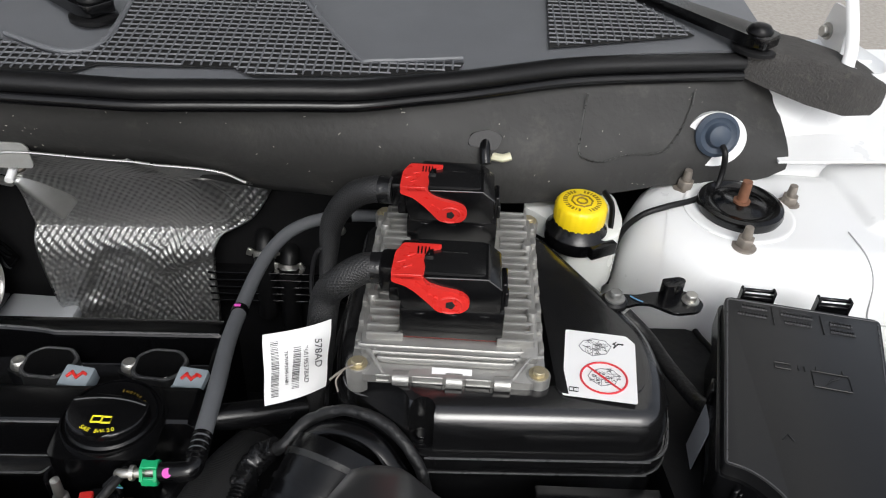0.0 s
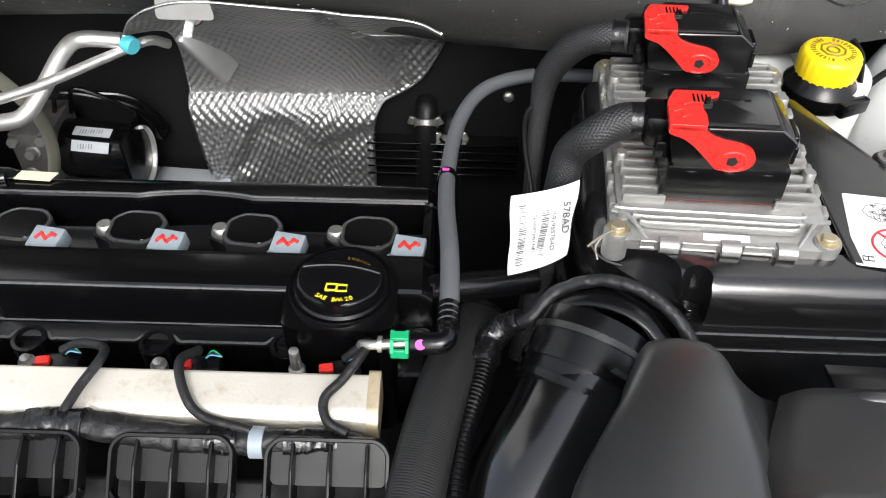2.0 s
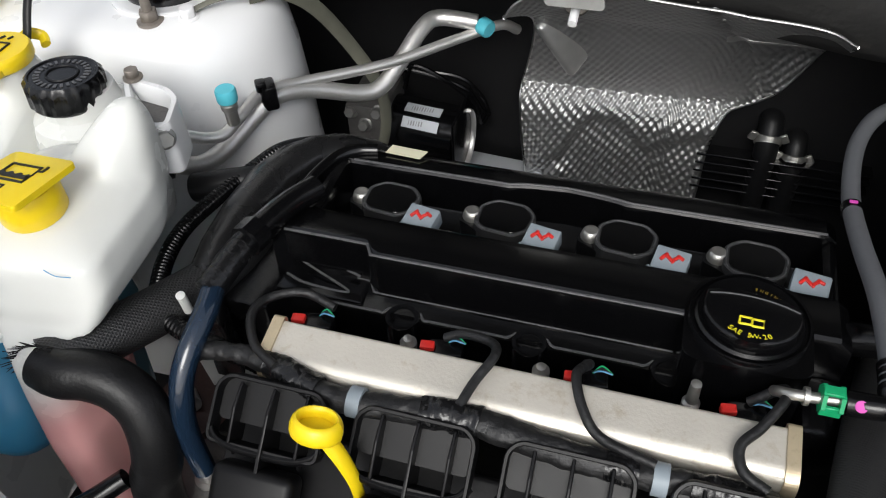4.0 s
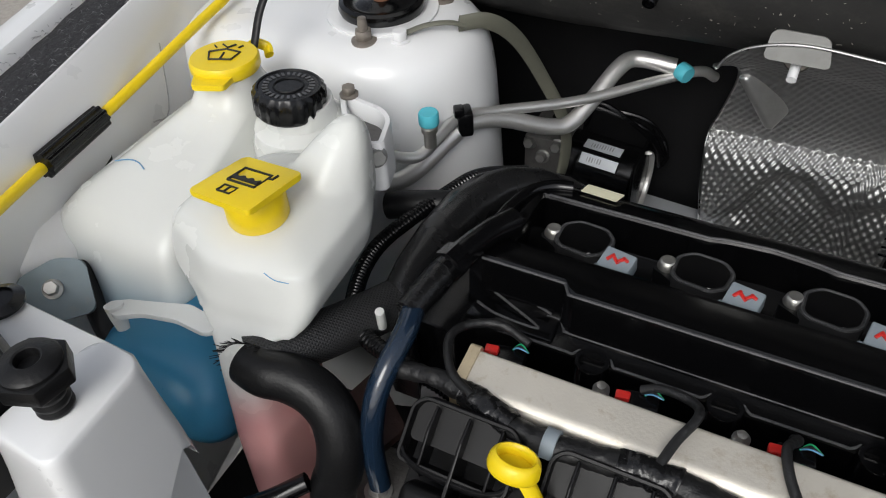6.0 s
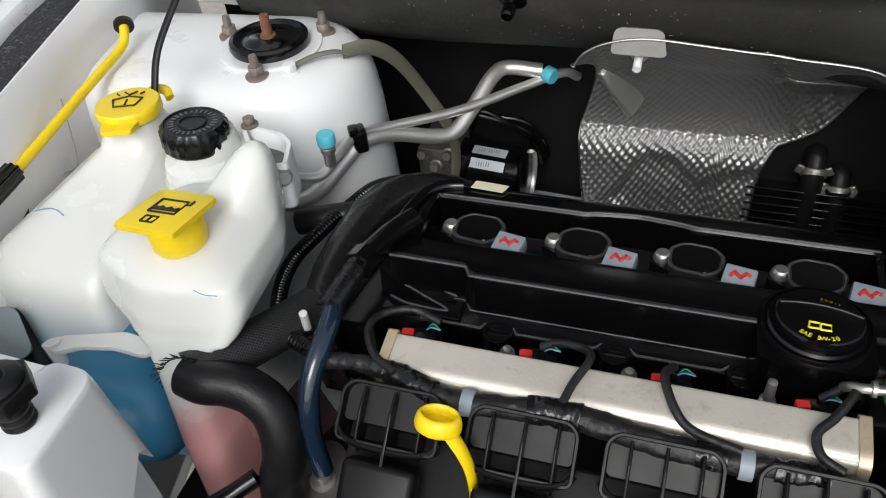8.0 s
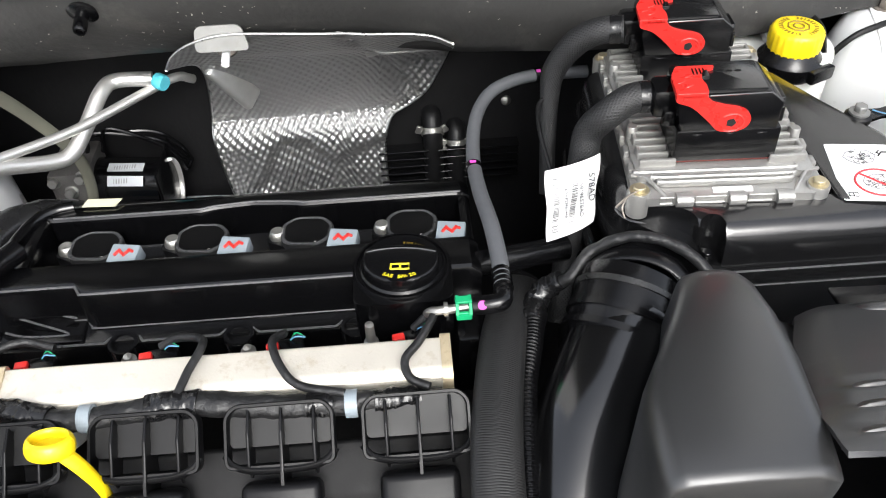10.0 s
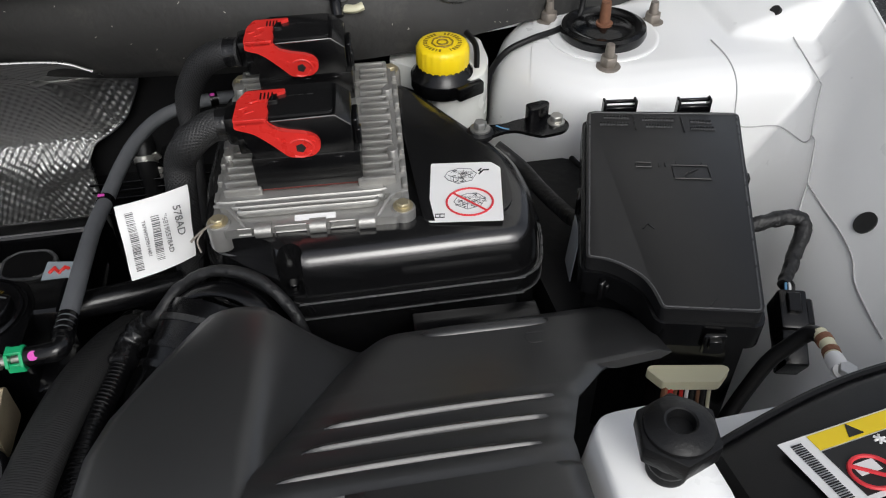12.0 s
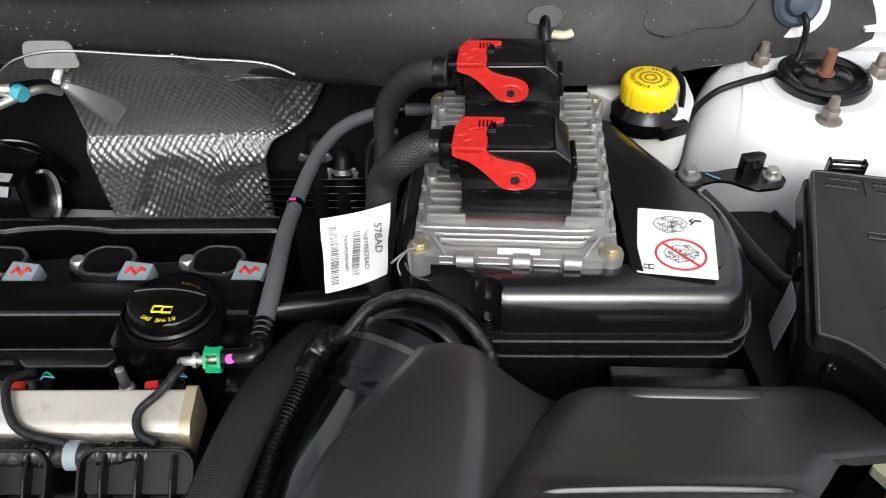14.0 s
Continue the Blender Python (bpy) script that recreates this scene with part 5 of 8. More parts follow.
def plug(dx, dy, dz):
    """A wide black plug with a red cam lever, on the control unit."""
    p = thing("ecu_connector", tuple(ECU @ Vector((dx, dy, 0.008))), "black wide connector with a red cam lever", "connector", "control unit connectors")
    UP = Matrix(((1, 0, 0, 0), (0, 0, -1, 0), (0, 1, 0, 0), (0, 0, 0, 1)))

    def put(name, bm, mat, parent, label=""):
        bmesh.ops.transform(bm, matrix=ECU @ Matrix.Translation((dx, dy, dz)), verts=bm.verts)
        return part(name, bm, mat, parent, label)

    bm = bm_new()
    box(bm, (0.0005, 0, 0.0245), (0.0815, 0.053, 0.030), 0.002)
    sh = put("socket", bm, SATIN, p)
    bm = bm_new()
    box(bm, (0.0005, 0, 0.0105), (0.078, 0.052, 0.004), 0.001)
    put("gasket", bm, GASKET, sh, "dull red gasket")
    for k in range(3):
        bm = bm_new()
        box(bm, (-0.024 + 0.025 * k, -0.0267, 0.0355), (0.007, 0.001, 0.0015), 0.0003, 1)
        put("socket_mark", bm, SATIN, sh)
    # tapered root of the shell, then the shell with its sloped shoulder
    bm = bm_new()
    prism(bm, [(-0.0385, 0.0385), (-0.0385, 0.0500), (-0.0425, 0.0560), (-0.0425, 0.0690), (-0.0405, 0.0715), (0.0270, 0.0725), (0.0375, 0.0635), (0.0375, 0.0385)], -0.020, 0.0262, 0.0016, 2, UP)
    body = put("shell", bm, SATIN, p)
    # raised bright seam along the shell's front edge and shoulder
    bm = bm_new()
    tube(bm, [(-0.020, -0.0264, 0.0712), (0.0262, -0.0264, 0.0722), (0.0370, -0.0264, 0.0632)], 0.0008, 6, 1, smooth=False)
    put("shell_edge", bm, SATIN_BAT, body)
    bm = bm_new()
    prism(bm, rounded([(-0.029, -0.0225), (0.0245, -0.0225), (0.0245, 0.0185), (-0.029, 0.0185)], 0.002), 0.0715, 0.0738, 0.0008, 2)
    put("lid", bm, SATIN_BAT, body)
    bm = bm_new()
    box(bm, (-0.0235, 0.000, 0.0746), (0.0150, 0.0120, 0.0030), 0.0008)
    put("latch", bm, GLOSS, body)
    for k in range(4):
        bm = bm_new()
        box(bm, (-0.028 + 0.0028 * k, 0.0005, 0.0764), (0.0012, 0.009, 0.0009), 0.0002, 1)
        put("latch_rib", bm, SATIN, body)
    for k in range(3):
        bm = bm_new()
        box(bm, (-0.006 + 0.007 * k, 0.004, 0.0740), (0.0045, 0.0016, 0.0004), 0)
        put("emboss_bar", bm, SATIN, body)
    # stepped clip on the shoulder side
    bm = bm_new()
    box(bm, (0.0400, -0.006, 0.0500), (0.0045, 0.022, 0.022), 0.001, 1)
    box(bm, (0.0418, -0.014, 0.0460), (0.0035, 0.008, 0.014), 0.0008, 1)
    put("side_clip", bm, SATIN, body)
    bm = bm_new()
    box(bm, (-0.0480, 0.002, 0.0540), (0.020, 0.027, 0.026), 0.005)
    box(bm, (-0.0445, -0.012, 0.0440), (0.010, 0.008, 0.014), 0.002)
    put("cable_outlet", bm, SATIN, body)
    # red lever: arm down the front, head folded over the top
    lev = bm_new()
    o = [(-0.0460, 0.0745), (-0.0465, 0.0690), (-0.0400, 0.0668), (-0.0350, 0.0650), (-0.0285, 0.0600), (-0.0195, 0.0510), (-0.0110, 0.0415), (-0.002, 0.0400), (0.0075, 0.0412), (0.0128, 0.0460), (0.0136, 0.0530), (0.0100, 0.0582), (0.0030, 0.0612), (-0.0085, 0.0635), (-0.0170, 0.0665), (-0.0220, 0.0705), (-0.0225, 0.0745)]
    prism(lev, rounded(o, 0.0022, 2), 0.0262, 0.0306, 0.0008, 1, UP)
    lv = put("lever", lev, RED, p, "bright red cam lever")
    bm = bm_new()
    prism(bm, rounded([(-0.0465, -0.0306), (-0.0222, -0.0306), (-0.0215, -0.018), (-0.0235, -0.010), (-0.0205, 0.002), (-0.0105, 0.006), (-0.0100, 0.0095), (-0.040, 0.0095), (-0.0455, -0.004)], 0.0022, 2), 0.0722, 0.0764, 0.001, 1)
    put("lever_head", bm, RED, lv)
    for x, y in ((-0.040, -0.014), (-0.033, -0.006), (-0.035, -0.020)):
        bm = bm_new()
        box(bm, (x, y, 0.0766), (0.007, 0.0022, 0.0010), 0.0003, 1, (0, 0, 30))
        put("grip_bar", bm, RED, lv)
    bm = bm_new()
    m = Matrix(((1, 0, 0, -0.0013), (0, 0, -1, -0.0305), (0, 1, 0, 0.0490), (0, 0, 0, 1)))
    lathe(bm, [(0, 0), (0.0040, 0), (0.0040, 0.0006), (0, 0.0006)], n=5, m=m)
    put("pivot", bm, INK, lv, "dark pivot opening")
    bm = bm_new()
    tube(bm, [m @ Vector((0.0092 * math.cos(a), 0.0078 * math.sin(a), 0.0004)) for a in np.linspace(-2.2, 2.4, 22)], 0.0009, 6, 1)
    put("raised_rim", bm, RED, lv)
    for px, pz in ((-0.0175, 0.0575), (-0.0125, 0.0545), (-0.0395, 0.0705), (0.006, 0.0445), (0.0085, 0.0530)):
        bm = bm_new()
        mb = Matrix(((1, 0, 0, px), (0, 0, -1, -0.0304), (0, 1, 0, pz), (0, 0, 0, 1)))
        lathe(bm, [(0.0010, 0.0), (0.0018, 0.0), (0.0017, 0.0009), (0.0011, 0.0009)], n=12, m=mb)
        put("boss", bm, RED, lv)
    return p


plug(0.0, -0.0555, 0.0)
plug(-0.0045, 0.072, -0.0055)

# looms from the plugs
lm = thing("control_unit_loom", (0.17, 0.6, 0.9), "thick braided black looms from the control unit", "loom")
for pts, r in (([(0.236, 0.643, 1.048), (0.216, 0.648, 1.045), (0.196, 0.656, 1.030), (0.178, 0.662, 0.998), (0.174, 0.655, 0.965), (0.172, 0.64, 0.93), (0.17, 0.62, 0.88)], [0.0125, 0.0125, 0.0125, 0.0115, 0.009, 0.008, 0.0075]), ([(0.232, 0.527, 1.050), (0.214, 0.528, 1.048), (0.196, 0.526, 1.036), (0.184, 0.532, 1.016), (0.180, 0.527, 0.992), (0.176, 0.520, 0.95), (0.170, 0.508, 0.90), (0.16, 0.47, 0.85)], [0.0125] * 8)):
    bm = bm_new()
    tube(bm, pts, r, 20, 8)
    part("loom", bm, BRAID, lm)
    bm = bm_new()
    a = spline(pts, 8)
    tube(bm, a[1:6], r[0] * 1.03, 18, 2)
    part("tape_wrap", bm, VINYL, lm)
bm = bm_new()
tube(bm, [(0.174, 0.655, 0.975), (0.162, 0.648, 0.968), (0.160, 0.62, 0.955), (0.166, 0.58, 0.93), (0.165, 0.55, 0.90)], 0.0022, 8)
part("thin_lead", bm, RUBBER, lm)

# paper tag hung on the front loom
tag = thing("paper_tag", (0.165, 0.49, 0.95), "white printed paper tag wrapped on the loom", "tag")
A, B, C, D = Vector((0.139, 0.483, 1.016)), Vector((0.190, 0.509, 1.010)), Vector((0.186, 0.488, 0.954)), Vector((0.140, 0.4605, 0.960))
bm = bm_new()
rows = []
for i in range(13):
    u = i / 12
    row = []
    for k in range(9):
        v = k / 8
        p = A.lerp(B, u).lerp(D.lerp(C, u), v)
        n = (B - A).cross(D - A).normalized()
        row.append(tuple(p - n * (0.006 * math.sin(u * 2.6) * (1 - 0.5 * v) - 0.004 * u * u) + n * 0.0012 * math.sin(9 * v + 3 * u)))
    rows.append(row)
sheet(bm, rows, 0.0003)
part("paper", bm, PAPER, tag, angle=80)
nrm = (D - A).cross(B - A).normalized()
if nrm.y > 0:
    nrm = -nrm


def tag_m(u, v, lift=0.0008):
    """A pose on the tag, its writing running downwards."""
    p = A.lerp(B, u).lerp(D.lerp(C, u), v)
    n0 = (B - A).cross(D - A).normalized()
    p = p - n0 * (0.006 * math.sin(u * 2.6) * (1 - 0.5 * v) - 0.004 * u * u) + n0 * 0.0012 * math.sin(9 * v + 3 * u)
    return face_frame(p + nrm * lift, D - A, B - A)


lettering("print", "578AD", 0.0085, tag_m(0.78, 0.40, 0.0030), INK_TAG, tag)
lettering("print", "P68195578AD", 0.0054, tag_m(0.60, 0.52, 0.0022), INK_TAG, tag)
lettering("print", "T67WP239514481", 0.0038, tag_m(0.30, 0.50, 0.0018), INK_TAG, tag)
random.seed(11)
for u, v0, v1 in ((0.46, 0.24, 0.86), (0.15, 0.12, 0.9)):
    v = v0
    while v < v1:
        w = random.choice((0.006, 0.01, 0.016))
        bm = bm_new()
        mm = tag_m(u, v + w / 2)
        box(bm, (0, 0, 0), (w * 0.055, 0.0062, 0.0002), 0)
        bmesh.ops.transform(bm, matrix=mm, verts=bm.verts)
        part("bar", bm, INK_TAG, tag)
        v += w + random.choice((0.008, 0.012, 0.018))

# brake fluid reservoir
res = thing("brake_reservoir", (0.425, 0.70, 0.9), "milky brake fluid reservoir with a yellow cap", "reservoir")
bm = bm_new()
prism(bm, rounded([(0.408, 0.664), (0.430, 0.655), (0.458, 0.662), (0.470, 0.690), (0.470, 0.745), (0.412, 0.745)], 0.012, 5), 0.925, 0.988, 0.008, 3)
part("body", bm, POLY, res)
bm = bm_new()
prism(bm, rounded([(0.413, 0.670), (0.432, 0.662), (0.455, 0.668), (0.464, 0.692), (0.464, 0.738), (0.417, 0.738)], 0.010, 5), 0.80, 0.930, 0.004, 2)
part("foot", bm, POLY, res)
bm = bm_new()
prism(bm, rounded([(0.372, 0.725), (0.398, 0.700), (0.415, 0.715), (0.412, 0.745), (0.380, 0.750)], 0.006, 4), 0.955, 0.980, 0.004, 2)
part("side_chamber", bm, POLY, res)
bm = bm_new()
lathe(bm, [(0, 0.97), (0.029, 0.97), (0.032, 0.975), (0.032, 0.986), (0.028, 0.990), (0.0245, 0.998), (0, 0.998)], (0.421, 0.680, 0), 36)
collar = part("collar", bm, SATIN, res, "black collar")
bm = bm_new()
box(bm, (0.442, 0.655, 0.979), (0.030, 0.012, 0.014), 0.002, 2, (0, 0, 25))
part("clasp", bm, SATIN, collar)
bm = bm_new()
tube(bm, [(0.455, 0.68, 0.985), (0.458, 0.70, 1.0), (0.45, 0.712, 1.01)], 0.003, 8, flat=2.0)
part("strap", bm, RUBBER, collar)
ring = []
prof = [(0.0, 0.994), (0.0248, 0.994), (0.0250, 1.0), (0.0250, 1.014), (0.0236, 1.0175), (0.0215, 1.0185), (0.0, 1.0185)]
bm = bm_new()
n = 72
rings = [[(0.421 + r * (1 + (0.045 if (k % 3 == 0 and 1.0 <= z <= 1.0141) else 0)) * math.cos(2 * math.pi * k / n), 0.680 + r * (1 + (0.045 if (k % 3 == 0 and 1.0 <= z <= 1.0141) else 0)) * math.sin(2 * math.pi * k / n), z) for k in range(n)] for r, z in ((max(a, 1e-4), b) for a, b in prof)]
loft(bm, rings)
yc = part("cap", bm, YELLOW, res, "yellow ribbed screw cap")
for r, n in ((0.0105, 8), (0.0050, 24)):
    bm = bm_new()
    tube(bm, [(0.421 + r * math.cos(a), 0.680 + r * math.sin(a), 1.0188) for a in [2 * math.pi * k / n for k in range(n + 1)]], 0.0009, 6, 1, smooth=False)
    part("ring_mark", bm, INK_OCHRE, yc)
for k in range(30):
    if k in (7, 8, 22, 23):
        continue
    a = 2 * math.pi * k / 30
    bm = bm_new()
    box(bm, (0, 0, 0), (0.0020 if k % 4 else 0.0010, 0.0042, 0.0004), 0)
    bmesh.ops.transform(bm, matrix=pose(0.421 + 0.0168 * math.cos(a), 0.680 + 0.0168 * math.sin(a), 1.0187, 0, 0, math.degrees(a) + 90), verts=bm.verts)
    part("letter_bar", bm, INK_OCHRE, yc)

# black stay between battery tray and tower
st = thing("bracket_stay", (0.465, 0.56, 0.98), "black steel stay bolted to the strut tower", "bracket")
bm = bm_new()
prism(bm, rounded([(0.424, 0.556), (0.432, 0.550), (0.443, 0.553), (0.455, 0.5575), (0.466, 0.557), (0.478, 0.549), (0.486, 0.5445), (0.507, 0.548), (0.5145, 0.558), (0.510, 0.571), (0.4985, 0.577), (0.484, 0.5755), (0.470, 0.5735), (0.456, 0.569), (0.440, 0.570), (0.426, 0.567)], 0.004), 0.9905, 0.9935, 0.0008)
part("strap", bm, SATIN, st)
bm = bm_new()
prism(bm, rounded([(0.477, 0.576), (0.496, 0.580), (0.500, 0.574), (0.489, 0.566), (0.479, 0.564)], 0.003), 0.993, 1.007, 0.0015)
part("saddle", bm, SATIN, st)
bm = bm_new()
lathe(bm, [(0, 0.990), (0.0118, 0.990), (0.0118, 0.9945), (0.0095, 0.9965), (0.0, 0.9965)], (0.4335, 0.560, 0), 24)
part("bush", bm, RUBBER, st, "black rubber bush")
hexbolt("bolt", (0.4335, 0.560, 0.9965), 0.0058, 0.008, DULL, parent=st, flange=1.55, label="zinc flange bolt")
hexbolt("bolt", (0.503, 0.563, 0.9930), 0.0058, 0.008, STEEL, parent=st, flange=1.35, label="zinc flange bolt")
bm = bm_new()
tube(bm, [(0.449, 0.566, 0.9945), (0.454, 0.561, 0.9947), (0.459, 0.5585, 0.9945)], 0.0006, 6)
part("pen_mark", bm, INK_BLUE, st, "small blue ink mark")

# fuse box
LIDBLACK = material("fine_grained_lid_plastic", (0.009, 0.009, 0.0096), 0.36, vary=0.15, scale=15, rough_vary=0.04, bump=0.04, bump_scale=1500, dirt=0.1, dirt_color=(0.03, 0.03, 0.029), spec=0.42)
fuse = thing("fuse_box", (0.56, 0.42, 0.8), "black power distribution box with embossed lid", "fuse box")
FO = [(0.526, 0.5505), (0.4695, 0.3725), (0.484, 0.3665), (0.494, 0.3567), (0.501, 0.346), (0.5035, 0.335), (0.5035, 0.3165), (0.5675, 0.3005), (0.6525, 0.5235)]
fo = rounded(FO, [0.006, 0.004, 0.010, 0.010, 0.010, 0.010, 0.004, 0.006, 0.006], 5)
bm = bm_new()
prism(bm, fo, 0.998, 1.010, 0.003, 3)
lid = part("lid", bm, LIDBLACK, fuse)
bm = bm_new()
q = inset(fo, 0.0022)
tube(bm, [(x, y, 1.0098) for x, y in q + q[:1]], 0.0007, 6, 1, smooth=False)
part("lid_rim", bm, SATIN_EDGE, lid)
bm = bm_new()
prism(bm, inset(fo, -0.003), 0.978, 0.999, 0.002)
part("lid_skirt", bm, SATIN, lid)
bm = bm_new()
prism(bm, inset(fo, 0.004), 0.82, 0.98, 0.004)
part("base", bm, SATIN, fuse)
for cx, cy in ((0.556, 0.551), (0.620, 0.541)):
    bm = bm_new()
    M = pose(cx, cy, 1.0, 0, 0, -7)
    box(bm, (0, 0.002, 0.001), (0.026, 0.005, 0.018), 0.001, 1)
    box(bm, (0, 0.004, 0.0135), (0.026, 0.003, 0.003), 0.0006, 1)
    for sx in (-0.0135, 0.0135):
        box(bm, (sx, 0.003, 0.005), (0.0026, 0.008, 0.022), 0.0008, 1)
    bmesh.ops.transform(bm, matrix=M, verts=bm.verts)
    part("hinge_clip", bm, SATIN, fuse)
for c, r in (((0.494, 0.462, 0.985), 70), ((0.634, 0.462, 0.985), 70), ((0.484, 0.3655, 0.985), 40), ((0.538, 0.3015, 0.985), -12)):
    bm = bm_new()
    M = pose(*c, 0, 0, r)
    box(bm, (0, 0, 0), (0.015, 0.004, 0.018), 0.0012, 1)
    box(bm, (0, -0.0028, 0.002), (0.009, 0.003, 0.008), 0.0008, 1)
    bmesh.ops.transform(bm, matrix=M, verts=bm.verts)
    part("latch", bm, SATIN, fuse)
# embossed marks on the lid
FM = pose(0.565, 0.46, 1.0104, 0, 0, -13)
for x, y, w in ((-0.035, 0.072, 0.02), (0.0, 0.070, 0.026), (0.036, 0.068, 0.018), (-0.038, 0.062, 0.022), (0.0, 0.060, 0.022), (0.036, 0.058, 0.02)):
    for k in range(2):
        bm = bm_new()
        c = x - w / 2
        while c < x + w / 2:
            ln = random.uniform(0.0010, 0.0024)
            box(bm, (c + ln / 2, y - 0.0035 * k, 0), (ln, 0.0017, 0.0008), 0)
            c += ln + 0.0009
        bmesh.ops.transform(bm, matrix=FM, verts=bm.verts)
        part("emboss_bar", bm, SATIN_EDGE if k else LIDBLACK, lid)["kind"] = "stuff"
for pts in (((0.002, -0.014), (0.030, -0.014), (0.030, 0.003), (0.002, 0.003), (0.002, -0.014)), ((-0.026, 0.000), (-0.014, 0.000), (-0.014, 0.006), (-0.026, 0.006), (-0.026, 0.000)), ((0.011, -0.010), (0.017, -0.004), (0.014, -0.006), (0.022, -0.001)), ((0.006, 0.004), (0.006, 0.008)), ((0.026, 0.004), (0.026, 0.008)), ((-0.008, 0.001), (-0.008, 0.006)), ((-0.003, 0.001), (-0.003, 0.006)), ((-0.02, 0.052), (-0.02, 0.074)), ((0.02, 0.05), (0.02, 0.073)), ((-0.03, -0.075), (-0.026, -0.069), (-0.022, -0.075)), ((0.004, -0.15), (0.009, -0.144))):
    bm = bm_new()
    tube(bm, [FM @ Vector((x, y, 0)) for x, y in pts], 0.0005, 5, 1, smooth=False)
    part("emboss_line", bm, LIDBLACK, lid)

# wiring under and beside the fuse box
cw = thing("fuse_box_wiring", (0.53, 0.29, 0.85), "coloured wires under a cream cover strip", "wiring")
bm = bm_new()
prism(bm, rounded([(-0.029, 0.006), (-0.019, -0.006), (0.019, -0.006), (0.029, 0.006), (0.025, 0.009), (-0.025, 0.009)], 0.002), 0, 0.008, 0.001, 1, pose(0.527, 0.300, 0.948, 0, 0, -10))
part("cover_strip", bm, CREAM, cw)
for k, col in enumerate((RUST, RED, RUST, RED, PAPER, INK, RUST, INK, CREAM)):
    x = 0.510 + 0.0042 * k
    bm = bm_new()
    tube(bm, [(x, 0.300, 0.952), (x - 0.002, 0.292, 0.93), (x - 0.006 + 0.002 * (k % 3), 0.275, 0.88), (x - 0.004, 0.27, 0.80)], 0.0024 if k < 2 else 0.0014, 8)
    part("wire", bm, col, cw)
side = thing("side_loom", (0.66, 0.42, 0.85), "taped loom and plug beside the fuse box", "loom")
bm = bm_new()
tube(bm, [(0.625, 0.434, 0.958), (0.6348, 0.4343, 0.960), (0.6539, 0.4342, 0.963), (0.671, 0.435, 0.963), (0.6770, 0.427, 0.959), (0.6657, 0.4118, 0.950), (0.6502, 0.3931, 0.945), (0.6390, 0.379, 0.945)], [0.0058, 0.0058, 0.0062, 0.0064, 0.0066, 0.0058, 0.0056, 0.005], 16, 14)
wrinkle(bm, 0.0016, 110.0)
part("loom", bm, TAPE, side)
for k, col in enumerate((INK_BLUE, PAPER, INK)):
    bm = bm_new()
    tube(bm, [(0.641 + 0.002 * k, 0.381, 0.947), (0.636 + 0.003 * k, 0.372, 0.949 + 0.001 * k), (0.631 + 0.003 * k, 0.362, 0.947)], 0.0012, 6)
    part("wire", bm, col, side)
bm = bm_new()
box(bm, (0.630, 0.352, 0.940), (0.021, 0.032, 0.030), 0.0025, 2, (20, 0, -15))
box(bm, (0.624, 0.331, 0.928), (0.018, 0.034, 0.028), 0.002, 2, (25, 0, -15))
box(bm, (0.640, 0.346, 0.944), (0.006, 0.022, 0.020), 0.0015, 1, (20, 0, -15))
box(bm, (0.629, 0.350, 0.957), (0.010, 0.016, 0.005), 0.001, 1, (20, 0, -15))
part("plug", bm, SATIN, side)
bm = bm_new()
tube(bm, [(0.560, 0.294, 0.90), (0.5739, 0.2994, 0.930), (0.5857, 0.3025, 0.955), (0.5968, 0.3014, 0.972), (0.6043, 0.2985, 0.985), (0.6072, 0.2920, 0.990)], 0.0055, 16)
part("sleeve", bm, RUBBER, side)
sv = thing("service_valve", (0.592, 0.26, 0.97), "clear capped line joint with a white end", "valve")
bm = bm_new()
tube(bm, [(0.6072, 0.2935, 0.990), (0.6062, 0.281, 0.992), (0.6025, 0.269, 0.994)], 0.0052, 16)
part("clear_cap", bm, CREAM, sv)
for a, b in (((0.6068, 0.2885, 0.991), (0.6064, 0.2840, 0.9917)), ((0.6050, 0.2765, 0.9927), (0.6036, 0.2720, 0.9934))):
    bm = bm_new()
    tube(bm, [a, b], 0.0058, 16, 2)
    part("band", bm, RUST, sv)
bm = bm_new()
tube(bm, [(0.6025, 0.269, 0.994), (0.6000, 0.261, 0.997), (0.5975, 0.255, 0.999)], 0.0060, 16, 4)
part("white_end", bm, PAPER, sv)
hexbolt("bolt", (0.5975, 0.251, 1.002), 0.0058, 0.006, PIPE, parent=sv)
# black tray and loom between battery cover and tower, the tray widened to darken the shaded gap
bm = bm_new()
prism(bm, rounded([(0.466, 0.37), (0.515, 0.36), (0.545, 0.54), (0.535, 0.60), (0.45, 0.60)], 0.01), 0.72, 0.925, 0.006)
bt = thing("battery_tray", (0.49, 0.48, 0.72), "black battery tray beside the cover, widened over the shaded gap", "tray")
part("wall", bm, DARK, bt)
bm = bm_new()
tube(bm, [(0.468, 0.372, 0.925), (0.513, 0.363, 0.925), (0.543, 0.54, 0.925), (0.534, 0.598, 0.925)], 0.003, 8, 6)
part("rim", bm, DARK, bt)
bm = bm_new()
tube(bm, [(0.452, 0.575, 0.965), (0.470, 0.555, 0.955), (0.482, 0.52, 0.952), (0.494, 0.48, 0.955), (0.497, 0.455, 0.965), (0.494, 0.42, 0.945), (0.49, 0.39, 0.90)], 0.007, 12)
solo("tray_loom", bm, TAPE, (0.48, 0.5, 0.9), "taped black loom beside the battery cover", "loom")

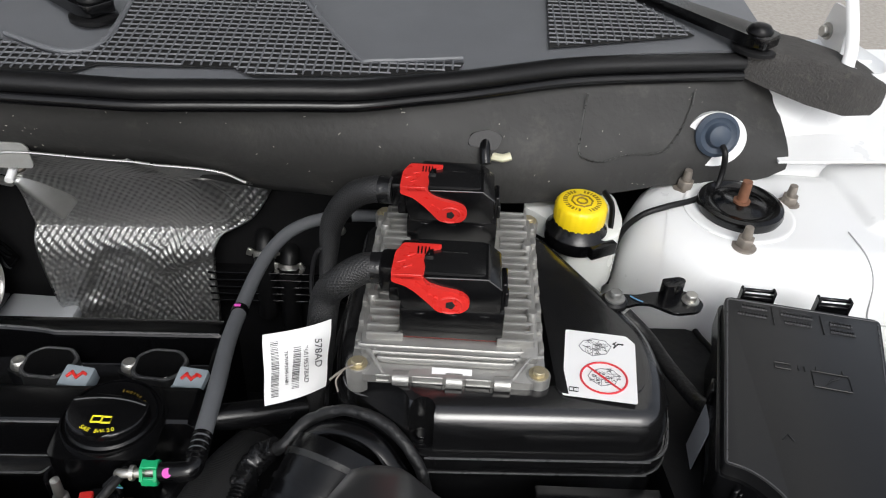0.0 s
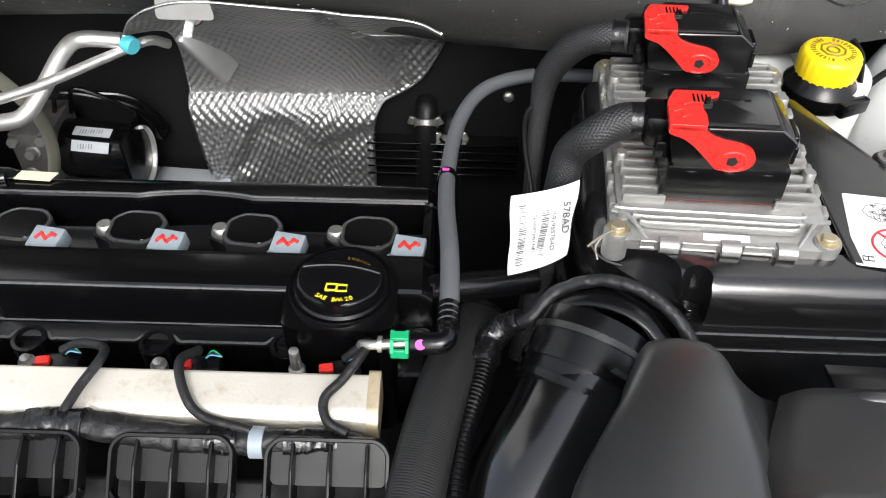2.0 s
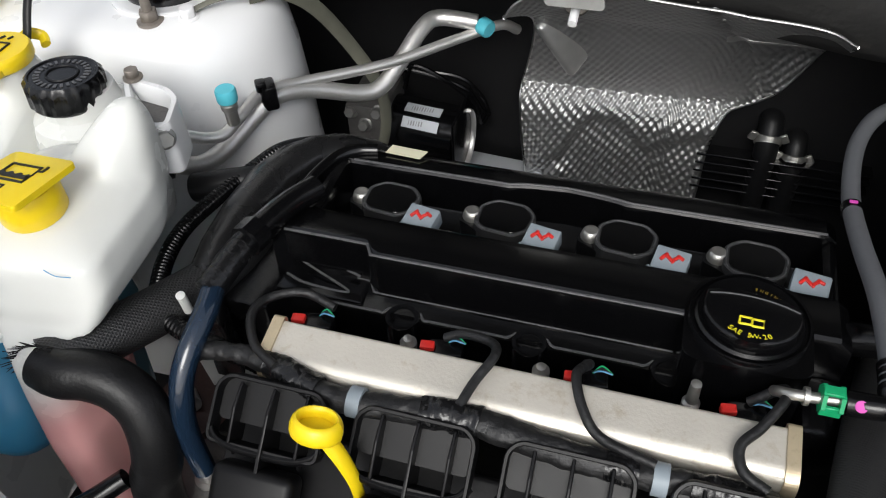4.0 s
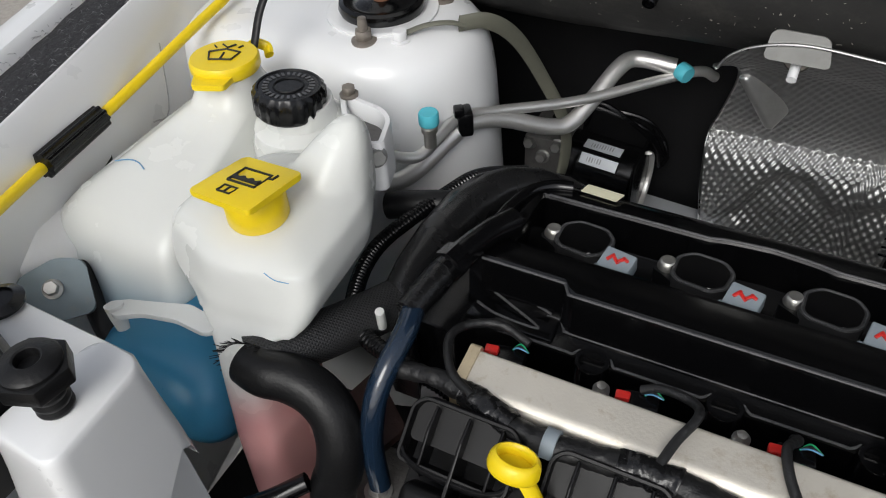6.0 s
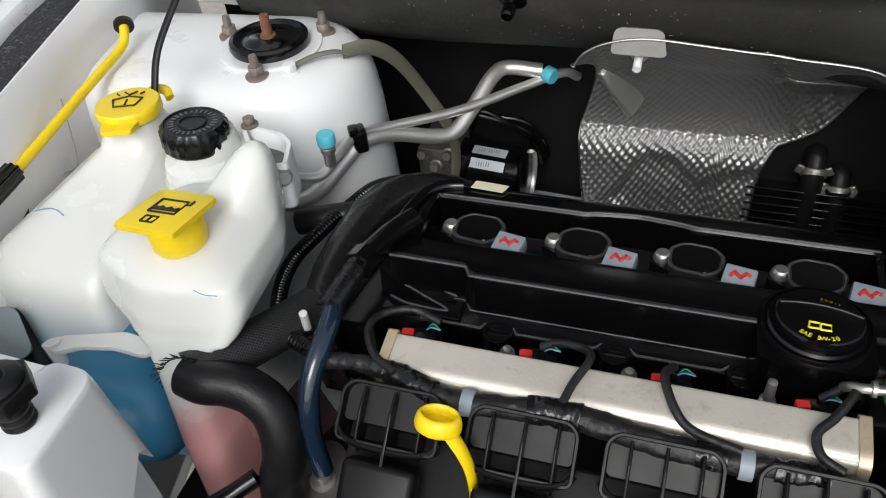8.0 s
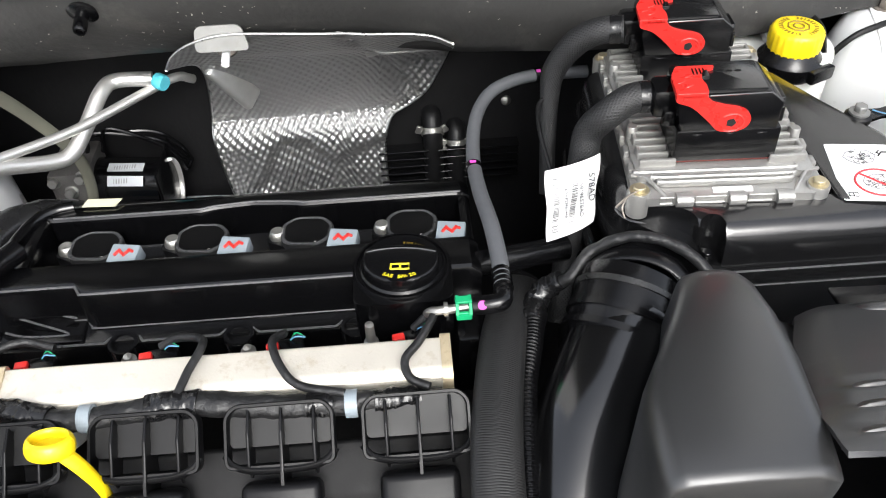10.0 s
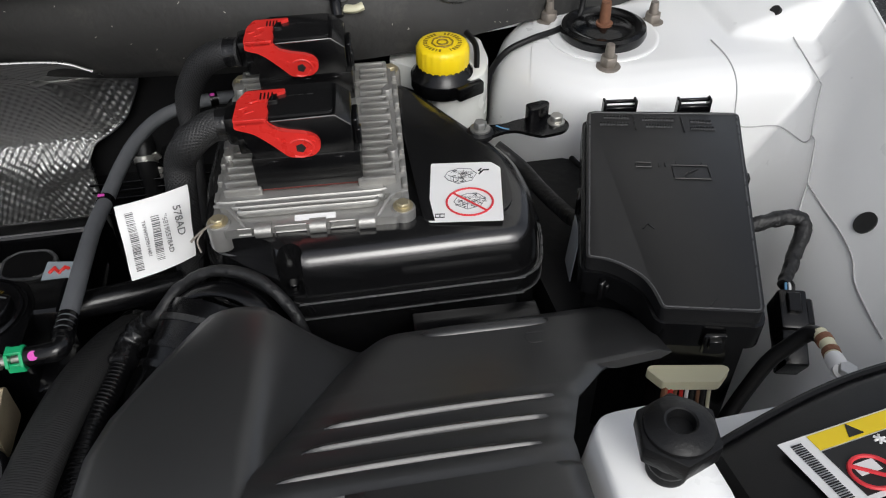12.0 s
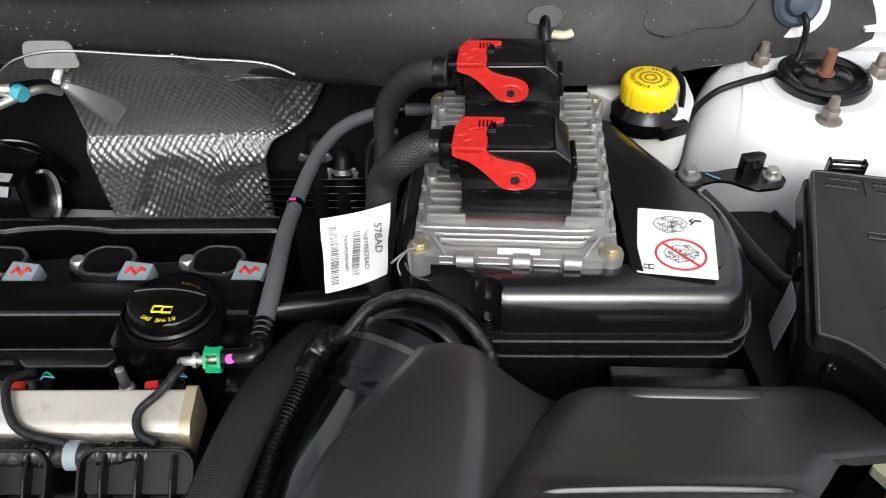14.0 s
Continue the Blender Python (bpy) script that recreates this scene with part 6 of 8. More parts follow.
# blade-like silver label beside the battery cover
bm = bm_new()
box(bm, (0.487, 0.445, 0.945), (0.001, 0.026, 0.060), 0.0003, 1, (0, 4, -8))
solo("silver_label", bm, SILVER, (0.487, 0.44, 0.905), "silver grey sticker on the tray side", "label")

# ---- intake ----
duct = thing("air_intake_duct", (0.33, 0.25, 0.9), "matt black intake duct with ribs and a raised scoop", "duct")
ys = (0.376, 0.374, 0.368, 0.358, 0.33, 0.29, 0.284, 0.25, 0.21, 0.192, 0.190, 0.17, 0.12, 0.06)
zs = (0.90, 0.945, 0.958, 0.965, 0.979, 1.000, 1.0033, 1.022, 1.043, 1.049, 1.0497, 1.056, 1.066, 1.074)
left = (0.325, 0.318, 0.314, 0.308, 0.292, 0.272, 0.270, 0.256, 0.244, 0.243, 0.291, 0.292, 0.292, 0.292)
right = (0.47, 0.482, 0.49, 0.497, 0.504, 0.500, 0.455, 0.425, 0.408, 0.406, 0.406, 0.404, 0.402, 0.40)
bm = bm_new()
rows = []
tt = np.linspace(0, len(ys) - 1, 79)
for t in tt:
    y, z, a, b = (float(np.interp(t, range(len(ys)), v)) for v in (ys, zs, left, right))
    row = []
    for i in range(25):
        u = i / 24
        x = a + (b - a) * u
        edge = 0.004 * max(0, (u - 0.94) / 0.06) ** 2
        # gently pressed panels between the ribs
        edge += 0.0022 * math.sin(2 * math.pi * (y - 0.2500) / 0.0215) * (0.19 < y < 0.262) * min(1.0, 8 * u * (1 - u))
        dip = 0.010 * max(0, 1 - u / 0.12) ** 2 * min(1, max(0, (y - 0.21) / 0.05))
        row.append((x, y, z - edge - dip))
    rows.append(row)
sheet(bm, rows, 0.003)
part("deck", bm, SOFT, duct, angle=60)
def duct_rib(x0, x1, y, z):
    """A pressed rib with a sharp crest, running out at both ends."""
    bm = bm_new()
    rings = []
    for k in range(25):
        u = k / 24
        e = min(1.0, u / 0.10, (1 - u) / 0.05) ** 0.6
        x = x0 + (x1 - x0) * u
        yy = y + 0.002 * math.sin(math.pi * u)
        rings.append([(x, yy + 0.0095 * e + 0.0005, z - 0.010), (x, yy + 0.0095 * e + 0.0005, z - 0.0046 * e - 0.001), (x, yy + 0.003 * e, z + 0.0052 * e - 0.001), (x, yy + 0.0008 * e, z + 0.0065 * e - 0.001), (x, yy - 0.001 * e, z + 0.0055 * e - 0.001), (x, yy - 0.0035 * e - 0.0005, z - 0.001), (x, yy - 0.0035 * e - 0.0005, z - 0.010)])
    loft(bm, rings)
    return bm


for y, x0, x1 in ((0.2500, 0.274, 0.416), (0.2295, 0.264, 0.406), (0.2060, 0.250, 0.396)):
    part("rib", duct_rib(x0, x1, y, interp(y, ys[::-1], zs[::-1])), SOFT, duct, angle=35)
bm = bm_new()
tube(bm, [(0.35, 0.359, 0.963), (0.365, 0.357, 0.9685), (0.43, 0.354, 0.9695), (0.44, 0.355, 0.963)], 0.0055, 10, flat=0.7)
part("ledge", bm, SOFT, duct)
bm = bm_new()
box(bm, (0.395, 0.383, 0.952), (0.095, 0.022, 0.004), 0.002, 2, (-8, 0, -2))
part("tongue", bm, SATIN, duct)
# scoop
bm = bm_new()
rings = []
for y, xl, xr, top, val in ((0.374, 0.2150, 0.2500, 0.970, 0.318), (0.3715, 0.2140, 0.2510, 0.995, 0.317), (0.367, 0.2128, 0.2520, 1.009, 0.315), (0.359, 0.2105, 0.2530, 1.018, 0.312), (0.346, 0.2065, 0.2540, 1.025, 0.306), (0.31, 0.1880, 0.2540, 1.034, 0.294), (0.27, 0.1650, 0.2520, 1.039, 0.278), (0.245, 0.1560, 0.2490, 1.041, 0.268), (0.215, 0.1525, 0.2470, 1.041, 0.256), (0.197, 0.1520, 0.2450, 1.0395, 0.252), (0.1905, 0.1530, 0.2440, 1.038, 0.250), (0.1895, 0.1545, 0.2430, 1.0355, 0.249)):
    vz = interp(y, (0.19, 0.21, 0.25, 0.34, 0.37), (1.0, 1.0, 0.99, 0.955, 0.935))
    rr = 0.010
    ring = [(xl - 0.004, y, 0.86), (xl - 0.002, y, 0.95), (xl - 0.001, y, top - 0.03), (xl + 0.001, y, top - rr), (xl + 0.4 * rr, y, top - 0.3 * rr), (xl + 1.2 * rr, y, top), ((xl + xr) / 2, y, top + 0.001), (xr - 1.2 * rr, y, top), (xr - 0.4 * rr, y, top - 0.25 * rr), (xr + 0.2 * rr, y, top - 0.8 * rr), (xr * 0.7 + val * 0.3, y, top * 0.6 + vz * 0.4), (val - 0.006, y, vz + 0.004), (val, y, vz), (val, y, 0.86)]
    rings.append(ring)
loft(bm, rings)
part("scoop", bm, SOFT, duct, angle=60)
lettering("relief_words", "REMOVE FOR", 0.0115, pose(0.333, 0.146, 1.0640, -12.5, 0, -3), SOFT, duct, 0.0016)
MP = pose(0.445, 0.330, 0.9815, -27, 0, -3)
bm = bm_new()
o = rounded([(-0.027, -0.009), (0.027, -0.009), (0.027, 0.009), (-0.027, 0.009)], 0.005)
tube(bm, [MP @ Vector((x, y, 0)) for x, y in o + o[:1]], 0.0006, 6, 1, smooth=False)
mk = part("maker_outline", bm, SOFT, duct)
for k in range(3):
    bm = bm_new()
    box(bm, (0.008, 0.005 - 0.005 * k, 0.0), (0.024, 0.0018, 0.0008), 0.0002, 1)
    bmesh.ops.transform(bm, matrix=MP, verts=bm.verts)
    part("emboss_bar", bm, SOFT, mk)

# intake pipe
ip = thing("intake_pipe", (0.13, 0.3, 0.75), "glossy black plastic intake pipe with a clamp", "pipe")
PIPEP = [(0.112, 0.13, 0.72), (0.115, 0.19, 0.795), (0.127, 0.255, 0.850), (0.150, 0.317, 0.888), (0.177, 0.367, 0.911), (0.198, 0.402, 0.926)]
bm = bm_new()
tube(bm, PIPEP, [0.050, 0.049, 0.047, 0.0445, 0.042, 0.040], 48, 12)
part("pipe", bm, SHINE, ip, "glossy black moulded bend", angle=60)
END = [(0.182, 0.383, 0.915), (0.191, 0.400, 0.924), (0.199, 0.417, 0.933), (0.205, 0.429, 0.939)]
bm = bm_new()
tube(bm, END, [0.041, 0.0425, 0.042, 0.040], 40, 6)
cuff = part("rubber_cuff", bm, SATIN, ip, "black rubber cuff")
for a, r in ((0.05, 0.0442), (0.35, 0.0442)):
    q = spline(END[:4], 8)
    i = int(a * (len(q) - 3))
    bm = bm_new()
    tube(bm, q[i : i + 3], r, 36, 2)
    part("rib", bm, SATIN, cuff)
q = spline(END, 8)
bm = bm_new()
tube(bm, q[15:18], 0.0432, 40, 2)
band = part("clamp_band", bm, BAND, ip, "dull steel worm clamp")
bm = bm_new()
tube(bm, [(0.238, 0.396, 0.941), (0.244, 0.388, 0.929)], 0.0055, 12, 2)
box(bm, (0.238, 0.397, 0.939), (0.012, 0.014, 0.014), 0.001, 1, (30, 20, 20))
part("worm_screw", bm, STEEL, band)

# taped wiring over the pipe
tw = thing("taped_harness", (0.15, 0.43, 0.9), "corrugated and taped harness over the intake pipe", "harness")
bm = bm_new()
tube(bm, [(0.096, 0.20, 0.850), (0.099, 0.25, 0.885), (0.103, 0.31, 0.905), (0.1075, 0.350, 0.913), (0.113, 0.372, 0.915), (0.120, 0.398, 0.914), (0.1265, 0.424, 0.914)], 0.0098, 16, 10, ribs=0.0036, depth=0.14)
part("conduit", bm, SATIN, tw, "black split conduit", angle=30)
LOOM = [(0.124, 0.415, 0.913), (0.132, 0.444, 0.917), (0.146, 0.441, 0.930), (0.158, 0.439, 0.942), (0.175, 0.4505, 0.956), (0.198, 0.4486, 0.970), (0.217, 0.442, 0.975), (0.234, 0.434, 0.974), (0.252, 0.418, 0.967), (0.265, 0.403, 0.950), (0.270, 0.396, 0.92)]
bm = bm_new()
tube(bm, LOOM, [0.0070, 0.0070, 0.0060, 0.0052, 0.0048, 0.0046, 0.0046, 0.0046, 0.0046, 0.0045, 0.0045], 16, 16)
wrinkle(bm, 0.0010)
part("loom", bm, TAPE, tw)
bm = bm_new()
tube(bm, [(0.124, 0.414, 0.914), (0.129, 0.436, 0.915), (0.139, 0.443, 0.924), (0.150, 0.4405, 0.935)], [0.0103, 0.0106, 0.0096, 0.0080], 18, 14)
wrinkle(bm, 0.0022, 120.0)
part("tape_wrap", bm, VINYL, tw)
# flat ribbon of leads under the loom
bm = bm_new()
tube(bm, [(0.168, 0.440, 0.946), (0.190, 0.440, 0.960), (0.212, 0.432, 0.966), (0.232, 0.420, 0.963), (0.248, 0.404, 0.950)], 0.0075, 16, 8, flat=0.35)
part("ribbon", bm, SATIN, tw)

# flat braided sleeve
bm = bm_new()
tube(bm, [(0.125, 0.49, 0.885), (0.112, 0.45, 0.905), (0.098, 0.40, 0.920), (0.086, 0.34, 0.927), (0.078, 0.28, 0.925), (0.074, 0.2, 0.90), (0.072, 0.14, 0.85)], 0.0185, 20, 8, flat=0.55)
bs = thing("braided_hose_sleeve", (0.09, 0.35, 0.85), "black woven sleeve over a hose", "hose sleeve")
part("weave", bm, RIBWEAVE, bs)
bm = bm_new()
tube(bm, [(0.072, 0.15, 0.86), (0.072, 0.12, 0.83), (0.072, 0.09, 0.79)], 0.013, 16)
part("hose", bm, RUBBER, bs)
bm = bm_new()
tube(bm, [(0.122, 0.483, 0.888), (0.1255, 0.491, 0.885)], 0.0192, 20, 2, flat=0.57)
part("end_band", bm, VINYL, bs)

# grey hose with quick connector
gh = thing("vapour_hose", (0.1, 0.5, 0.92), "grey rubber vapour hose with a quick connector", "hose")
HP = [(0.0975, 0.413, 0.962), (0.0985, 0.44, 0.962), (0.0975, 0.49, 0.957), (0.094, 0.55, 0.945), (0.0942, 0.61, 0.932), (0.0990, 0.664, 0.928), (0.108, 0.706, 0.927), (0.124, 0.740, 0.927), (0.148, 0.761, 0.927), (0.184, 0.773, 0.927), (0.24, 0.777, 0.925)]
bm = bm_new()
tube(bm, HP, 0.0070, 18, 8)
part("hose", bm, HOSE, gh)
for y, z in ((0.600, 0.934),):
    bm = bm_new()
    tube(bm, [(0.0935, y - 0.004, z), (0.0937, y + 0.004, z - 0.001)], 0.0082, 16, 2)
    part("tie", bm, SATIN, gh)
    bm = bm_new()
    box(bm, (0.0925, y, z + 0.0082), (0.006, 0.003, 0.0015), 0.0004, 1)
    part("tie_mark", bm, MAGENTA, gh, "small magenta ink mark")
bm = bm_new()
tube(bm, [(0.179, 0.7715, 0.927), (0.187, 0.7735, 0.927)], 0.0080, 14, 2)
part("tie", bm, SATIN, gh)
bm = bm_new()
box(bm, (0.183, 0.7690, 0.9345), (0.005, 0.004, 0.0016), 0.0004, 1, (25, 0, 0))
part("tie_mark", bm, MAGENTA, gh, "small magenta ink mark")
bm = bm_new()
tube(bm, [(0.0985, 0.43, 0.962), (0.0975, 0.405, 0.962)], 0.0066, 14, 2)
for k in range(4):
    tube(bm, [(0.098, 0.409 + 0.0055 * k, 0.962), (0.098, 0.4125 + 0.0055 * k, 0.962)], 0.0080, 14, 2)
part("barb", bm, SATIN, gh)
bm = bm_new()
tube(bm, [(0.0975, 0.412, 0.961), (0.096, 0.401, 0.959), (0.088, 0.399, 0.958), (0.074, 0.400, 0.956)], 0.0076, 14)
part("elbow", bm, SATIN, gh)
bm = bm_new()
lathe(bm, [(0, 0), (0.0036, 0), (0.0036, 0.0008), (0, 0.0008)], n=12, m=axis((0.080, 0.3945, 0.9618), (0, -0.6, 0.8)))
part("mark", bm, MAGENTA, gh, "magenta ink dot")
bm = bm_new()
for x in (0.061, 0.071):
    tube(bm, [(x - 0.0012, 0.401, 0.955), (x + 0.0012, 0.401, 0.955)], 0.0092, 6, 2)
box(bm, (0.066, 0.401, 0.9625), (0.012, 0.007, 0.0025), 0.0005, 1)
box(bm, (0.066, 0.3942, 0.952), (0.012, 0.0025, 0.008), 0.0005, 1)
part("clip", bm, GREEN, gh, "green retaining clip")
bm = bm_new()
tube(bm, [(0.070, 0.401, 0.955), (0.056, 0.401, 0.953), (0.046, 0.401, 0.952), (0.040, 0.405, 0.947), (0.038, 0.412, 0.938)], 0.0035, 14)
part("metal_pipe", bm, STEEL, gh, "bright metal pipe end")
bm = bm_new()
tube(bm, [(0.054, 0.401, 0.953), (0.051, 0.401, 0.953)], 0.0058, 14, 2)
part("bead", bm, STEEL, gh)

# heater hoses behind the engine
for x, y, z, r in ((0.064, 0.885, 0.795, 0.0135), (0.096, 0.885, 0.772, 0.0135)):
    hh = thing("heater_hose", (x, y, 0.7), "black heater hose with a spring clamp", "hose", "heater hoses")
    bm = bm_new()
    tube(bm, [(x - 0.002, y + 0.03, z + 0.006), (x, y + 0.008, z + 0.004), (x, y - 0.006, z - 0.02), (x, y - 0.01, z - 0.06), (x, y - 0.01, z - 0.11)], r, 18)
    part("hose", bm, RUBBER, hh)
    for dz in (-0.002, -0.010):
        bm = bm_new()
        tube(bm, [(x, y - 0.003 + 0.002 * (dz < -0.005), z - 0.002 + dz), (x, y - 0.005, z - 0.006 + dz)], r + 0.0018, 18, 2)
        part("spring_clamp", bm, STEEL, hh)
    for sx, tilt in ((-0.018, 20), (0.016, -30)):
        bm = bm_new()
        box(bm, (x + sx, y - 0.008, z - 0.004), (0.008, 0.004, 0.011), 0.0008, 1, (0, tilt, 0))
        part("clamp_ear", bm, STEEL, hh)
# finned slats low on the firewall
vent = thing("firewall_fins", (0.08, 0.88, 0.70), "dark finned plate behind the engine", "fins")
for k in range(5):
    bm = bm_new()
    box(bm, (0.085, 0.875, 0.715 + 0.012 * k), (0.19, 0.02, 0.003), 0.0006, 1)
    part("fin", bm, SATIN, vent)
bm = bm_new()
lathe(bm, [(0, 0), (0.007, 0), (0.0065, 0.003), (0.004, 0.005), (0, 0.005)], n=16, m=axis((0.165, 0.898, 0.815), (0, -1, 0.2)))
solo("firewall_bolt", bm, STEEL, (0.165, 0.898, 0.815), "small zinc bolt head on the firewall", "bolt")

# body plug and stud on the insulation mat
gm = thing("wiring_grommet", (0.572, 0.76, 1.03), "dark blue rubber grommet with a cable", "grommet")
G = axis((0.572, 0.766, 1.046), (0.02, -0.95, 0.3))
bm = bm_new()
lathe(bm, [(0, -0.004), (0.0335, -0.004), (0.0335, 0.0045), (0.0, 0.0045)], n=32, m=G @ Matrix.Diagonal((1.0, 0.86, 1, 1)))
part("white_surround", bm, WHITE, gm)
bm = bm_new()
lathe(bm, [(0, 0.004), (0.025, 0.004), (0.0255, 0.009), (0.021, 0.012), (0.017, 0.010), (0.015, 0.010), (0.012, 0.016), (0.006, 0.018), (0, 0.018)], n=32, m=Matrix.Translation((-0.001, 0.0, 0.006)) @ G @ Matrix.Diagonal((0.92, 0.92, 1, 1)))
part("rubber", bm, GROMMET, gm)
bm = bm_new()
tube(bm, [(0.574, 0.757, 1.048), (0.577, 0.741, 1.043), (0.579, 0.738, 1.02), (0.572, 0.73, 1.006), (0.545, 0.712, 1.003), (0.515, 0.70, 1.002), (0.487, 0.695, 0.992), (0.472, 0.70, 0.96), (0.47, 0.70, 0.90)], 0.0032, 10)
part("cable", bm, RUBBER, gm)
sd = thing("mat_stud", (0.324, 0.725, 1.05), "black stud clip on the insulation mat", "clip")
bm = bm_new()
prism(bm, rounded([(-0.018, -0.006), (0.012, -0.011), (0.018, 0.004), (0.004, 0.010), (-0.014, 0.006)], 0.004), 0, 0.004, 0.001, 1, axis((0.324, 0.722, 1.06), (0, -0.9, 0.4)))
part("plate", bm, GLOSS, sd)
bm = bm_new()
tube(bm, [(0.324, 0.722, 1.058), (0.324, 0.712, 1.052), (0.325, 0.703, 1.043)], 0.0055, 12)
part("stud", bm, GLOSS, sd)
bm = bm_new()
tube(bm, [(0.333, 0.716, 1.044), (0.342, 0.712, 1.045), (0.350, 0.713, 1.047)], 0.0055, 12, flat=0.7)
part("tip", bm, CREAM, sd)

PIN_BASE = (-0.270, 0.722, 1.058)
pin = thing("push_pin", PIN_BASE, "black plastic push pin with a round flange on the mat", "clip")
way = Vector((-0.05, -0.91, -0.40)).normalized()
bm = bm_new()
lathe(bm, [(0, -0.003), (0.0135, -0.003), (0.0145, 0.0), (0.012, 0.0016), (0.006, 0.0024), (0, 0.0024)], n=28, m=axis(PIN_BASE, way))
part("flange", bm, SATIN, pin)
bm = bm_new()
lathe(bm, [(0, 0.001), (0.0062, 0.001), (0.0060, 0.006), (0.0066, 0.008), (0.0066, 0.019), (0.0055, 0.022), (0.0034, 0.022), (0.003, 0.018), (0, 0.018)], n=20, m=axis(PIN_BASE, way))
part("stem", bm, GLOSS, pin)

# printed warning beside the duct
wl = thing("duct_warning_label", (0.425, 0.2, 0.98), "black label with small white print beside the duct", "label")
WL = face_frame((0.424, 0.205, 0.985), (0.45, -0.85, 0.10), (-0.3, 0.1, 1))
bm = bm_new()
box(bm, (0, 0, 0), (0.075, 0.045, 0.0006), 0.0002, 1)
bmesh.ops.transform(bm, matrix=WL, verts=bm.verts)
part("backing", bm, SATIN, wl)
random.seed(21)
for row in range(4):
    x = -0.032
    while x < 0.030:
        w = random.uniform(0.003, 0.008)
        bm = bm_new()
        box(bm, (x + w / 2, 0.013 - 0.009 * row, 0.0006), (w, 0.0045, 0.0003), 0)
        bmesh.ops.transform(bm, matrix=WL, verts=bm.verts)
        part("print_bar", bm, INK_WHITE, wl)
        x += w + 0.002
ml = thing("inlet_label", (0.30, 0.19, 0.99), "small black label with white print in the duct opening", "label")
ML = face_frame((0.300, 0.192, 0.998), (0.25, -0.95, 0.1), (-0.6, 0.0, 0.8))
bm = bm_new()
box(bm, (0, 0, 0), (0.034, 0.030, 0.0006), 0.0002, 1)
bmesh.ops.transform(bm, matrix=ML, verts=bm.verts)
part("backing", bm, SATIN, ml)
for row in range(4):
    x = -0.014
    while x < 0.013:
        w = random.uniform(0.002, 0.005)
        bm = bm_new()
        box(bm, (x + w / 2, 0.010 - 0.0065 * row, 0.0006), (w, 0.0032, 0.0003), 0)
        bmesh.ops.transform(bm, matrix=ML, verts=bm.verts)
        part("print_bar", bm, INK_WHITE, ml)
        x += w + 0.0013

# ---- fluid bottles ----
CASTDARK = material("dull_dark_casting", (0.16, 0.155, 0.15), 0.5, metal=0.6, vary=0.3, scale=50, bump=0.4, bump_scale=300, dirt=0.5, dirt_color=(0.07, 0.06, 0.05))
ZINC = material("blue_grey_zinc_plate", (0.15, 0.185, 0.20), 0.4, metal=0.5, vary=0.2, scale=40, dirt=0.3)
RUSTY = material("faintly_rusty_plate", (0.06, 0.034, 0.03), 0.55, metal=0.3, vary=0.3, scale=60, bump=0.2)

def bottle(rings, seg=6):
    """A blown bottle from rounded outlines at heights."""
    bm = bm_new()
    out = []
    for z, o, r in rings:
        out.append([(x, y, z) for x, y in rounded(o, r, seg)])
    return loft(bm, out)


def quad(x0, x1, y0, y1, skew=0.0):
    return [(x0, y0), (x1, y0 - skew), (x1, y1 - skew), (x0, y1)]


# washer bottle
wb = thing("washer_bottle", (-0.60, 0.45, 0.7), "milky washer bottle with a yellow flip cap", "bottle")
bm = bottle([
    (0.70, quad(-0.58, -0.50, 0.37, 0.46), 0.02), (0.80, quad(-0.595, -0.50, 0.37, 0.47), 0.02), (0.83, quad(-0.618, -0.48, 0.325, 0.47), 0.02), (0.87, quad(-0.640, -0.50, 0.33, 0.48), 0.02),
    (0.905, quad(-0.662, -0.525, 0.345, 0.505), 0.020), (0.935, quad(-0.670, -0.54, 0.358, 0.53), 0.02), (0.948, quad(-0.668, -0.542, 0.366, 0.542), 0.02), (0.958, quad(-0.660, -0.546, 0.382, 0.550), 0.020), (0.970, quad(-0.640, -0.55, 0.420, 0.557), 0.02), (0.981, quad(-0.626, -0.553, 0.458, 0.56), 0.02), (0.990, quad(-0.618, -0.557, 0.488, 0.56), 0.024), (1.002, quad(-0.616, -0.561, 0.497, 0.555), 0.025), (1.014, quad(-0.614, -0.564, 0.500, 0.551), 0.025)])
part("tank", bm, POLY_WASHER, wb, angle=60)
bm = bottle([(0.815, quad(-0.55, -0.475, 0.30, 0.37), 0.03), (0.823, quad(-0.566, -0.466, 0.290, 0.38), 0.035), (0.840, quad(-0.578, -0.460, 0.284, 0.385), 0.035), (0.868, quad(-0.585, -0.458, 0.283, 0.39), 0.035), (0.893, quad(-0.580, -0.466, 0.291, 0.40), 0.035), (0.904, quad(-0.566, -0.482, 0.303, 0.38), 0.035), (0.908, quad(-0.545, -0.50, 0.32, 0.37), 0.02)])
part("blue_foot", bm, POLY_BLUE, wb, "rounded foot full of blue fluid", angle=70)
bm = bm_new()
CW = pose(-0.590, 0.526, 1.014, -3, 0, 20)
lathe(bm, [(0, 0), (0.029, 0), (0.0305, 0.003), (0.0305, 0.010), (0.029, 0.0125), (0.0, 0.0135)], n=40, m=CW)
prism(bm, rounded([(-0.016, -0.042), (0.012, -0.042), (0.016, -0.022), (-0.02, -0.022)], 0.003), 0.001, 0.006, 0.001, 1, CW)
yc2 = part("cap", bm, YELLOW, wb, "yellow flip cap with a washer symbol")
bm = bm_new()
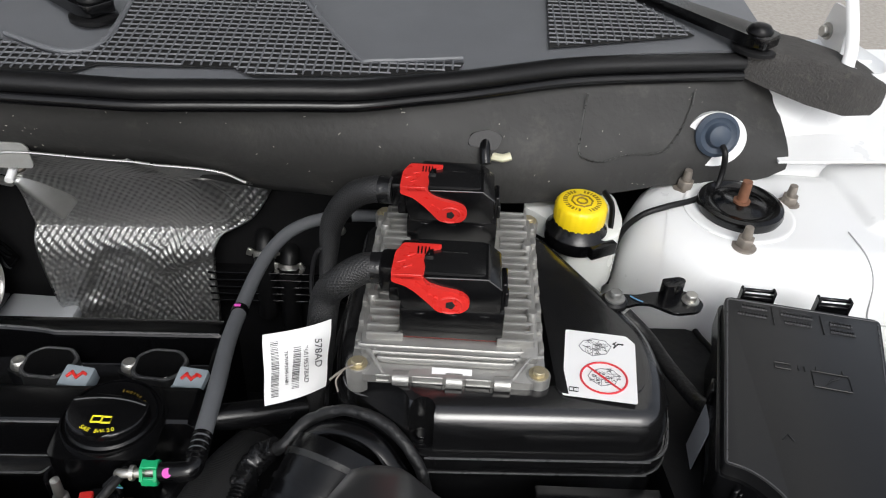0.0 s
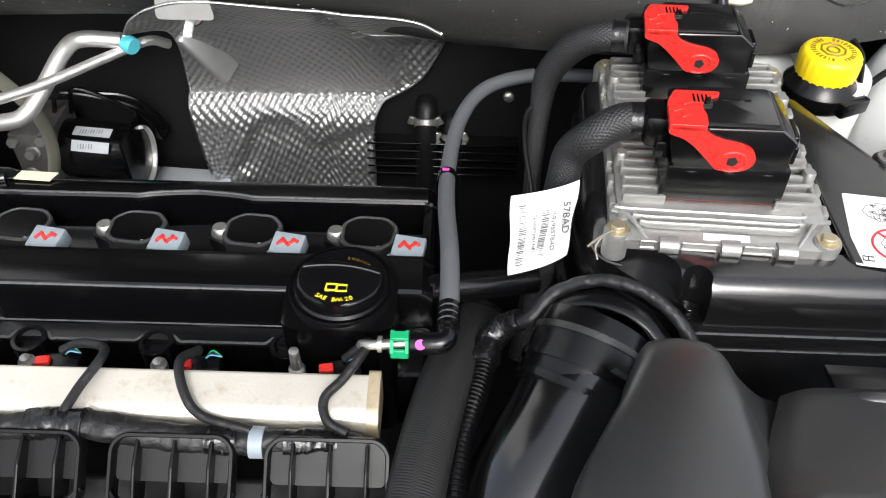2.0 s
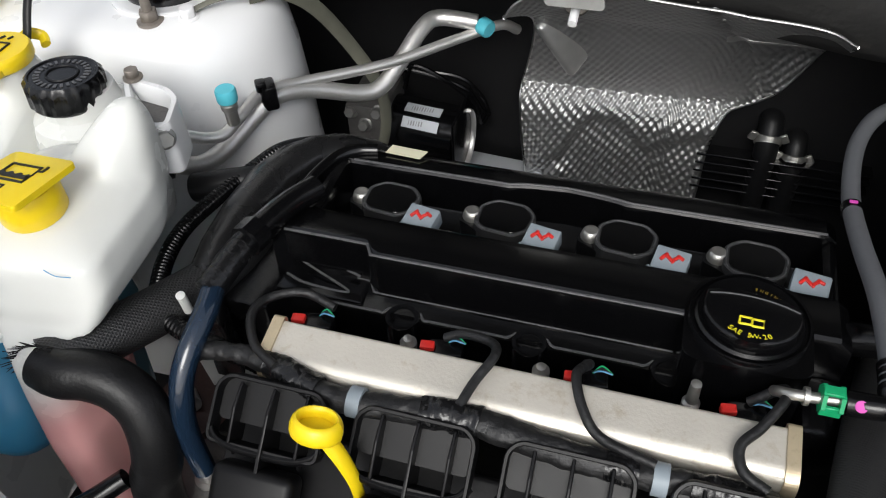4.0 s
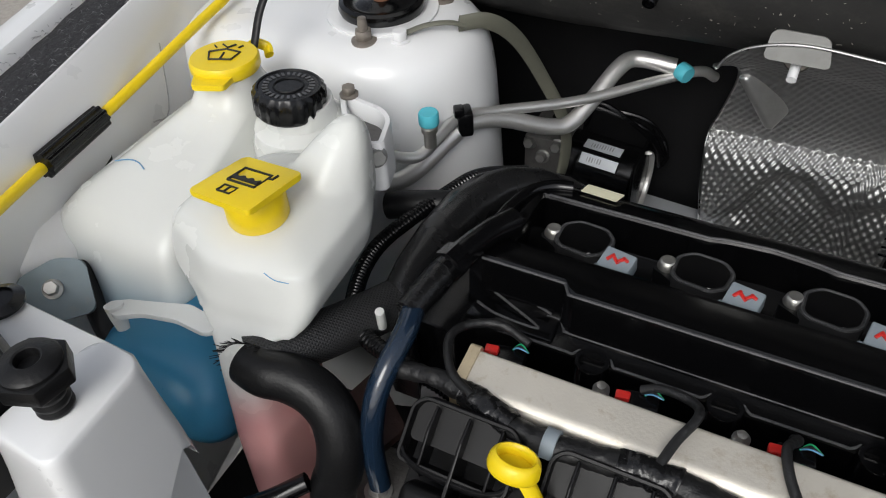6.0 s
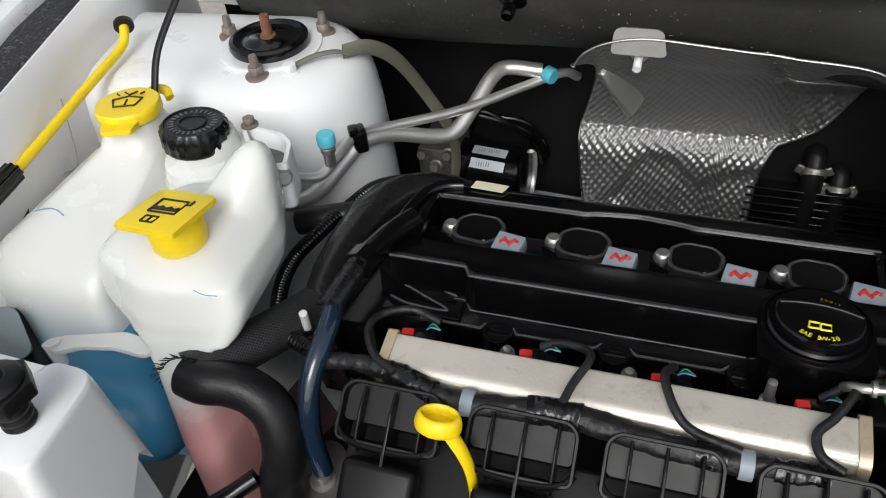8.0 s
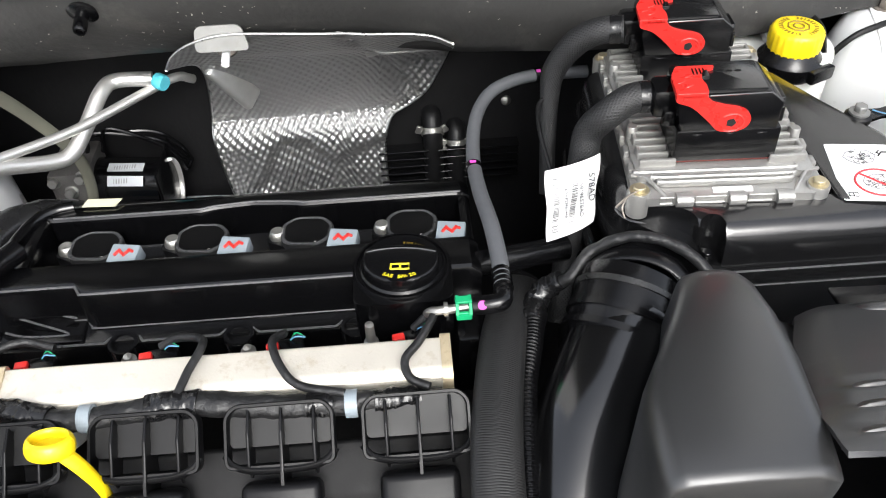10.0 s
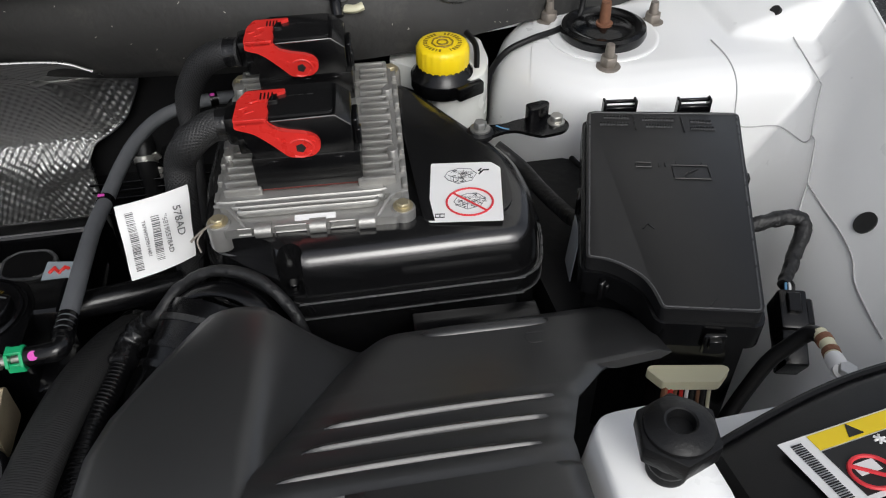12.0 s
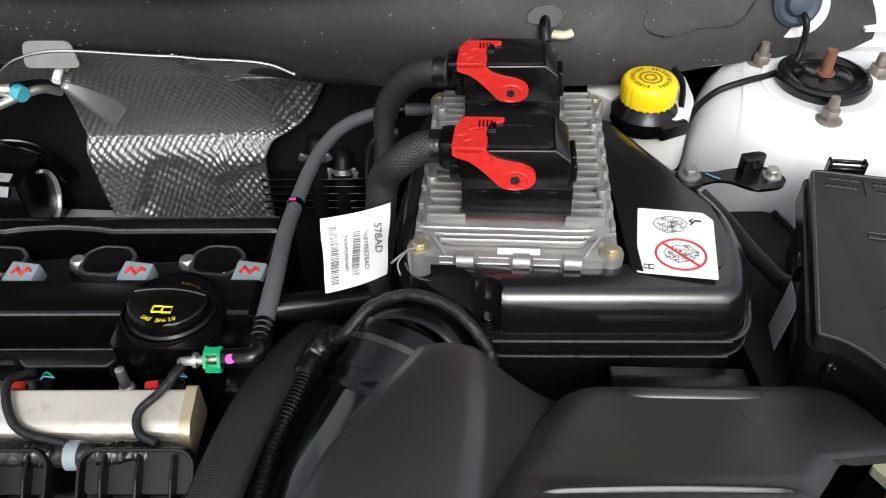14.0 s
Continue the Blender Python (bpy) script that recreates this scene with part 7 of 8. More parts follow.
tube(bm, [CW @ Vector(p) for p in ((0.01, 0.028, 0.004), (0.014, 0.040, 0.004), (0.024, 0.042, 0.0), (0.028, 0.034, -0.004))], 0.0035, 8, flat=1.4)
part("cap_strap", bm, YELLOW, yc2)
for pts, w in (([(-0.014, 0.004), (-0.010, -0.010), (0.010, -0.010), (0.014, 0.004), (0.0, 0.009), (-0.014, 0.004)], 0.0009), ([(0.0, -0.009), (0.0, 0.002)], 0.0009), ([(0.0, 0.012), (-0.006, 0.018)], 0.0008), ([(0.0, 0.012), (0.006, 0.018)], 0.0008), ([(-0.010, 0.012), (-0.013, 0.016)], 0.0008), ([(0.010, 0.012), (0.013, 0.016)], 0.0008)):
    bm = bm_new()
    tube(bm, [CW @ Vector((x, y, 0.0138)) for x, y in pts], w, 6, 1, smooth=False)
    part("symbol", bm, INK, yc2)
bm = bm_new()
tube(bm, [CW @ Vector((0.016, 0.03, 0.004)), (-0.585, 0.585, 1.05), (-0.575, 0.63, 1.09)], 0.004, 10, flat=0.6)
part("hose", bm, RUBBER, wb, "black washer hose")
bm = bm_new()
tube(bm, [(-0.640 + 0.008 * k, 0.421 + 0.006 * math.sin(k * 0.75), 0.9715 + 0.0012 * math.sin(k * 0.75)) for k in range(5)], 0.0006, 5)
part("pen_mark", bm, INK_BLUE, wb)

# power steering reservoir
ps = thing("steering_reservoir", (-0.505, 0.51, 0.9), "milky power steering reservoir with a black cap", "reservoir")
bm = bm_new()
lathe(bm, [(0, 0.88), (0.042, 0.88), (0.045, 0.90), (0.045, 0.975), (0.041, 0.99), (0.031, 0.997), (0.028, 1.012), (0, 1.012)], (-0.505, 0.512, 0), 36)
part("body", bm, POLY, ps)
bm = bm_new()
n = 80
PC = pose(-0.5095, 0.506, 1.004, -4, 2, 0)
rings = [[PC @ Vector((r * (1 + (0.05 if (k % 4 < 2 and 0.002 < z < 0.021) else 0)) * math.cos(2 * math.pi * k / n), r * (1 + (0.05 if (k % 4 < 2 and 0.002 < z < 0.021) else 0)) * math.sin(2 * math.pi * k / n), z)) for k in range(n)] for r, z in ((0.0001, 0), (0.028, 0), (0.029, 0.003), (0.029, 0.02), (0.027, 0.0235), (0.0255, 0.0235), (0.0245, 0.0225), (0.0001, 0.0225))]
loft(bm, rings)
pc = part("cap", bm, SATIN, ps, "black ribbed screw cap")
bm = bm_new()
tube(bm, [PC @ Vector((0.012 * math.cos(a), 0.012 * math.sin(a), 0.0228)) for a in [2 * math.pi * k / 32 for k in range(33)]], 0.001, 6, 1, smooth=False)
part("ring_mark", bm, GRAIN, pc)
# Relief letters are paler than the cap, their highlights put in.
for k in range(26):
    a = 2 * math.pi * k / 26
    bm = bm_new()
    box(bm, (0, 0, 0), (0.0022, 0.0048, 0.0006), 0)
    bmesh.ops.transform(bm, matrix=PC @ pose(0.0192 * math.cos(a), 0.0192 * math.sin(a), 0.0229, 0, 0, math.degrees(a) + 90), verts=bm.verts)
    part("letter_bar", bm, SATIN_EDGE, pc)
o = rounded([(-0.4920, 0.5500), (-0.4690, 0.5190), (-0.4300, 0.4900), (-0.4160, 0.4960), (-0.4270, 0.5300), (-0.4420, 0.5420)], 0.008)
q = inset(o, 0.0055)
bm = bm_new()
loft(bm, [[(x, y, z) for x, y in ring] for ring, z in ((o, 0.955), (o, 1.000), (inset(o, 0.0008), 1.0018), (inset(o, 0.0045), 1.0018), (q, 1.000), (q, 0.955))], cap=False)
bk = part("bracket", bm, WHITE, ps, "white bolted bracket", angle=50)
bm = bm_new()
prism(bm, q, 0.978, 0.984, 0.001, 1)
part("bracket_floor", bm, CASTDARK, bk, "dull dark metal inside the bracket")
hexbolt("bolt", (-0.478, 0.546, 1.002), 0.006, 0.009, NUT, parent=ps)
hexbolt("bolt", (-0.4225, 0.4935, 0.990), 0.0068, 0.009, DULL, (0.7, -0.6, 0.3), parent=ps)

# coolant bottle
cb = thing("coolant_bottle", (-0.45, 0.39, 0.75), "milky coolant bottle with a yellow square cap", "bottle")
bm = bottle([
    (0.70, [(-0.447, 0.298), (-0.436, 0.284), (-0.412, 0.290), (-0.406, 0.36), (-0.43, 0.372), (-0.446, 0.35)], 0.010), (0.80, [(-0.448, 0.298), (-0.436, 0.285), (-0.412, 0.291), (-0.406, 0.36), (-0.43, 0.373), (-0.447, 0.35)], 0.011), (0.86, [(-0.450, 0.300), (-0.437, 0.288), (-0.412, 0.295), (-0.407, 0.365), (-0.435, 0.378), (-0.450, 0.35)], 0.012), (0.905, [(-0.456, 0.310), (-0.442, 0.296), (-0.420, 0.304), (-0.416, 0.38), (-0.44, 0.395), (-0.458, 0.36)], 0.013), (0.925, [(-0.464, 0.320), (-0.448, 0.303), (-0.424, 0.311), (-0.420, 0.39), (-0.443, 0.41), (-0.466, 0.37)], 0.014), (0.935, [(-0.486, 0.335), (-0.458, 0.314), (-0.426, 0.323), (-0.421, 0.415), (-0.44, 0.44), (-0.485, 0.41)], 0.014), (0.942, [(-0.520, 0.356), (-0.467, 0.328), (-0.402, 0.334), (-0.407, 0.437), (-0.431, 0.475), (-0.503, 0.452)], 0.014),
    (0.948, [(-0.534, 0.363), (-0.470, 0.331), (-0.398, 0.340), (-0.404, 0.446), (-0.428, 0.486), (-0.510, 0.463)], 0.015), (0.956, [(-0.537, 0.364), (-0.470, 0.332), (-0.395, 0.343), (-0.403, 0.448), (-0.428, 0.488), (-0.512, 0.465)], 0.016), (0.966, [(-0.540, 0.368), (-0.469, 0.336), (-0.393, 0.348), (-0.402, 0.452), (-0.427, 0.490), (-0.512, 0.468)], 0.017), (0.986, [(-0.537, 0.372), (-0.467, 0.341), (-0.398, 0.354), (-0.405, 0.452), (-0.429, 0.488), (-0.510, 0.466)], 0.018), (0.994, [(-0.529, 0.379), (-0.465, 0.350), (-0.413, 0.364), (-0.415, 0.450), (-0.433, 0.482), (-0.504, 0.462)], 0.018), (0.999, [(-0.515, 0.389), (-0.462, 0.364), (-0.425, 0.375), (-0.427, 0.445), (-0.44, 0.47), (-0.494, 0.455)], 0.016), (1.002, [(-0.495, 0.400), (-0.460, 0.385), (-0.44, 0.392), (-0.44, 0.435), (-0.45, 0.45), (-0.482, 0.442)], 0.014)])
# raised horn at the back corner, blown in one with the tank
horn = bottle([
    (0.955, [(-0.455, 0.455), (-0.418, 0.43), (-0.410, 0.452), (-0.424, 0.489), (-0.455, 0.485)], 0.010), (0.975, [(-0.478, 0.440), (-0.422, 0.405), (-0.407, 0.452), (-0.421, 0.493), (-0.465, 0.490)], 0.014), (0.992, [(-0.475, 0.436), (-0.428, 0.412), (-0.408, 0.455), (-0.421, 0.494), (-0.463, 0.490)], 0.014), (1.006, [(-0.468, 0.440), (-0.432, 0.426), (-0.410, 0.458), (-0.421, 0.494), (-0.458, 0.489)], 0.014), (1.018, [(-0.458, 0.452), (-0.434, 0.441), (-0.412, 0.462), (-0.421, 0.493), (-0.451, 0.489)], 0.013), (1.028, [(-0.448, 0.463), (-0.434, 0.454), (-0.416, 0.467), (-0.423, 0.490), (-0.445, 0.487)], 0.011), (1.034, [(-0.441, 0.470), (-0.433, 0.464), (-0.421, 0.471), (-0.426, 0.485), (-0.439, 0.483)], 0.008), (1.036, [(-0.436, 0.473), (-0.431, 0.470), (-0.426, 0.473), (-0.428, 0.480), (-0.435, 0.479)], 0.004)])
me = bpy.data.meshes.new("horn")
horn.to_mesh(me)
horn.free()
bm.from_mesh(me)
bpy.data.meshes.remove(me)
tank = part("tank", bm, POLY_COOLANT, cb, angle=180)
rm = tank.modifiers.new("blend", "REMESH")
rm.mode, rm.voxel_size, rm.use_smooth_shade = "VOXEL", 0.003, True
sm = tank.modifiers.new("soften", "SMOOTH")
sm.iterations, sm.factor = 5, 0.5
bm = bm_new()
prism(bm, rounded([(-0.557, 0.309), (-0.545, 0.303), (-0.528, 0.314), (-0.500, 0.320), (-0.470, 0.318), (-0.462, 0.332), (-0.498, 0.337), (-0.528, 0.327), (-0.551, 0.320)], 0.005), 0.933, 0.938, 0.002)
tube(bm, [(-0.551, 0.311, 0.940), (-0.550, 0.310, 0.930), (-0.549, 0.309, 0.916)], [0.0075, 0.0068, 0.005], 14, 4, flat=0.7)
part("ear", bm, POLY, cb)
bm = bm_new()
lathe(bm, [(0, 0.998), (0.0205, 0.998), (0.0225, 1.002), (0.0225, 1.018), (0.020, 1.023), (0, 1.023)], (-0.457, 0.388, 0), 32)
cy = part("cap", bm, YELLOW, cb, "yellow screw cap with a square flap")
CC = face_frame((-0.462, 0.389, 1.026), (0.060, -0.006, 0.006), (-0.012, 0.055, -0.008))
bm = bm_new()
prism(bm, rounded([(-0.030, -0.027), (0.030, -0.029), (0.028, 0.028), (-0.028, 0.028)], 0.004), -0.002, 0.0025, 0.0012, 2, CC)
part("flap", bm, YELLOW, cy)
for pts, w in (([(-0.014, -0.004), (-0.014, 0.014), (0.012, 0.014), (0.012, -0.004), (-0.014, -0.004)], 0.0011), ([(0.012, 0.010), (0.016, 0.010), (0.016, 0.016)], 0.0010), ([(-0.013, 0.004), (-0.009, 0.001), (-0.005, 0.004), (-0.001, 0.001), (0.003, 0.004), (0.007, 0.001), (0.011, 0.004)], 0.0012), ([(-0.013, 0.001), (0.011, 0.001)], 0.0018), ([(-0.010, -0.018), (-0.010, -0.010), (0.002, -0.010), (0.002, -0.018), (-0.010, -0.018)], 0.0009), ([(-0.004, -0.018), (-0.004, -0.010)], 0.0009)):
    bm = bm_new()
    tube(bm, [CC @ Vector((x, y, 0.0028)) for x, y in pts], w, 6, 1, smooth=False)
    part("symbol", bm, INK, cy)
bm = bm_new()
tube(bm, [(-0.425, 0.347, 0.992), (-0.415, 0.345, 0.991), (-0.405, 0.347, 0.990)], 0.0004, 5)
part("pen_mark", bm, INK_BLUE, cb)

# radiator hose with braided sleeve
rh = thing("radiator_hose", (-0.38, 0.32, 0.8), "black radiator hose in a frayed braided sleeve", "hose")
RH = [(-0.352, 0.53, 0.885), (-0.366, 0.46, 0.900), (-0.384, 0.405, 0.911), (-0.408, 0.358, 0.919), (-0.434, 0.318, 0.925), (-0.4176, 0.3149, 0.925), (-0.3997, 0.3190, 0.923), (-0.3805, 0.3200, 0.917), (-0.3640, 0.3160, 0.905), (-0.3560, 0.3080, 0.885), (-0.3560, 0.3000, 0.862), (-0.361, 0.294, 0.84), (-0.365, 0.288, 0.77)]
bm = bm_new()
tube(bm, RH[4:], 0.0176, 24, 10)
part("hose", bm, RUBBER, rh)
bm = bm_new()
tube(bm, RH[:5], [0.017, 0.0185, 0.0195, 0.0200, 0.0200], 24, 10, flat=0.92)
sleeve = part("sleeve", bm, BRAID, rh, "black braided sleeve")
random.seed(3)
bm = bm_new()
e = Vector(RH[4])
for k in range(60):
    a = 2 * math.pi * k / 60
    p = e + Vector((0.0188 * math.cos(a), 0.002 + 0.006 * math.cos(a), 0.0180 * math.sin(a)))
    q = p + Vector((0.003 * math.cos(a) - 0.003 + random.uniform(-0.002, 0.002), -0.005 + random.uniform(-0.003, 0.002), 0.006 * math.sin(a) + random.uniform(-0.003, 0.003)))
    tube(bm, [p, q], [0.0007, 0.0003], 4, 1)
fr = part("frayed_threads", bm, RUBBER, rh)
fr["kind"] = "stuff"

# vent hose on the timing shoulder
vh = thing("vent_hose", (-0.335, 0.45, 0.9), "black connector leading into a clear dark blue hose", "hose")
bm = bm_new()
tube(bm, [(-0.312, 0.515, 0.944), (-0.322, 0.49, 0.948), (-0.330, 0.455, 0.952), (-0.334, 0.43, 0.953)], 0.0105, 16)
part("socket", bm, SATIN, vh)
bm = bm_new()
tube(bm, [(-0.331, 0.452, 0.952), (-0.3335, 0.437, 0.953)], 0.0132, 8, 2)
part("collar", bm, SATIN, vh)
bm = bm_new()
tube(bm, [(-0.333, 0.44, 0.953), (-0.337, 0.415, 0.951), (-0.341, 0.39, 0.947)], [0.0105, 0.0108, 0.0108], 16)
part("sleeve", bm, VINYL, vh)
bm = bm_new()
tube(bm, [(-0.338, 0.393, 0.948), (-0.3345, 0.375, 0.946), (-0.335, 0.352, 0.938), (-0.337, 0.335, 0.924), (-0.337, 0.3245, 0.905), (-0.336, 0.317, 0.88), (-0.332, 0.313, 0.84)], 0.0084, 18)
part("clear_hose", bm, BLUEGLASS, vh, "clear dark blue hose")
bm = bm_new()
tube(bm, [(-0.352, 0.640, 0.89), (-0.378, 0.590, 0.914), (-0.392, 0.550, 0.918), (-0.4075, 0.507, 0.916), (-0.4165, 0.471, 0.914), (-0.4115, 0.4325, 0.914), (-0.394, 0.393, 0.914), (-0.376, 0.381, 0.914), (-0.3574, 0.3743, 0.914), (-0.330, 0.369, 0.914), (-0.305, 0.367, 0.910), (-0.28, 0.362, 0.906)], 0.0072, 16, 8, ribs=0.0036, depth=0.12)
solo("engine_conduit", bm, SATIN, (-0.37, 0.48, 0.9), "black corrugated conduit round the engine end", "conduit", angle=30)
bm = bm_new()
tube(bm, [(-0.44, 0.53, 0.905), (-0.41, 0.535, 0.912), (-0.375, 0.55, 0.912), (-0.34, 0.57, 0.905)], 0.013, 16)
solo("steering_hose", bm, RUBBER, (-0.41, 0.53, 0.9), "black steering return hose", "hose")
bm = bm_new()
tube(bm, [(-0.378, 0.548, 0.912), (-0.372, 0.551, 0.912)], 0.0142, 16, 2)
solo("hose_clamp", bm, BAND, (-0.375, 0.55, 0.91), "dull steel hose clamp", "clamp")

# refrigerant pipes
ac = thing("refrigerant_pipes", (-0.36, 0.72, 0.9), "bare aluminium refrigerant pipes with cyan caps", "pipes")
bm = bm_new()
tube(bm, [(-0.472, 0.545, 0.917), (-0.4635, 0.550, 0.910), (-0.455, 0.567, 0.899), (-0.446, 0.597, 0.897), (-0.434, 0.632, 0.908), (-0.420, 0.660, 0.917), (-0.398, 0.690, 0.908), (-0.362, 0.722, 0.888), (-0.344, 0.74, 0.886), (-0.330, 0.77, 0.902), (-0.316, 0.805, 0.922), (-0.302, 0.822, 0.926), (-0.262, 0.828, 0.922)], 0.0088, 16)
part("large_pipe", bm, PIPE, ac)
bm = bm_new()
tube(bm, [(-0.470, 0.556, 0.938), (-0.461, 0.563, 0.934), (-0.450, 0.576, 0.923), (-0.4395, 0.590, 0.919), (-0.433, 0.615, 0.924), (-0.426, 0.65, 0.928), (-0.40, 0.69, 0.918), (-0.34, 0.75, 0.908), (-0.28, 0.81, 0.910), (-0.24, 0.84, 0.915), (-0.225, 0.86, 0.90)], 0.0055, 14)
part("small_pipe", bm, PIPE, ac)
bm = bm_new()
box(bm, (-0.423, 0.652, 0.924), (0.016, 0.022, 0.026), 0.003, 2, (0, 0, 35))
box(bm, (-0.425, 0.645, 0.938), (0.010, 0.012, 0.010), 0.002, 2, (0, 0, 35))
part("pipe_clip", bm, SATIN, ac, "black pipe clip")
bm = bm_new()
lathe(bm, [(0, 0.925), (0.006, 0.925), (0.006, 0.94), (0.0078, 0.9415), (0.0078, 0.9465), (0.0060, 0.948), (0.0060, 0.951), (0, 0.951)], (-0.4335, 0.601, 0), 18)
part("service_port", bm, STEEL, ac)
for c, way in (((-0.4335, 0.601, 0.950), (0, 0, 1)), ((-0.257, 0.826, 0.921), (0.75, -0.45, -0.1))):
    bm = bm_new()
    lathe(bm, [(0, 0), (0.0092, 0), (0.0096, 0.0015), (0.0096, 0.0105), (0.0085, 0.0125), (0, 0.0125)], n=24, m=axis(c, way))
    part("cap", bm, CYAN, ac, "cyan plastic cap")
bm = bm_new()
lathe(bm, [(0, -0.01), (0.022, -0.01), (0.022, 0.006), (0.016, 0.008), (0, 0.008)], n=24, m=axis((-0.478, 0.548, 0.920), (0.75, 0.55, -0.1)))
part("grommet", bm, RUBBER, ac)

# earth strap and pump behind the engine
es = thing("earth_strap", (-0.49, 0.66, 0.99), "olive flat earth strap bolted to the tower", "strap")
bm = bm_new()
tube(bm, [(-0.487, 0.658, 1.001), (-0.470, 0.672, 1.006), (-0.452, 0.685, 1.006), (-0.44, 0.695, 1.0)], 0.004, 10, flat=0.5)
part("lug", bm, STRAP, es)
bm = bm_new()
tube(bm, [(-0.445, 0.692, 1.003), (-0.425, 0.715, 0.998), (-0.41, 0.75, 0.965), (-0.395, 0.79, 0.90), (-0.37, 0.80, 0.84), (-0.365, 0.79, 0.79), (-0.375, 0.77, 0.75)], 0.008, 10, flat=0.25, up=(1, 0, 0))
part("strap", bm, STRAP, es)
hexbolt("bolt", (-0.488, 0.653, 0.995), 0.0075, 0.012, PAPER, parent=es, label="white painted bolt head")
ab = thing("brake_pump", (-0.34, 0.83, 0.7), "black brake pump motor with a label on a zinc block", "pump")
bm = bm_new()
tube(bm, [(-0.375, 0.84, 0.765), (-0.285, 0.83, 0.765)], 0.036, 28, 2)
part("motor", bm, GLOSS, ab)
bm = bm_new()
box(bm, (-0.395, 0.84, 0.765), (0.05, 0.075, 0.09), 0.004)
part("block", bm, CASTDARK, ab, "dull valve block")
bm = bm_new()
box(bm, (-0.2825, 0.83, 0.76), (0.004, 0.085, 0.10), 0.002)
part("bracket", bm, SATIN, ab)
bm = bm_new()
tube(bm, [(-0.2795, 0.83 + 0.034 * math.cos(a), 0.762 + 0.036 * math.sin(a)) for a in np.linspace(-2.6, 1.2, 18)], 0.0022, 8, 2, flat=2.2, up=(1, 0, 0))
part("end_rim", bm, PIPE, ab, "bright rim of the motor's end")
for y, z, tilt in ((0.8065, 0.7925, 45), (0.8235, 0.8015, 14)):
    bm = bm_new()
    box(bm, (-0.328, y, z), (0.046, 0.013, 0.0006), 0, 1, (tilt, 0, -6))
    lb = part("label", bm, SILVER, ab, "pale printed label")
    bm = bm_new()
    for k in range(9):
        box(bm, (-0.342 + 0.0032 * k, y, z + 0.0006), (0.0016 if k % 3 else 0.0008, 0.006, 0.0004), 0, 1, (tilt, 0, -6))
    part("print_bar", bm, INK_GREY, lb)
for x, y, z in ((-0.412, 0.806, 0.800), (-0.395, 0.803, 0.785), (-0.378, 0.806, 0.803), (-0.405, 0.800, 0.755), (-0.383, 0.800, 0.750)):
    hexbolt("fitting", (x, y, z), 0.0065, 0.012, DULL, (0, -1, 0.3), parent=ab)
for k in range(3):
    bm = bm_new()
    tube(bm, [(-0.40 + 0.02 * k, 0.85, 0.81), (-0.38 + 0.02 * k, 0.845, 0.835 + 0.006 * k), (-0.30 + 0.01 * k, 0.86, 0.83 - 0.015 * k), (-0.27, 0.87, 0.80 - 0.02 * k), (-0.265, 0.89, 0.76)], 0.0028, 8)
    part("brake_line", bm, SATIN, ab)
bm = bm_new()
box(bm, (-0.24, 0.86, 0.69), (0.10, 0.05, 0.02), 0.004, 2, (0, 0, -4))
solo("pump_tray", bm, SILVER, (-0.24, 0.86, 0.68), "pale grey metal tray behind the engine", "tray")

# paper sticker on the cam cover's back
bm = bm_new()
prism(bm, [(-0.282, 0.592), (-0.250, 0.590), (-0.246, 0.601), (-0.279, 0.603)], 0.0, 0.0008, 0, 1, Matrix.Translation((0, 0, 0.9255)))
solo("cover_sticker", bm, CREAM, (-0.268, 0.596, 0.9255), "torn cream sticker on the cam cover", "label")

# prop rod stored along the inner wing
pr = thing("prop_rod", (-0.68, 0.45, 0.98), "yellow hood prop rod with a black grip", "prop rod")
RP = [(-0.708, 0.690, 1.022), (-0.697, 0.672, 1.012), (-0.693, 0.655, 1.005), (-0.689, 0.60, 1.0), (-0.682, 0.45, 0.984), (-0.664, 0.36, 0.990), (-0.632, 0.27, 1.002), (-0.60, 0.18, 1.01)]
bm = bm_new()
tube(bm, RP, 0.0052, 14)
part("rod", bm, YELLOW, pr)
a, b = Vector((-0.6835, 0.455, 0.9845)), Vector((-0.668, 0.375, 0.989))
bm = bm_new()
n = 40
M = axis(a, b - a)
ln = (b - a).length
rings = [[M @ Vector((r * (1 + (0.08 if k % 4 < 2 else -0.06)) * math.cos(2 * math.pi * k / n), r * (1 + (0.08 if k % 4 < 2 else -0.06)) * math.sin(2 * math.pi * k / n), z)) for k in range(n)] for r, z in ((0.006, 0), (0.0105, 0.001), (0.0108, ln - 0.001), (0.006, ln))]
loft(bm, rings)
part("grip", bm, SATIN, pr, "ribbed black grip", angle=25)
bm = bm_new()
lathe(bm, [(0, -0.002), (0.011, -0.002), (0.011, 0.003), (0.007, 0.004), (0, 0.004)], n=20, m=axis((-0.703, 0.683, 1.018), (0.6, -0.8, -0.3)))
part("grommet", bm, RUBBER, pr)
for side in (-1, 1):
    for y, off, z, r in ((0.436, -0.058, 0.952, 0.0105),):
        if side > 0:
            continue
        bm = bm_new()
        c = (MID + side * (flange_x(y, side) + (off if side > 0 else -0.016) - 0.0045), y, z)
        lathe(bm, [(0, -0.002), (r, -0.002), (r, 0.0012), (0, 0.0012)], n=20, m=axis(c, (-side, 0, 0.5)))
        solo("wing_hole", bm, INK, c, "dark round hole in the inner wing", "hole", "holes in the wings", kind="structure")

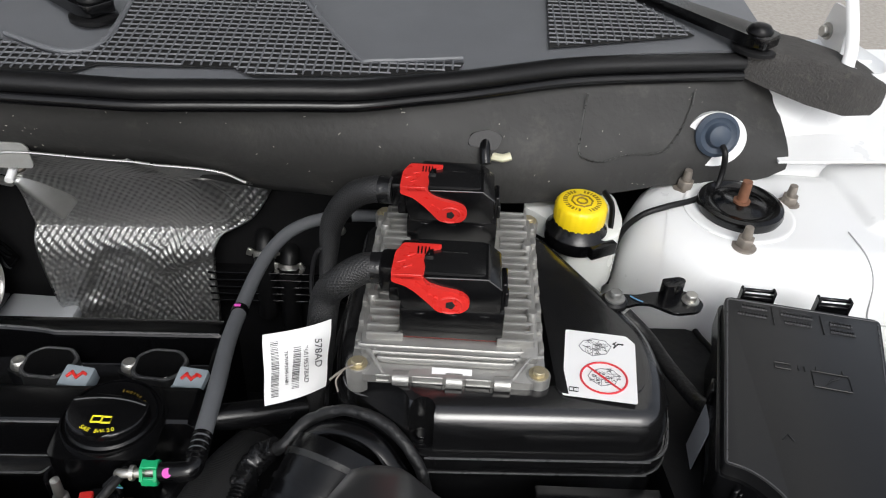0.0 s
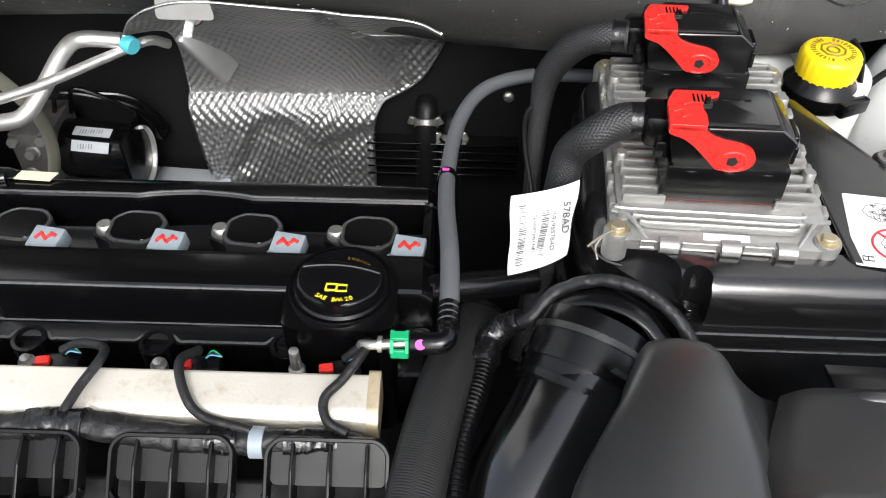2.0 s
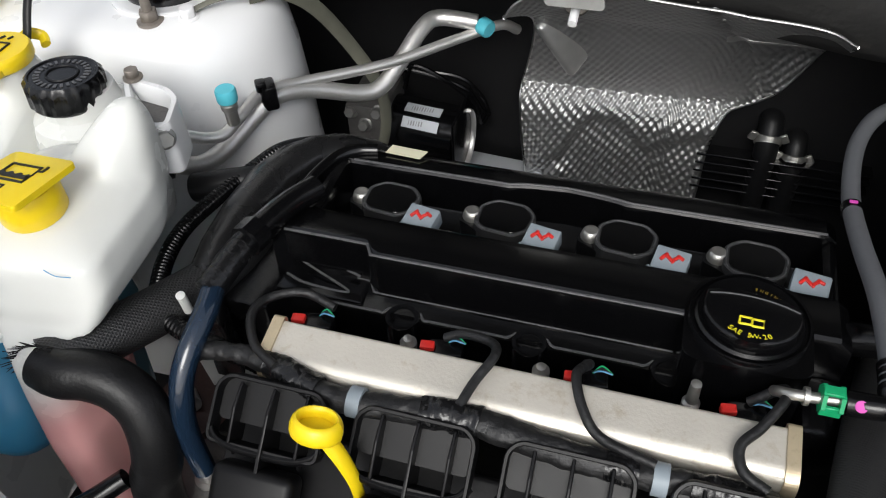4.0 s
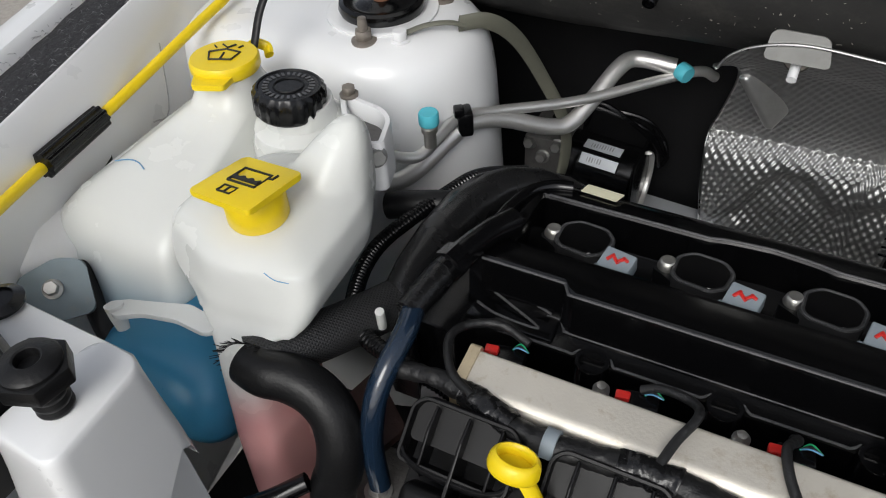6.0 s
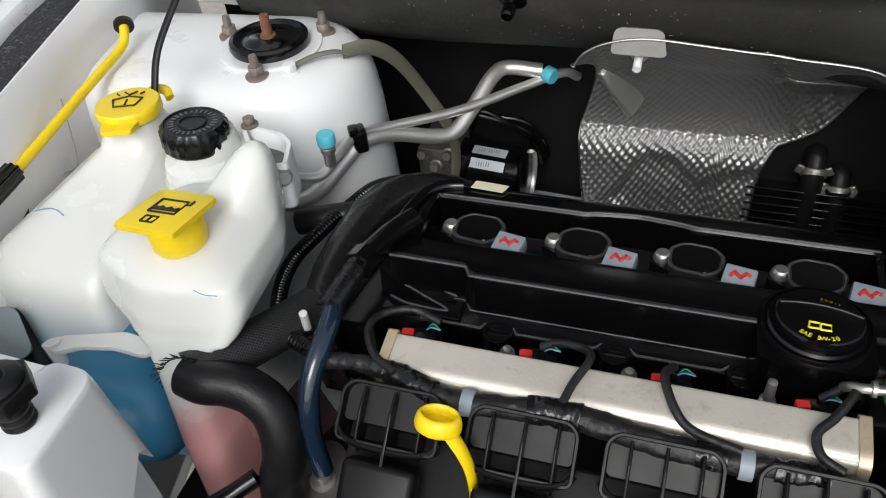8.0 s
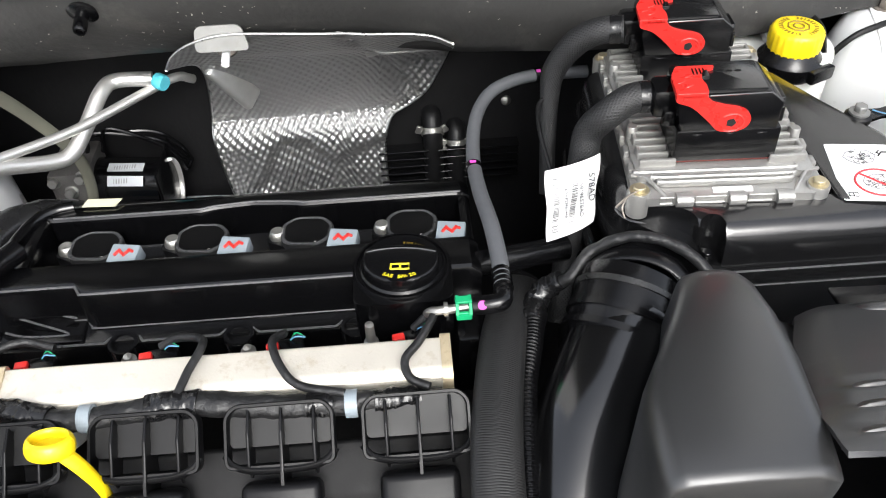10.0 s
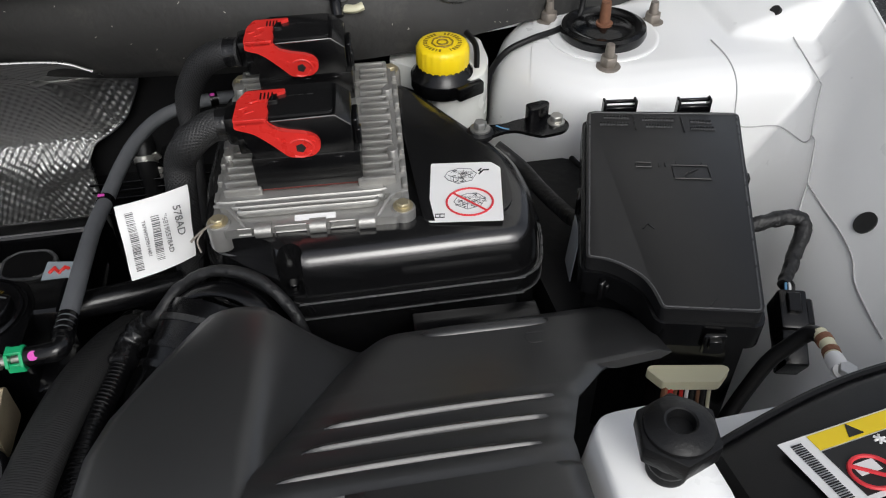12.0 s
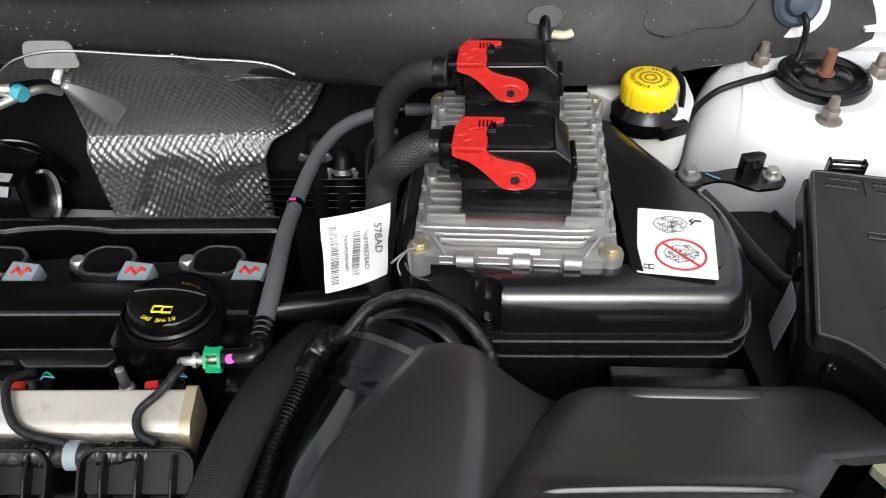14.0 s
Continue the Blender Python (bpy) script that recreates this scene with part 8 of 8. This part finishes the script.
wbk = thing("wing_bracket", (-0.63, 0.33, 0.88), "zinc grey bracket with a nut beside the washer bottle", "bracket")
bm = bm_new()
prism(bm, rounded([(-0.028, -0.026), (0.026, -0.028), (0.029, 0.016), (0.008, 0.024), (-0.025, 0.016)], 0.007), -0.002, 0.002, 0.001, 1, axis((-0.626, 0.314, 0.922), (0.5, -0.4, 0.75)))
part("plate", bm, ZINC, wbk)
hexbolt("nut", (-0.625, 0.313, 0.923), 0.006, 0.012, STEEL, (0.5, -0.4, 0.75), parent=wbk)
bm = bm_new()
lathe(bm, [(0, 0.0), (0.045, 0.0), (0.066, 0.03), (0.070, 0.06), (0.060, 0.085), (0.035, 0.10), (0, 0.104)], n=32, m=axis((-0.715, 0.345, 0.855), (0.2, 0.1, 1)))
solo("lamp_housing", bm, WHITE, (-0.70, 0.29, 0.86), "white rounded lamp housing pressing in the wing", "housing", angle=60)

bm = bm_new()
tube(bm, [(-0.625, 0.41, 0.905), (-0.632, 0.356, 0.912), (-0.610, 0.330, 0.894), (-0.578, 0.312, 0.878), (-0.55, 0.30, 0.85)], 0.0085, 14)
solo("drain_hose", bm, RUBBER, (-0.61, 0.33, 0.85), "black hose behind the washer bottle", "hose")

# black tube, pulley and castings low in front of the bottles
bm = bm_new()
tube(bm, [(-0.50, 0.19, 0.80), (-0.45, 0.228, 0.825), (-0.40, 0.262, 0.845), (-0.375, 0.285, 0.855)], 0.0075, 16)
solo("straight_tube", bm, SATIN, (-0.45, 0.22, 0.79), "straight glossy black tube below the coolant bottle", "tube")
pl = thing("belt_pulley", (-0.385, 0.215, 0.70), "black belt pulley with a pale hub", "pulley")
PU = axis((-0.39, 0.225, 0.735), (-0.75, -0.25, 0.6))
bm = bm_new()
lathe(bm, [(0.0, 0), (0.050, 0), (0.058, 0.002), (0.054, 0.006), (0.059, 0.009), (0.054, 0.012), (0.059, 0.015), (0.058, 0.019), (0.050, 0.021), (0.046, 0.012), (0.018, 0.012), (0.0, 0.012)], n=40, m=PU)
part("wheel", bm, SATIN, pl)
bm = bm_new()
lathe(bm, [(0, 0.011), (0.018, 0.011), (0.018, 0.024), (0.012, 0.027), (0, 0.027)], n=24, m=PU)
part("hub", bm, CAST, pl)
bm = bm_new()
tube(bm, [PU @ Vector((0.058 * math.cos(a), 0.058 * math.sin(a), 0.0105)) for a in np.linspace(0.3, 3.5, 20)] + [(-0.33, 0.30, 0.60)], 0.006, 8, 2, flat=1.6)
part("belt", bm, RUBBER, pl)
ec = thing("engine_casting", (-0.34, 0.28, 0.6), "dull cast bracket and studs under the radiator hose", "casting")
bm = bm_new()
prism(bm, rounded([(-0.375, 0.285), (-0.33, 0.235), (-0.30, 0.25), (-0.31, 0.33), (-0.35, 0.37), (-0.385, 0.35)], 0.012), 0.60, 0.800, 0.006)
part("bracket", bm, CASTDARK, ec)
for x, y in ((-0.352, 0.262), (-0.322, 0.272), (-0.345, 0.325)):
    hexbolt("nut", (x, y, 0.80), 0.0085, 0.012, CAST, parent=ec)
bm = bm_new()
prism(bm, rounded([(-0.395, 0.36), (-0.345, 0.33), (-0.335, 0.36), (-0.385, 0.40)], 0.006), 0.84, 0.848, 0.002)
part("tab", bm, RUSTY, ec, "faintly rusty tab")
bm = bm_new()
tube(bm, [(-0.372, 0.366, 0.848), (-0.357, 0.352, 0.856)], 0.0055, 12, 2)
part("pin", bm, PIPE, ec, "pale dowel pin")
bm = bm_new()
tube(bm, [(-0.368, 0.394, 0.915), (-0.366, 0.391, 0.93), (-0.365, 0.389, 0.938)], 0.0036, 10)
part("vent_pin", bm, POLY, ec, "white nylon pin")

# ---- front crossmember posts with hood bumpers ----
def post(cx, cy, top, o, flare):
    """o: outline of the bracket's top; flare: how its sides spread on the way down (left, right, front, back)."""
    p = thing("bumper_post", (cx, cy, 0.85), "white painted crossmember end with a black hood bumper", "bumper post", "bumper posts")
    zt = top - 0.043
    mx, my = sum(q[0] for q in o) / 4, sum(q[1] for q in o) / 4
    bm = bm_new()
    rings = []
    for f, dz in ((4.0, -0.24), (2.4, -0.12), (1.4, -0.06), (0.75, -0.03), (0.45, -0.012), (0.28, -0.005), (0.12, -0.001), (-0.1, 0.0)):
        rings.append([(x, y, zt + dz) for x, y in rounded([(x + f * (flare[0] if x < mx else flare[1]), y + f * (flare[2] if y < my else flare[3])) for x, y in o], 0.012, 5)])
    loft(bm, rings)
    if cx < 0:
        under = bm_new()
        prism(under, [(0.2235, zt - 0.072), (0.160, zt - 0.128), (0.10, zt - 0.17), (0.10, zt - 0.4), (0.30, zt - 0.4), (0.30, zt - 0.094), (0.2345, zt - 0.094), (0.2305, zt - 0.078)], cx + 0.004, cx + 0.2, 0, 1, Matrix(((0, 0, 1, 0), (1, 0, 0, 0), (0, 1, 0, 0), (0, 0, 0, 1))))
        bm = carve(bm, under)
    part("bracket", bm, WHITE, p, angle=50)
    bm = bm_new()
    prof = [(0, zt - 0.002)]
    for k in range(4):
        prof += [(0.0088, zt + 0.0055 * k), (0.0100, zt + 0.0018 + 0.0055 * k), (0.0100, zt + 0.0034 + 0.0055 * k), (0.0088, zt + 0.005 + 0.0055 * k)]
    lathe(bm, prof + [(0, zt + 0.024)], (cx, cy, 0), 24)
    part("thread", bm, RUBBER, p, "black threaded rubber stem")
    bm = bm_new()
    prism(bm, [(cx + 0.0198 * math.cos(a), cy + 0.0198 * math.sin(a)) for a in [math.pi / 3 * k + 0.35 for k in range(6)]], top - 0.020, top - 0.009, 0.0010, 2)
    part("bumper_head", bm, RUBBER, p, "black hexagonal rubber head")
    bm = bm_new()
    lathe(bm, [(0, top - 0.011), (0.0158, top - 0.010), (0.0158, top - 0.007), (0.0145, top - 0.0055), (0.0075, top - 0.0035), (0.0065, top - 0.004), (0.006, top - 0.009), (0, top - 0.0095)], (cx, cy, 0), 32)
    part("bumper_dome", bm, RUBBER, p)
    return p


post(-0.428, 0.188, 1.083, [(-0.452, 0.163), (-0.404, 0.160), (-0.409, 0.230), (-0.443, 0.232)], (-0.006, 0.005, -0.006, 0.003))
post(0.440, 0.172, 1.106, [(0.414, 0.146), (0.467, 0.145), (0.460, 0.210), (0.416, 0.208)], (-0.006, 0.0015, -0.004, 0.002))



# front panels beyond the posts
def front_panel(side, name):
    bm = bm_new()
    rows = []
    for k in range(9):
        u = k / 8
        x = MID + side * ((0.490 if side < 0 else 0.474) + 0.26 * u)
        yb = (0.252 if side < 0 else 0.240) + 0.004 * u
        z = 1.0 + 0.012 * u
        rows.append([(x, yb + 0.004, z - 0.03), (x, yb + 0.003, z - 0.015), (x, yb - 0.003, z - 0.003), (x, yb - 0.03, z + 0.002), (x, yb - 0.22, z + 0.002)])
    sheet(bm, rows, 0.003)
    return solo(name, bm, WHITE, (MID + side * 0.55, 0.2, 0.84), "white painted front crossmember", "crossmember", kind="structure")


front_panel(-1, "crossmember")
front_panel(1, "crossmember")


def closing_panel(x0, x1, dz):
    bm = bm_new()
    rows = []
    for k in range(19):
        u = k / 18
        x = x0 + (x1 - x0) * u
        yb = 0.190 + 0.034 * math.sin(min(1, u * 2.2) * 1.57)
        rows.append([(x, yb + 0.004, 1.0), (x, yb + 0.003, 1.024 + dz), (x, yb - 0.001, 1.034 + dz), (x, yb - 0.010, 1.041 + dz), (x, yb - 0.05, 1.051 + dz), (x, yb - 0.14, 1.06 + dz), (x, yb - 0.26, 1.05 + dz)])
    # rounded inner end
    rows.insert(0, [(p[0] + 0.002 * (-1 if x1 > x0 else 1), p[1] - 0.004, 0.99) for p in rows[0]])
    sheet(bm, rows, 0.003)
    return bm


cl = thing("closing_panel", (-0.55, 0.1, 1.0), "black grained plastic closing panel", "panel", "closing panels")
part("panel", closing_panel(-0.458, -0.74, 0.0), GRAIN, cl, angle=60)


def panel_lip(x0, x1, dz):
    """The rounded lip along a closing panel's inner edge."""
    bm = bm_new()
    tube(bm, [(x0 + (x1 - x0) * u, 0.189 + 0.034 * math.sin(min(1, u * 2.2) * 1.57), 1.035 + dz) for u in np.linspace(0, 1, 15)], 0.0026, 8, 3)
    return bm


part("lip", panel_lip(-0.458, -0.74, 0.0), GRAIN, cl)
bm = bm_new()
lathe(bm, [(0, 0), (0.016, 0), (0.016, 0.002), (0.010, 0.005), (0.009, 0.003), (0, 0.003)], n=24, m=Matrix.Translation((-0.553, 0.243, 1.008)))
solo("push_clip", bm, SATIN, (-0.553, 0.243, 1.008), "round black push clip on the crossmember", "clip")
cr = thing("closing_panel", (0.55, 0.1, 1.0), "black plastic closing panel with a warning label", "panel", "closing panels")
part("panel", closing_panel(0.474, 0.79, 0.012), GRAIN, cr, angle=60)
part("lip", panel_lip(0.474, 0.79, 0.012), GRAIN, cr)

# refrigerant warning label
rl = thing("refrigerant_label", (0.56, 0.16, 1.06), "yellow and black refrigerant warning label", "label")
RL = face_frame((0.540, 0.163, 1.0640), (0.08, 0.013, 0.0), (-0.01, 0.06, -0.013)) @ Matrix.Diagonal((0.58, 0.58, 1.0, 1.0))


def flat_bar(name, x, y, w, hh, mat, lift, parent):
    bm = bm_new()
    box(bm, (x, y, lift), (w, hh, 0.0003), 0)
    bmesh.ops.transform(bm, matrix=RL, verts=bm.verts)
    return part(name, bm, mat, parent)


flat_bar("backing", 0.0, 0.0, 0.13, 0.075, PAPER, 0.0, rl)
flat_bar("yellow_band", 0.012, 0.027, 0.100, 0.017, YELLOW, 0.0005, rl)
flat_bar("black_field", 0.012, -0.008, 0.100, 0.050, INK, 0.0005, rl)
flat_bar("yellow_field", 0.046, -0.008, 0.03, 0.018, YELLOW, 0.001, rl)
for k in range(26):
    flat_bar("code_bar", -0.0525, 0.030 - 0.0024 * k, 0.010, 0.0009 if k % 3 else 0.0014, INK, 0.0007, rl)
bm = bm_new()
prism(bm, [(-0.0075, -0.006), (0.0075, -0.006), (0.0, 0.008)], 0, 0.0003, 0, 1, RL @ Matrix.Translation((0.0, 0.027, 0.0008)))
part("warning_triangle", bm, INK, rl)
bm = bm_new()
tube(bm, [RL @ Vector((-0.018 + 0.017 * math.cos(a), -0.016 + 0.017 * math.sin(a), 0.001)) for a in [2 * math.pi * k / 32 for k in range(33)]], 0.0011, 6, 1, smooth=False)
part("red_ring", bm, INK_RED, rl)
bm = bm_new()
tube(bm, [RL @ Vector((-0.030, -0.004, 0.001)), RL @ Vector((-0.006, -0.028, 0.001))], 0.0011, 6, 1)
part("red_bar", bm, INK_RED, rl)
flat_bar("white_shape", -0.018, -0.010, 0.02, 0.012, PAPER, 0.0008, rl)
lettering("print", "R-134a", 0.010, RL @ Matrix.Translation((0.038, 0.010, 0.001)), INK_WHITE, rl, 0.0001)
for a in range(3):
    bm = bm_new()
    t = math.pi / 3 * a
    tube(bm, [RL @ Vector((0.013 + 0.005 * math.cos(t), 0.010 + 0.005 * math.sin(t), 0.001)), RL @ Vector((0.013 - 0.005 * math.cos(t), 0.010 - 0.005 * math.sin(t), 0.001))], 0.0007, 5, 1)
    part("snow_sign", bm, INK_WHITE, rl)

# ---- open hood over the bay ----
hd = thing("hood", (MID, 0.95, 1.12), "open white hood with a black pad inside its painted frame", "hood")
for name, mat, off, grow in (("panel", WHITE, 0.03, 1.0), ("lining", LINING, 0.0, 0.60)):
    bm = bm_new()
    rows = []
    for k in range(9):
        u = k / 8
        y, z = 1.0 - 0.52 * u, 1.17 + 0.88 * u
        rows.append([(MID + w * grow * (0.86 - 0.03 * u), y + 0.06 * abs(w) ** 3 + off, z - 0.03 * abs(w) ** 3 + off) for w in (-1, -0.75, -0.4, 0, 0.4, 0.75, 1)])
    sheet(bm, rows, 0.015)
    part(name, bm, mat, hd)

# sealed seams of the right wing and tower
def seam(pts, r=0.001):
    bm = bm_new()
    tube(bm, pts, r, 6, 4)
    return solo("panel_seam", bm, SEAM_DARK, pts[0], "thin grey seam between white panels", "seam", "seams of the wing", kind="structure")


SEAM_DARK = material("grey_panel_seam", (0.42, 0.42, 0.42), 0.6)
seam([(0.6933, 0.669, 0.999), (0.6951, 0.6366, 0.9985), (0.6953, 0.6146, 0.9922), (0.695, 0.6022, 0.980), (0.695, 0.594, 0.956), (0.7016, 0.5925, 0.9452), (0.7152, 0.592, 0.9424), (0.7332, 0.5917, 0.942), (0.742, 0.584, 0.944), (0.7405, 0.5542, 0.9516), (0.7397, 0.5419, 0.9556), (0.7433, 0.540, 0.961), (0.7516, 0.5536, 0.9665), (0.7631, 0.5725, 0.975), (0.7750, 0.5909, 0.9843)], 0.0007)
seam([(0.7750, 0.5909, 0.9843), (0.7746, 0.6211, 0.9924), (0.777, 0.650, 0.9960), (0.7765, 0.664, 0.9985), (0.7606, 0.6634, 0.9962)], 0.0007)
seam([(0.7449, 0.5421, 0.9625), (0.7424, 0.5317, 0.9636), (0.7341, 0.5171, 0.9592), (0.7169, 0.4899, 0.950), (0.7083, 0.4785, 0.9442), (0.7002, 0.4669, 0.9387)], 0.0008)
seam([(0.7169, 0.4899, 0.950), (0.7103, 0.4553, 0.9529), (0.7054, 0.4163, 0.9553), (0.6990, 0.3877, 0.9543), (0.6905, 0.368, 0.950), (0.6832, 0.3387, 0.9502), (0.6775, 0.3102, 0.9516)], 0.0007)
for c, r, way in (((0.7650, 0.6844, 1.0158), 0.0062, (-0.75, -0.1, 0.65)), ((0.7180, 0.4111, 0.9698), 0.0098, (-0.73, 0.13, 0.67))):
    bm = bm_new()
    lathe(bm, [(0, -0.003), (r, -0.003), (r, 0.0008), (0, 0.0008)], n=24, m=axis(c, way))
    solo("wing_hole", bm, INK, c, "dark round hole in the inner wing", "hole", "holes in the wings", kind="structure")
seam([(-0.709, 0.565, 0.994), (-0.698, 0.541, 0.934), (-0.690, 0.512, 0.940)], 0.0008)
bm = bm_new()
tube(bm, [(0.429, 0.766, 1.092), (0.427, 0.759, 1.073), (0.422, 0.733, 1.045), (0.432, 0.730, 1.036), (0.451, 0.732, 1.033), (0.475, 0.739, 1.038), (0.509, 0.745, 1.038), (0.526, 0.754, 1.051), (0.543, 0.778, 1.075), (0.547, 0.788, 1.088)], 0.0011, 6, 5)
solo("mat_wire", bm, BAND, (0.45, 0.735, 1.033), "thin pale wire looped over the insulation mat", "wire")

# ---- scuttle panel, grilles, wipers, hinge ----
CZ = 1.113


def cowl_z(y):
    return CZ + 0.10 * max(0.0, y - 0.72)


cw2 = thing("scuttle_panel", (0.1, 0.8, 1.1), "grey plastic scuttle panel with two black grilles", "scuttle panel")
bm = bm_new()
rows = []
for k in range(13):
    t = k / 12
    row = []
    for i in range(61):
        x = -0.62 + 1.26 * i / 60
        y0 = panel_top_y(x) + 0.010
        y = y0 + (1.12 - y0) * t
        row.append((x, y, cowl_z(y) - 0.004))
    rows.append(row)
sheet(bm, rows, 0.004)
part("panel", bm, COWL, cw2)


def spans(poly, c, axis_i):
    """Where the line axis = c crosses a polygon, in pairs."""
    out = []
    for a, b in zip(poly, poly[1:] + poly[:1]):
        if (a[axis_i] <= c) != (b[axis_i] <= c):
            t = (c - a[axis_i]) / (b[axis_i] - a[axis_i])
            out.append(a[1 - axis_i] + t * (b[1 - axis_i] - a[1 - axis_i]))
    out.sort()
    return list(zip(out[::2], out[1::2]))


def grille(poly, lean, pitch=0.0088):
    g = bm_new()
    prism(g, poly, 0, 0.001, 0, 1)
    for v in g.verts:
        v.co.z = cowl_z(v.co.y) + 0.0002 + v.co.z
    gr = part("grille", g, INK, cw2, "black grid grille")
    xs = [p[0] for p in poly]
    yy = [p[1] for p in poly]
    c = min(xs)
    while c < max(xs):
        for a, b in spans(poly, c, 0):
            if b - a > 0.004:
                bm = bm_new()
                tube(bm, [(c + lean * (a - 0.8), a, cowl_z(a) + 0.003), (c + lean * (b - 0.8), b, cowl_z(b) + 0.003)], 0.0011, 4, 1, flat=1.0)
                part("slat", bm, COWL, gr)
        c += pitch
    c = min(yy)
    while c < max(yy):
        for a, b in spans(poly, c, 1):
            if b - a > 0.004:
                bm = bm_new()
                tube(bm, [(a, c, cowl_z(c) + 0.0022), (b, c, cowl_z(c) + 0.0026)], 0.0011, 4, 1, flat=1.0)
                part("slat", bm, COWL, gr)
        c += pitch * 1.05


grille([(-0.50, 0.745), (-0.25, 0.80), (-0.145, 0.776), (-0.088, 0.749), (-0.051, 0.762), (-0.041, 0.809), (-0.043, 0.92), (0.118, 0.92), (0.201, 0.757), (0.301, 0.768), (0.295, 0.752), (0.204, 0.736), (0.100, 0.728), (0.080, 0.742), (-0.045, 0.738), (-0.064, 0.722), (-0.3, 0.73)], 0.06)
grille([(0.405, 0.95), (0.478, 0.95), (0.553, 0.845), (0.391, 0.806)], 0.05)
bm = bm_new()
tube(bm, [(0.118, 0.915, cowl_z(0.915) + 0.003), (0.160, 0.83, cowl_z(0.83) + 0.004), (0.198, 0.764, cowl_z(0.76) + 0.004), (0.215, 0.760, cowl_z(0.76) + 0.004), (0.30, 0.772, cowl_z(0.77) + 0.004)], 0.0025, 8)
part("raised_edge", bm, COWL, cw2)
bm = bm_new()
tube(bm, [(-0.145, 0.786, cowl_z(0.786) + 0.002), (-0.088, 0.757, cowl_z(0.757) + 0.003), (-0.058, 0.763, cowl_z(0.76) + 0.003), (-0.046, 0.80, cowl_z(0.8) + 0.003), (-0.045, 0.9, cowl_z(0.9) + 0.003)], 0.003, 8)
part("raised_edge", bm, COWL, cw2)


def wiper(px, py, ex, ey, label):
    w = thing("wiper_arm", (px, py, cowl_z(py)), label, "wiper arm", "wiper arms")
    z = cowl_z(py)
    bm = bm_new()
    lathe(bm, [(0, z), (0.024, z), (0.024, z + 0.004), (0.020, z + 0.006), (0, z + 0.006)], (px, py, 0), 28)
    part("boot", bm, RUBBER, w)
    bm = bm_new()
    d = (Vector((ex, ey, 0)) - Vector((px, py, 0))).normalized()
    s = Vector((-d.y, d.x, 0))
    o = [(-0.018, -0.016), (0.0, -0.019), (0.09, -0.012), (0.25, -0.007), (0.25, 0.007), (0.09, 0.012), (0.0, 0.019), (-0.018, 0.016)]
    prism(bm, [(px + d.x * a + s.x * b, py + d.y * a + s.y * b) for a, b in rounded(o, 0.006, 3)], z + 0.008, z + 0.020, 0.003)
    part("arm", bm, GLOSS, w)
    bm = bm_new()
    lathe(bm, [(0, z + 0.018), (0.0135, z + 0.018), (0.0135, z + 0.022), (0.010, z + 0.027), (0.004, z + 0.029), (0, z + 0.029)], (px, py, 0), 24)
    part("cap", bm, GRAIN, w, "domed grey cap")


wiper(-0.073, 0.828, -0.20, 0.93, "black wiper arm with a domed cap")
wiper(0.612, 0.822, 0.52, 0.93, "black wiper arm beside the hinge")

# foam block at the end of the seal
fb = thing("foam_block", (0.67, 0.79, 1.05), "dark grey foam block at the seal's end", "foam")
bm = bm_new()
rings = []
for x, y, w, zt, zb in ((0.600, 0.836, 0.026, 1.128, 1.098), (0.63, 0.832, 0.030, 1.13, 1.088), (0.67, 0.822, 0.034, 1.126, 1.078), (0.705, 0.808, 0.034, 1.12, 1.074), (0.732, 0.800, 0.030, 1.113, 1.078), (0.743, 0.800, 0.024, 1.108, 1.086)):
    rings.append([(x, y - w, zb), (x, y - w * 1.02, (zb + zt) / 2), (x, y - w * 0.95, zt - 0.003), (x, y - w * 0.85, zt), (x, y + w, zt), (x, y + w, zb)])
loft(bm, rings)
part("block", bm, FOAM, fb, angle=50)

# white hood hinge, a part of the hood
bm = bm_new()
box(bm, (0.745, 0.865, 1.10), (0.06, 0.10, 0.006), 0.002, 2, (0, 0, 10))
hg = part("hinge", bm, WHITE, hd, "white painted hinge")
bm = bm_new()
prism(bm, rounded([(-0.05, 0.0), (0.05, 0.0), (0.03, 0.05), (-0.03, 0.06)], 0.006), -0.002, 0.002, 0.0006, 1, face_frame((0.722, 0.875, 1.10), (0.2, 1, 0), (0, 0, 1)))
part("upright", bm, WHITE, hg)
for off in (0.0, 0.062):
    bm = bm_new()
    tube(bm, [(0.706 + off, 0.80, 1.115), (0.712 + off, 0.82, 1.14), (0.728 + off, 0.90, 1.19), (0.75 + off, 1.0, 1.25)], 0.007, 12, flat=0.7)
    part("arm", bm, WHITE, hg)
bm = bm_new()
tube(bm, [(0.706, 0.80, 1.115), (0.735, 0.795, 1.108), (0.768, 0.80, 1.115)], 0.007, 12, flat=0.7)
part("link", bm, WHITE, hg)
hexbolt("bolt", (0.716, 0.88, 1.125), 0.007, 0.008, STEEL, (-1, -0.1, 0), parent=hg)
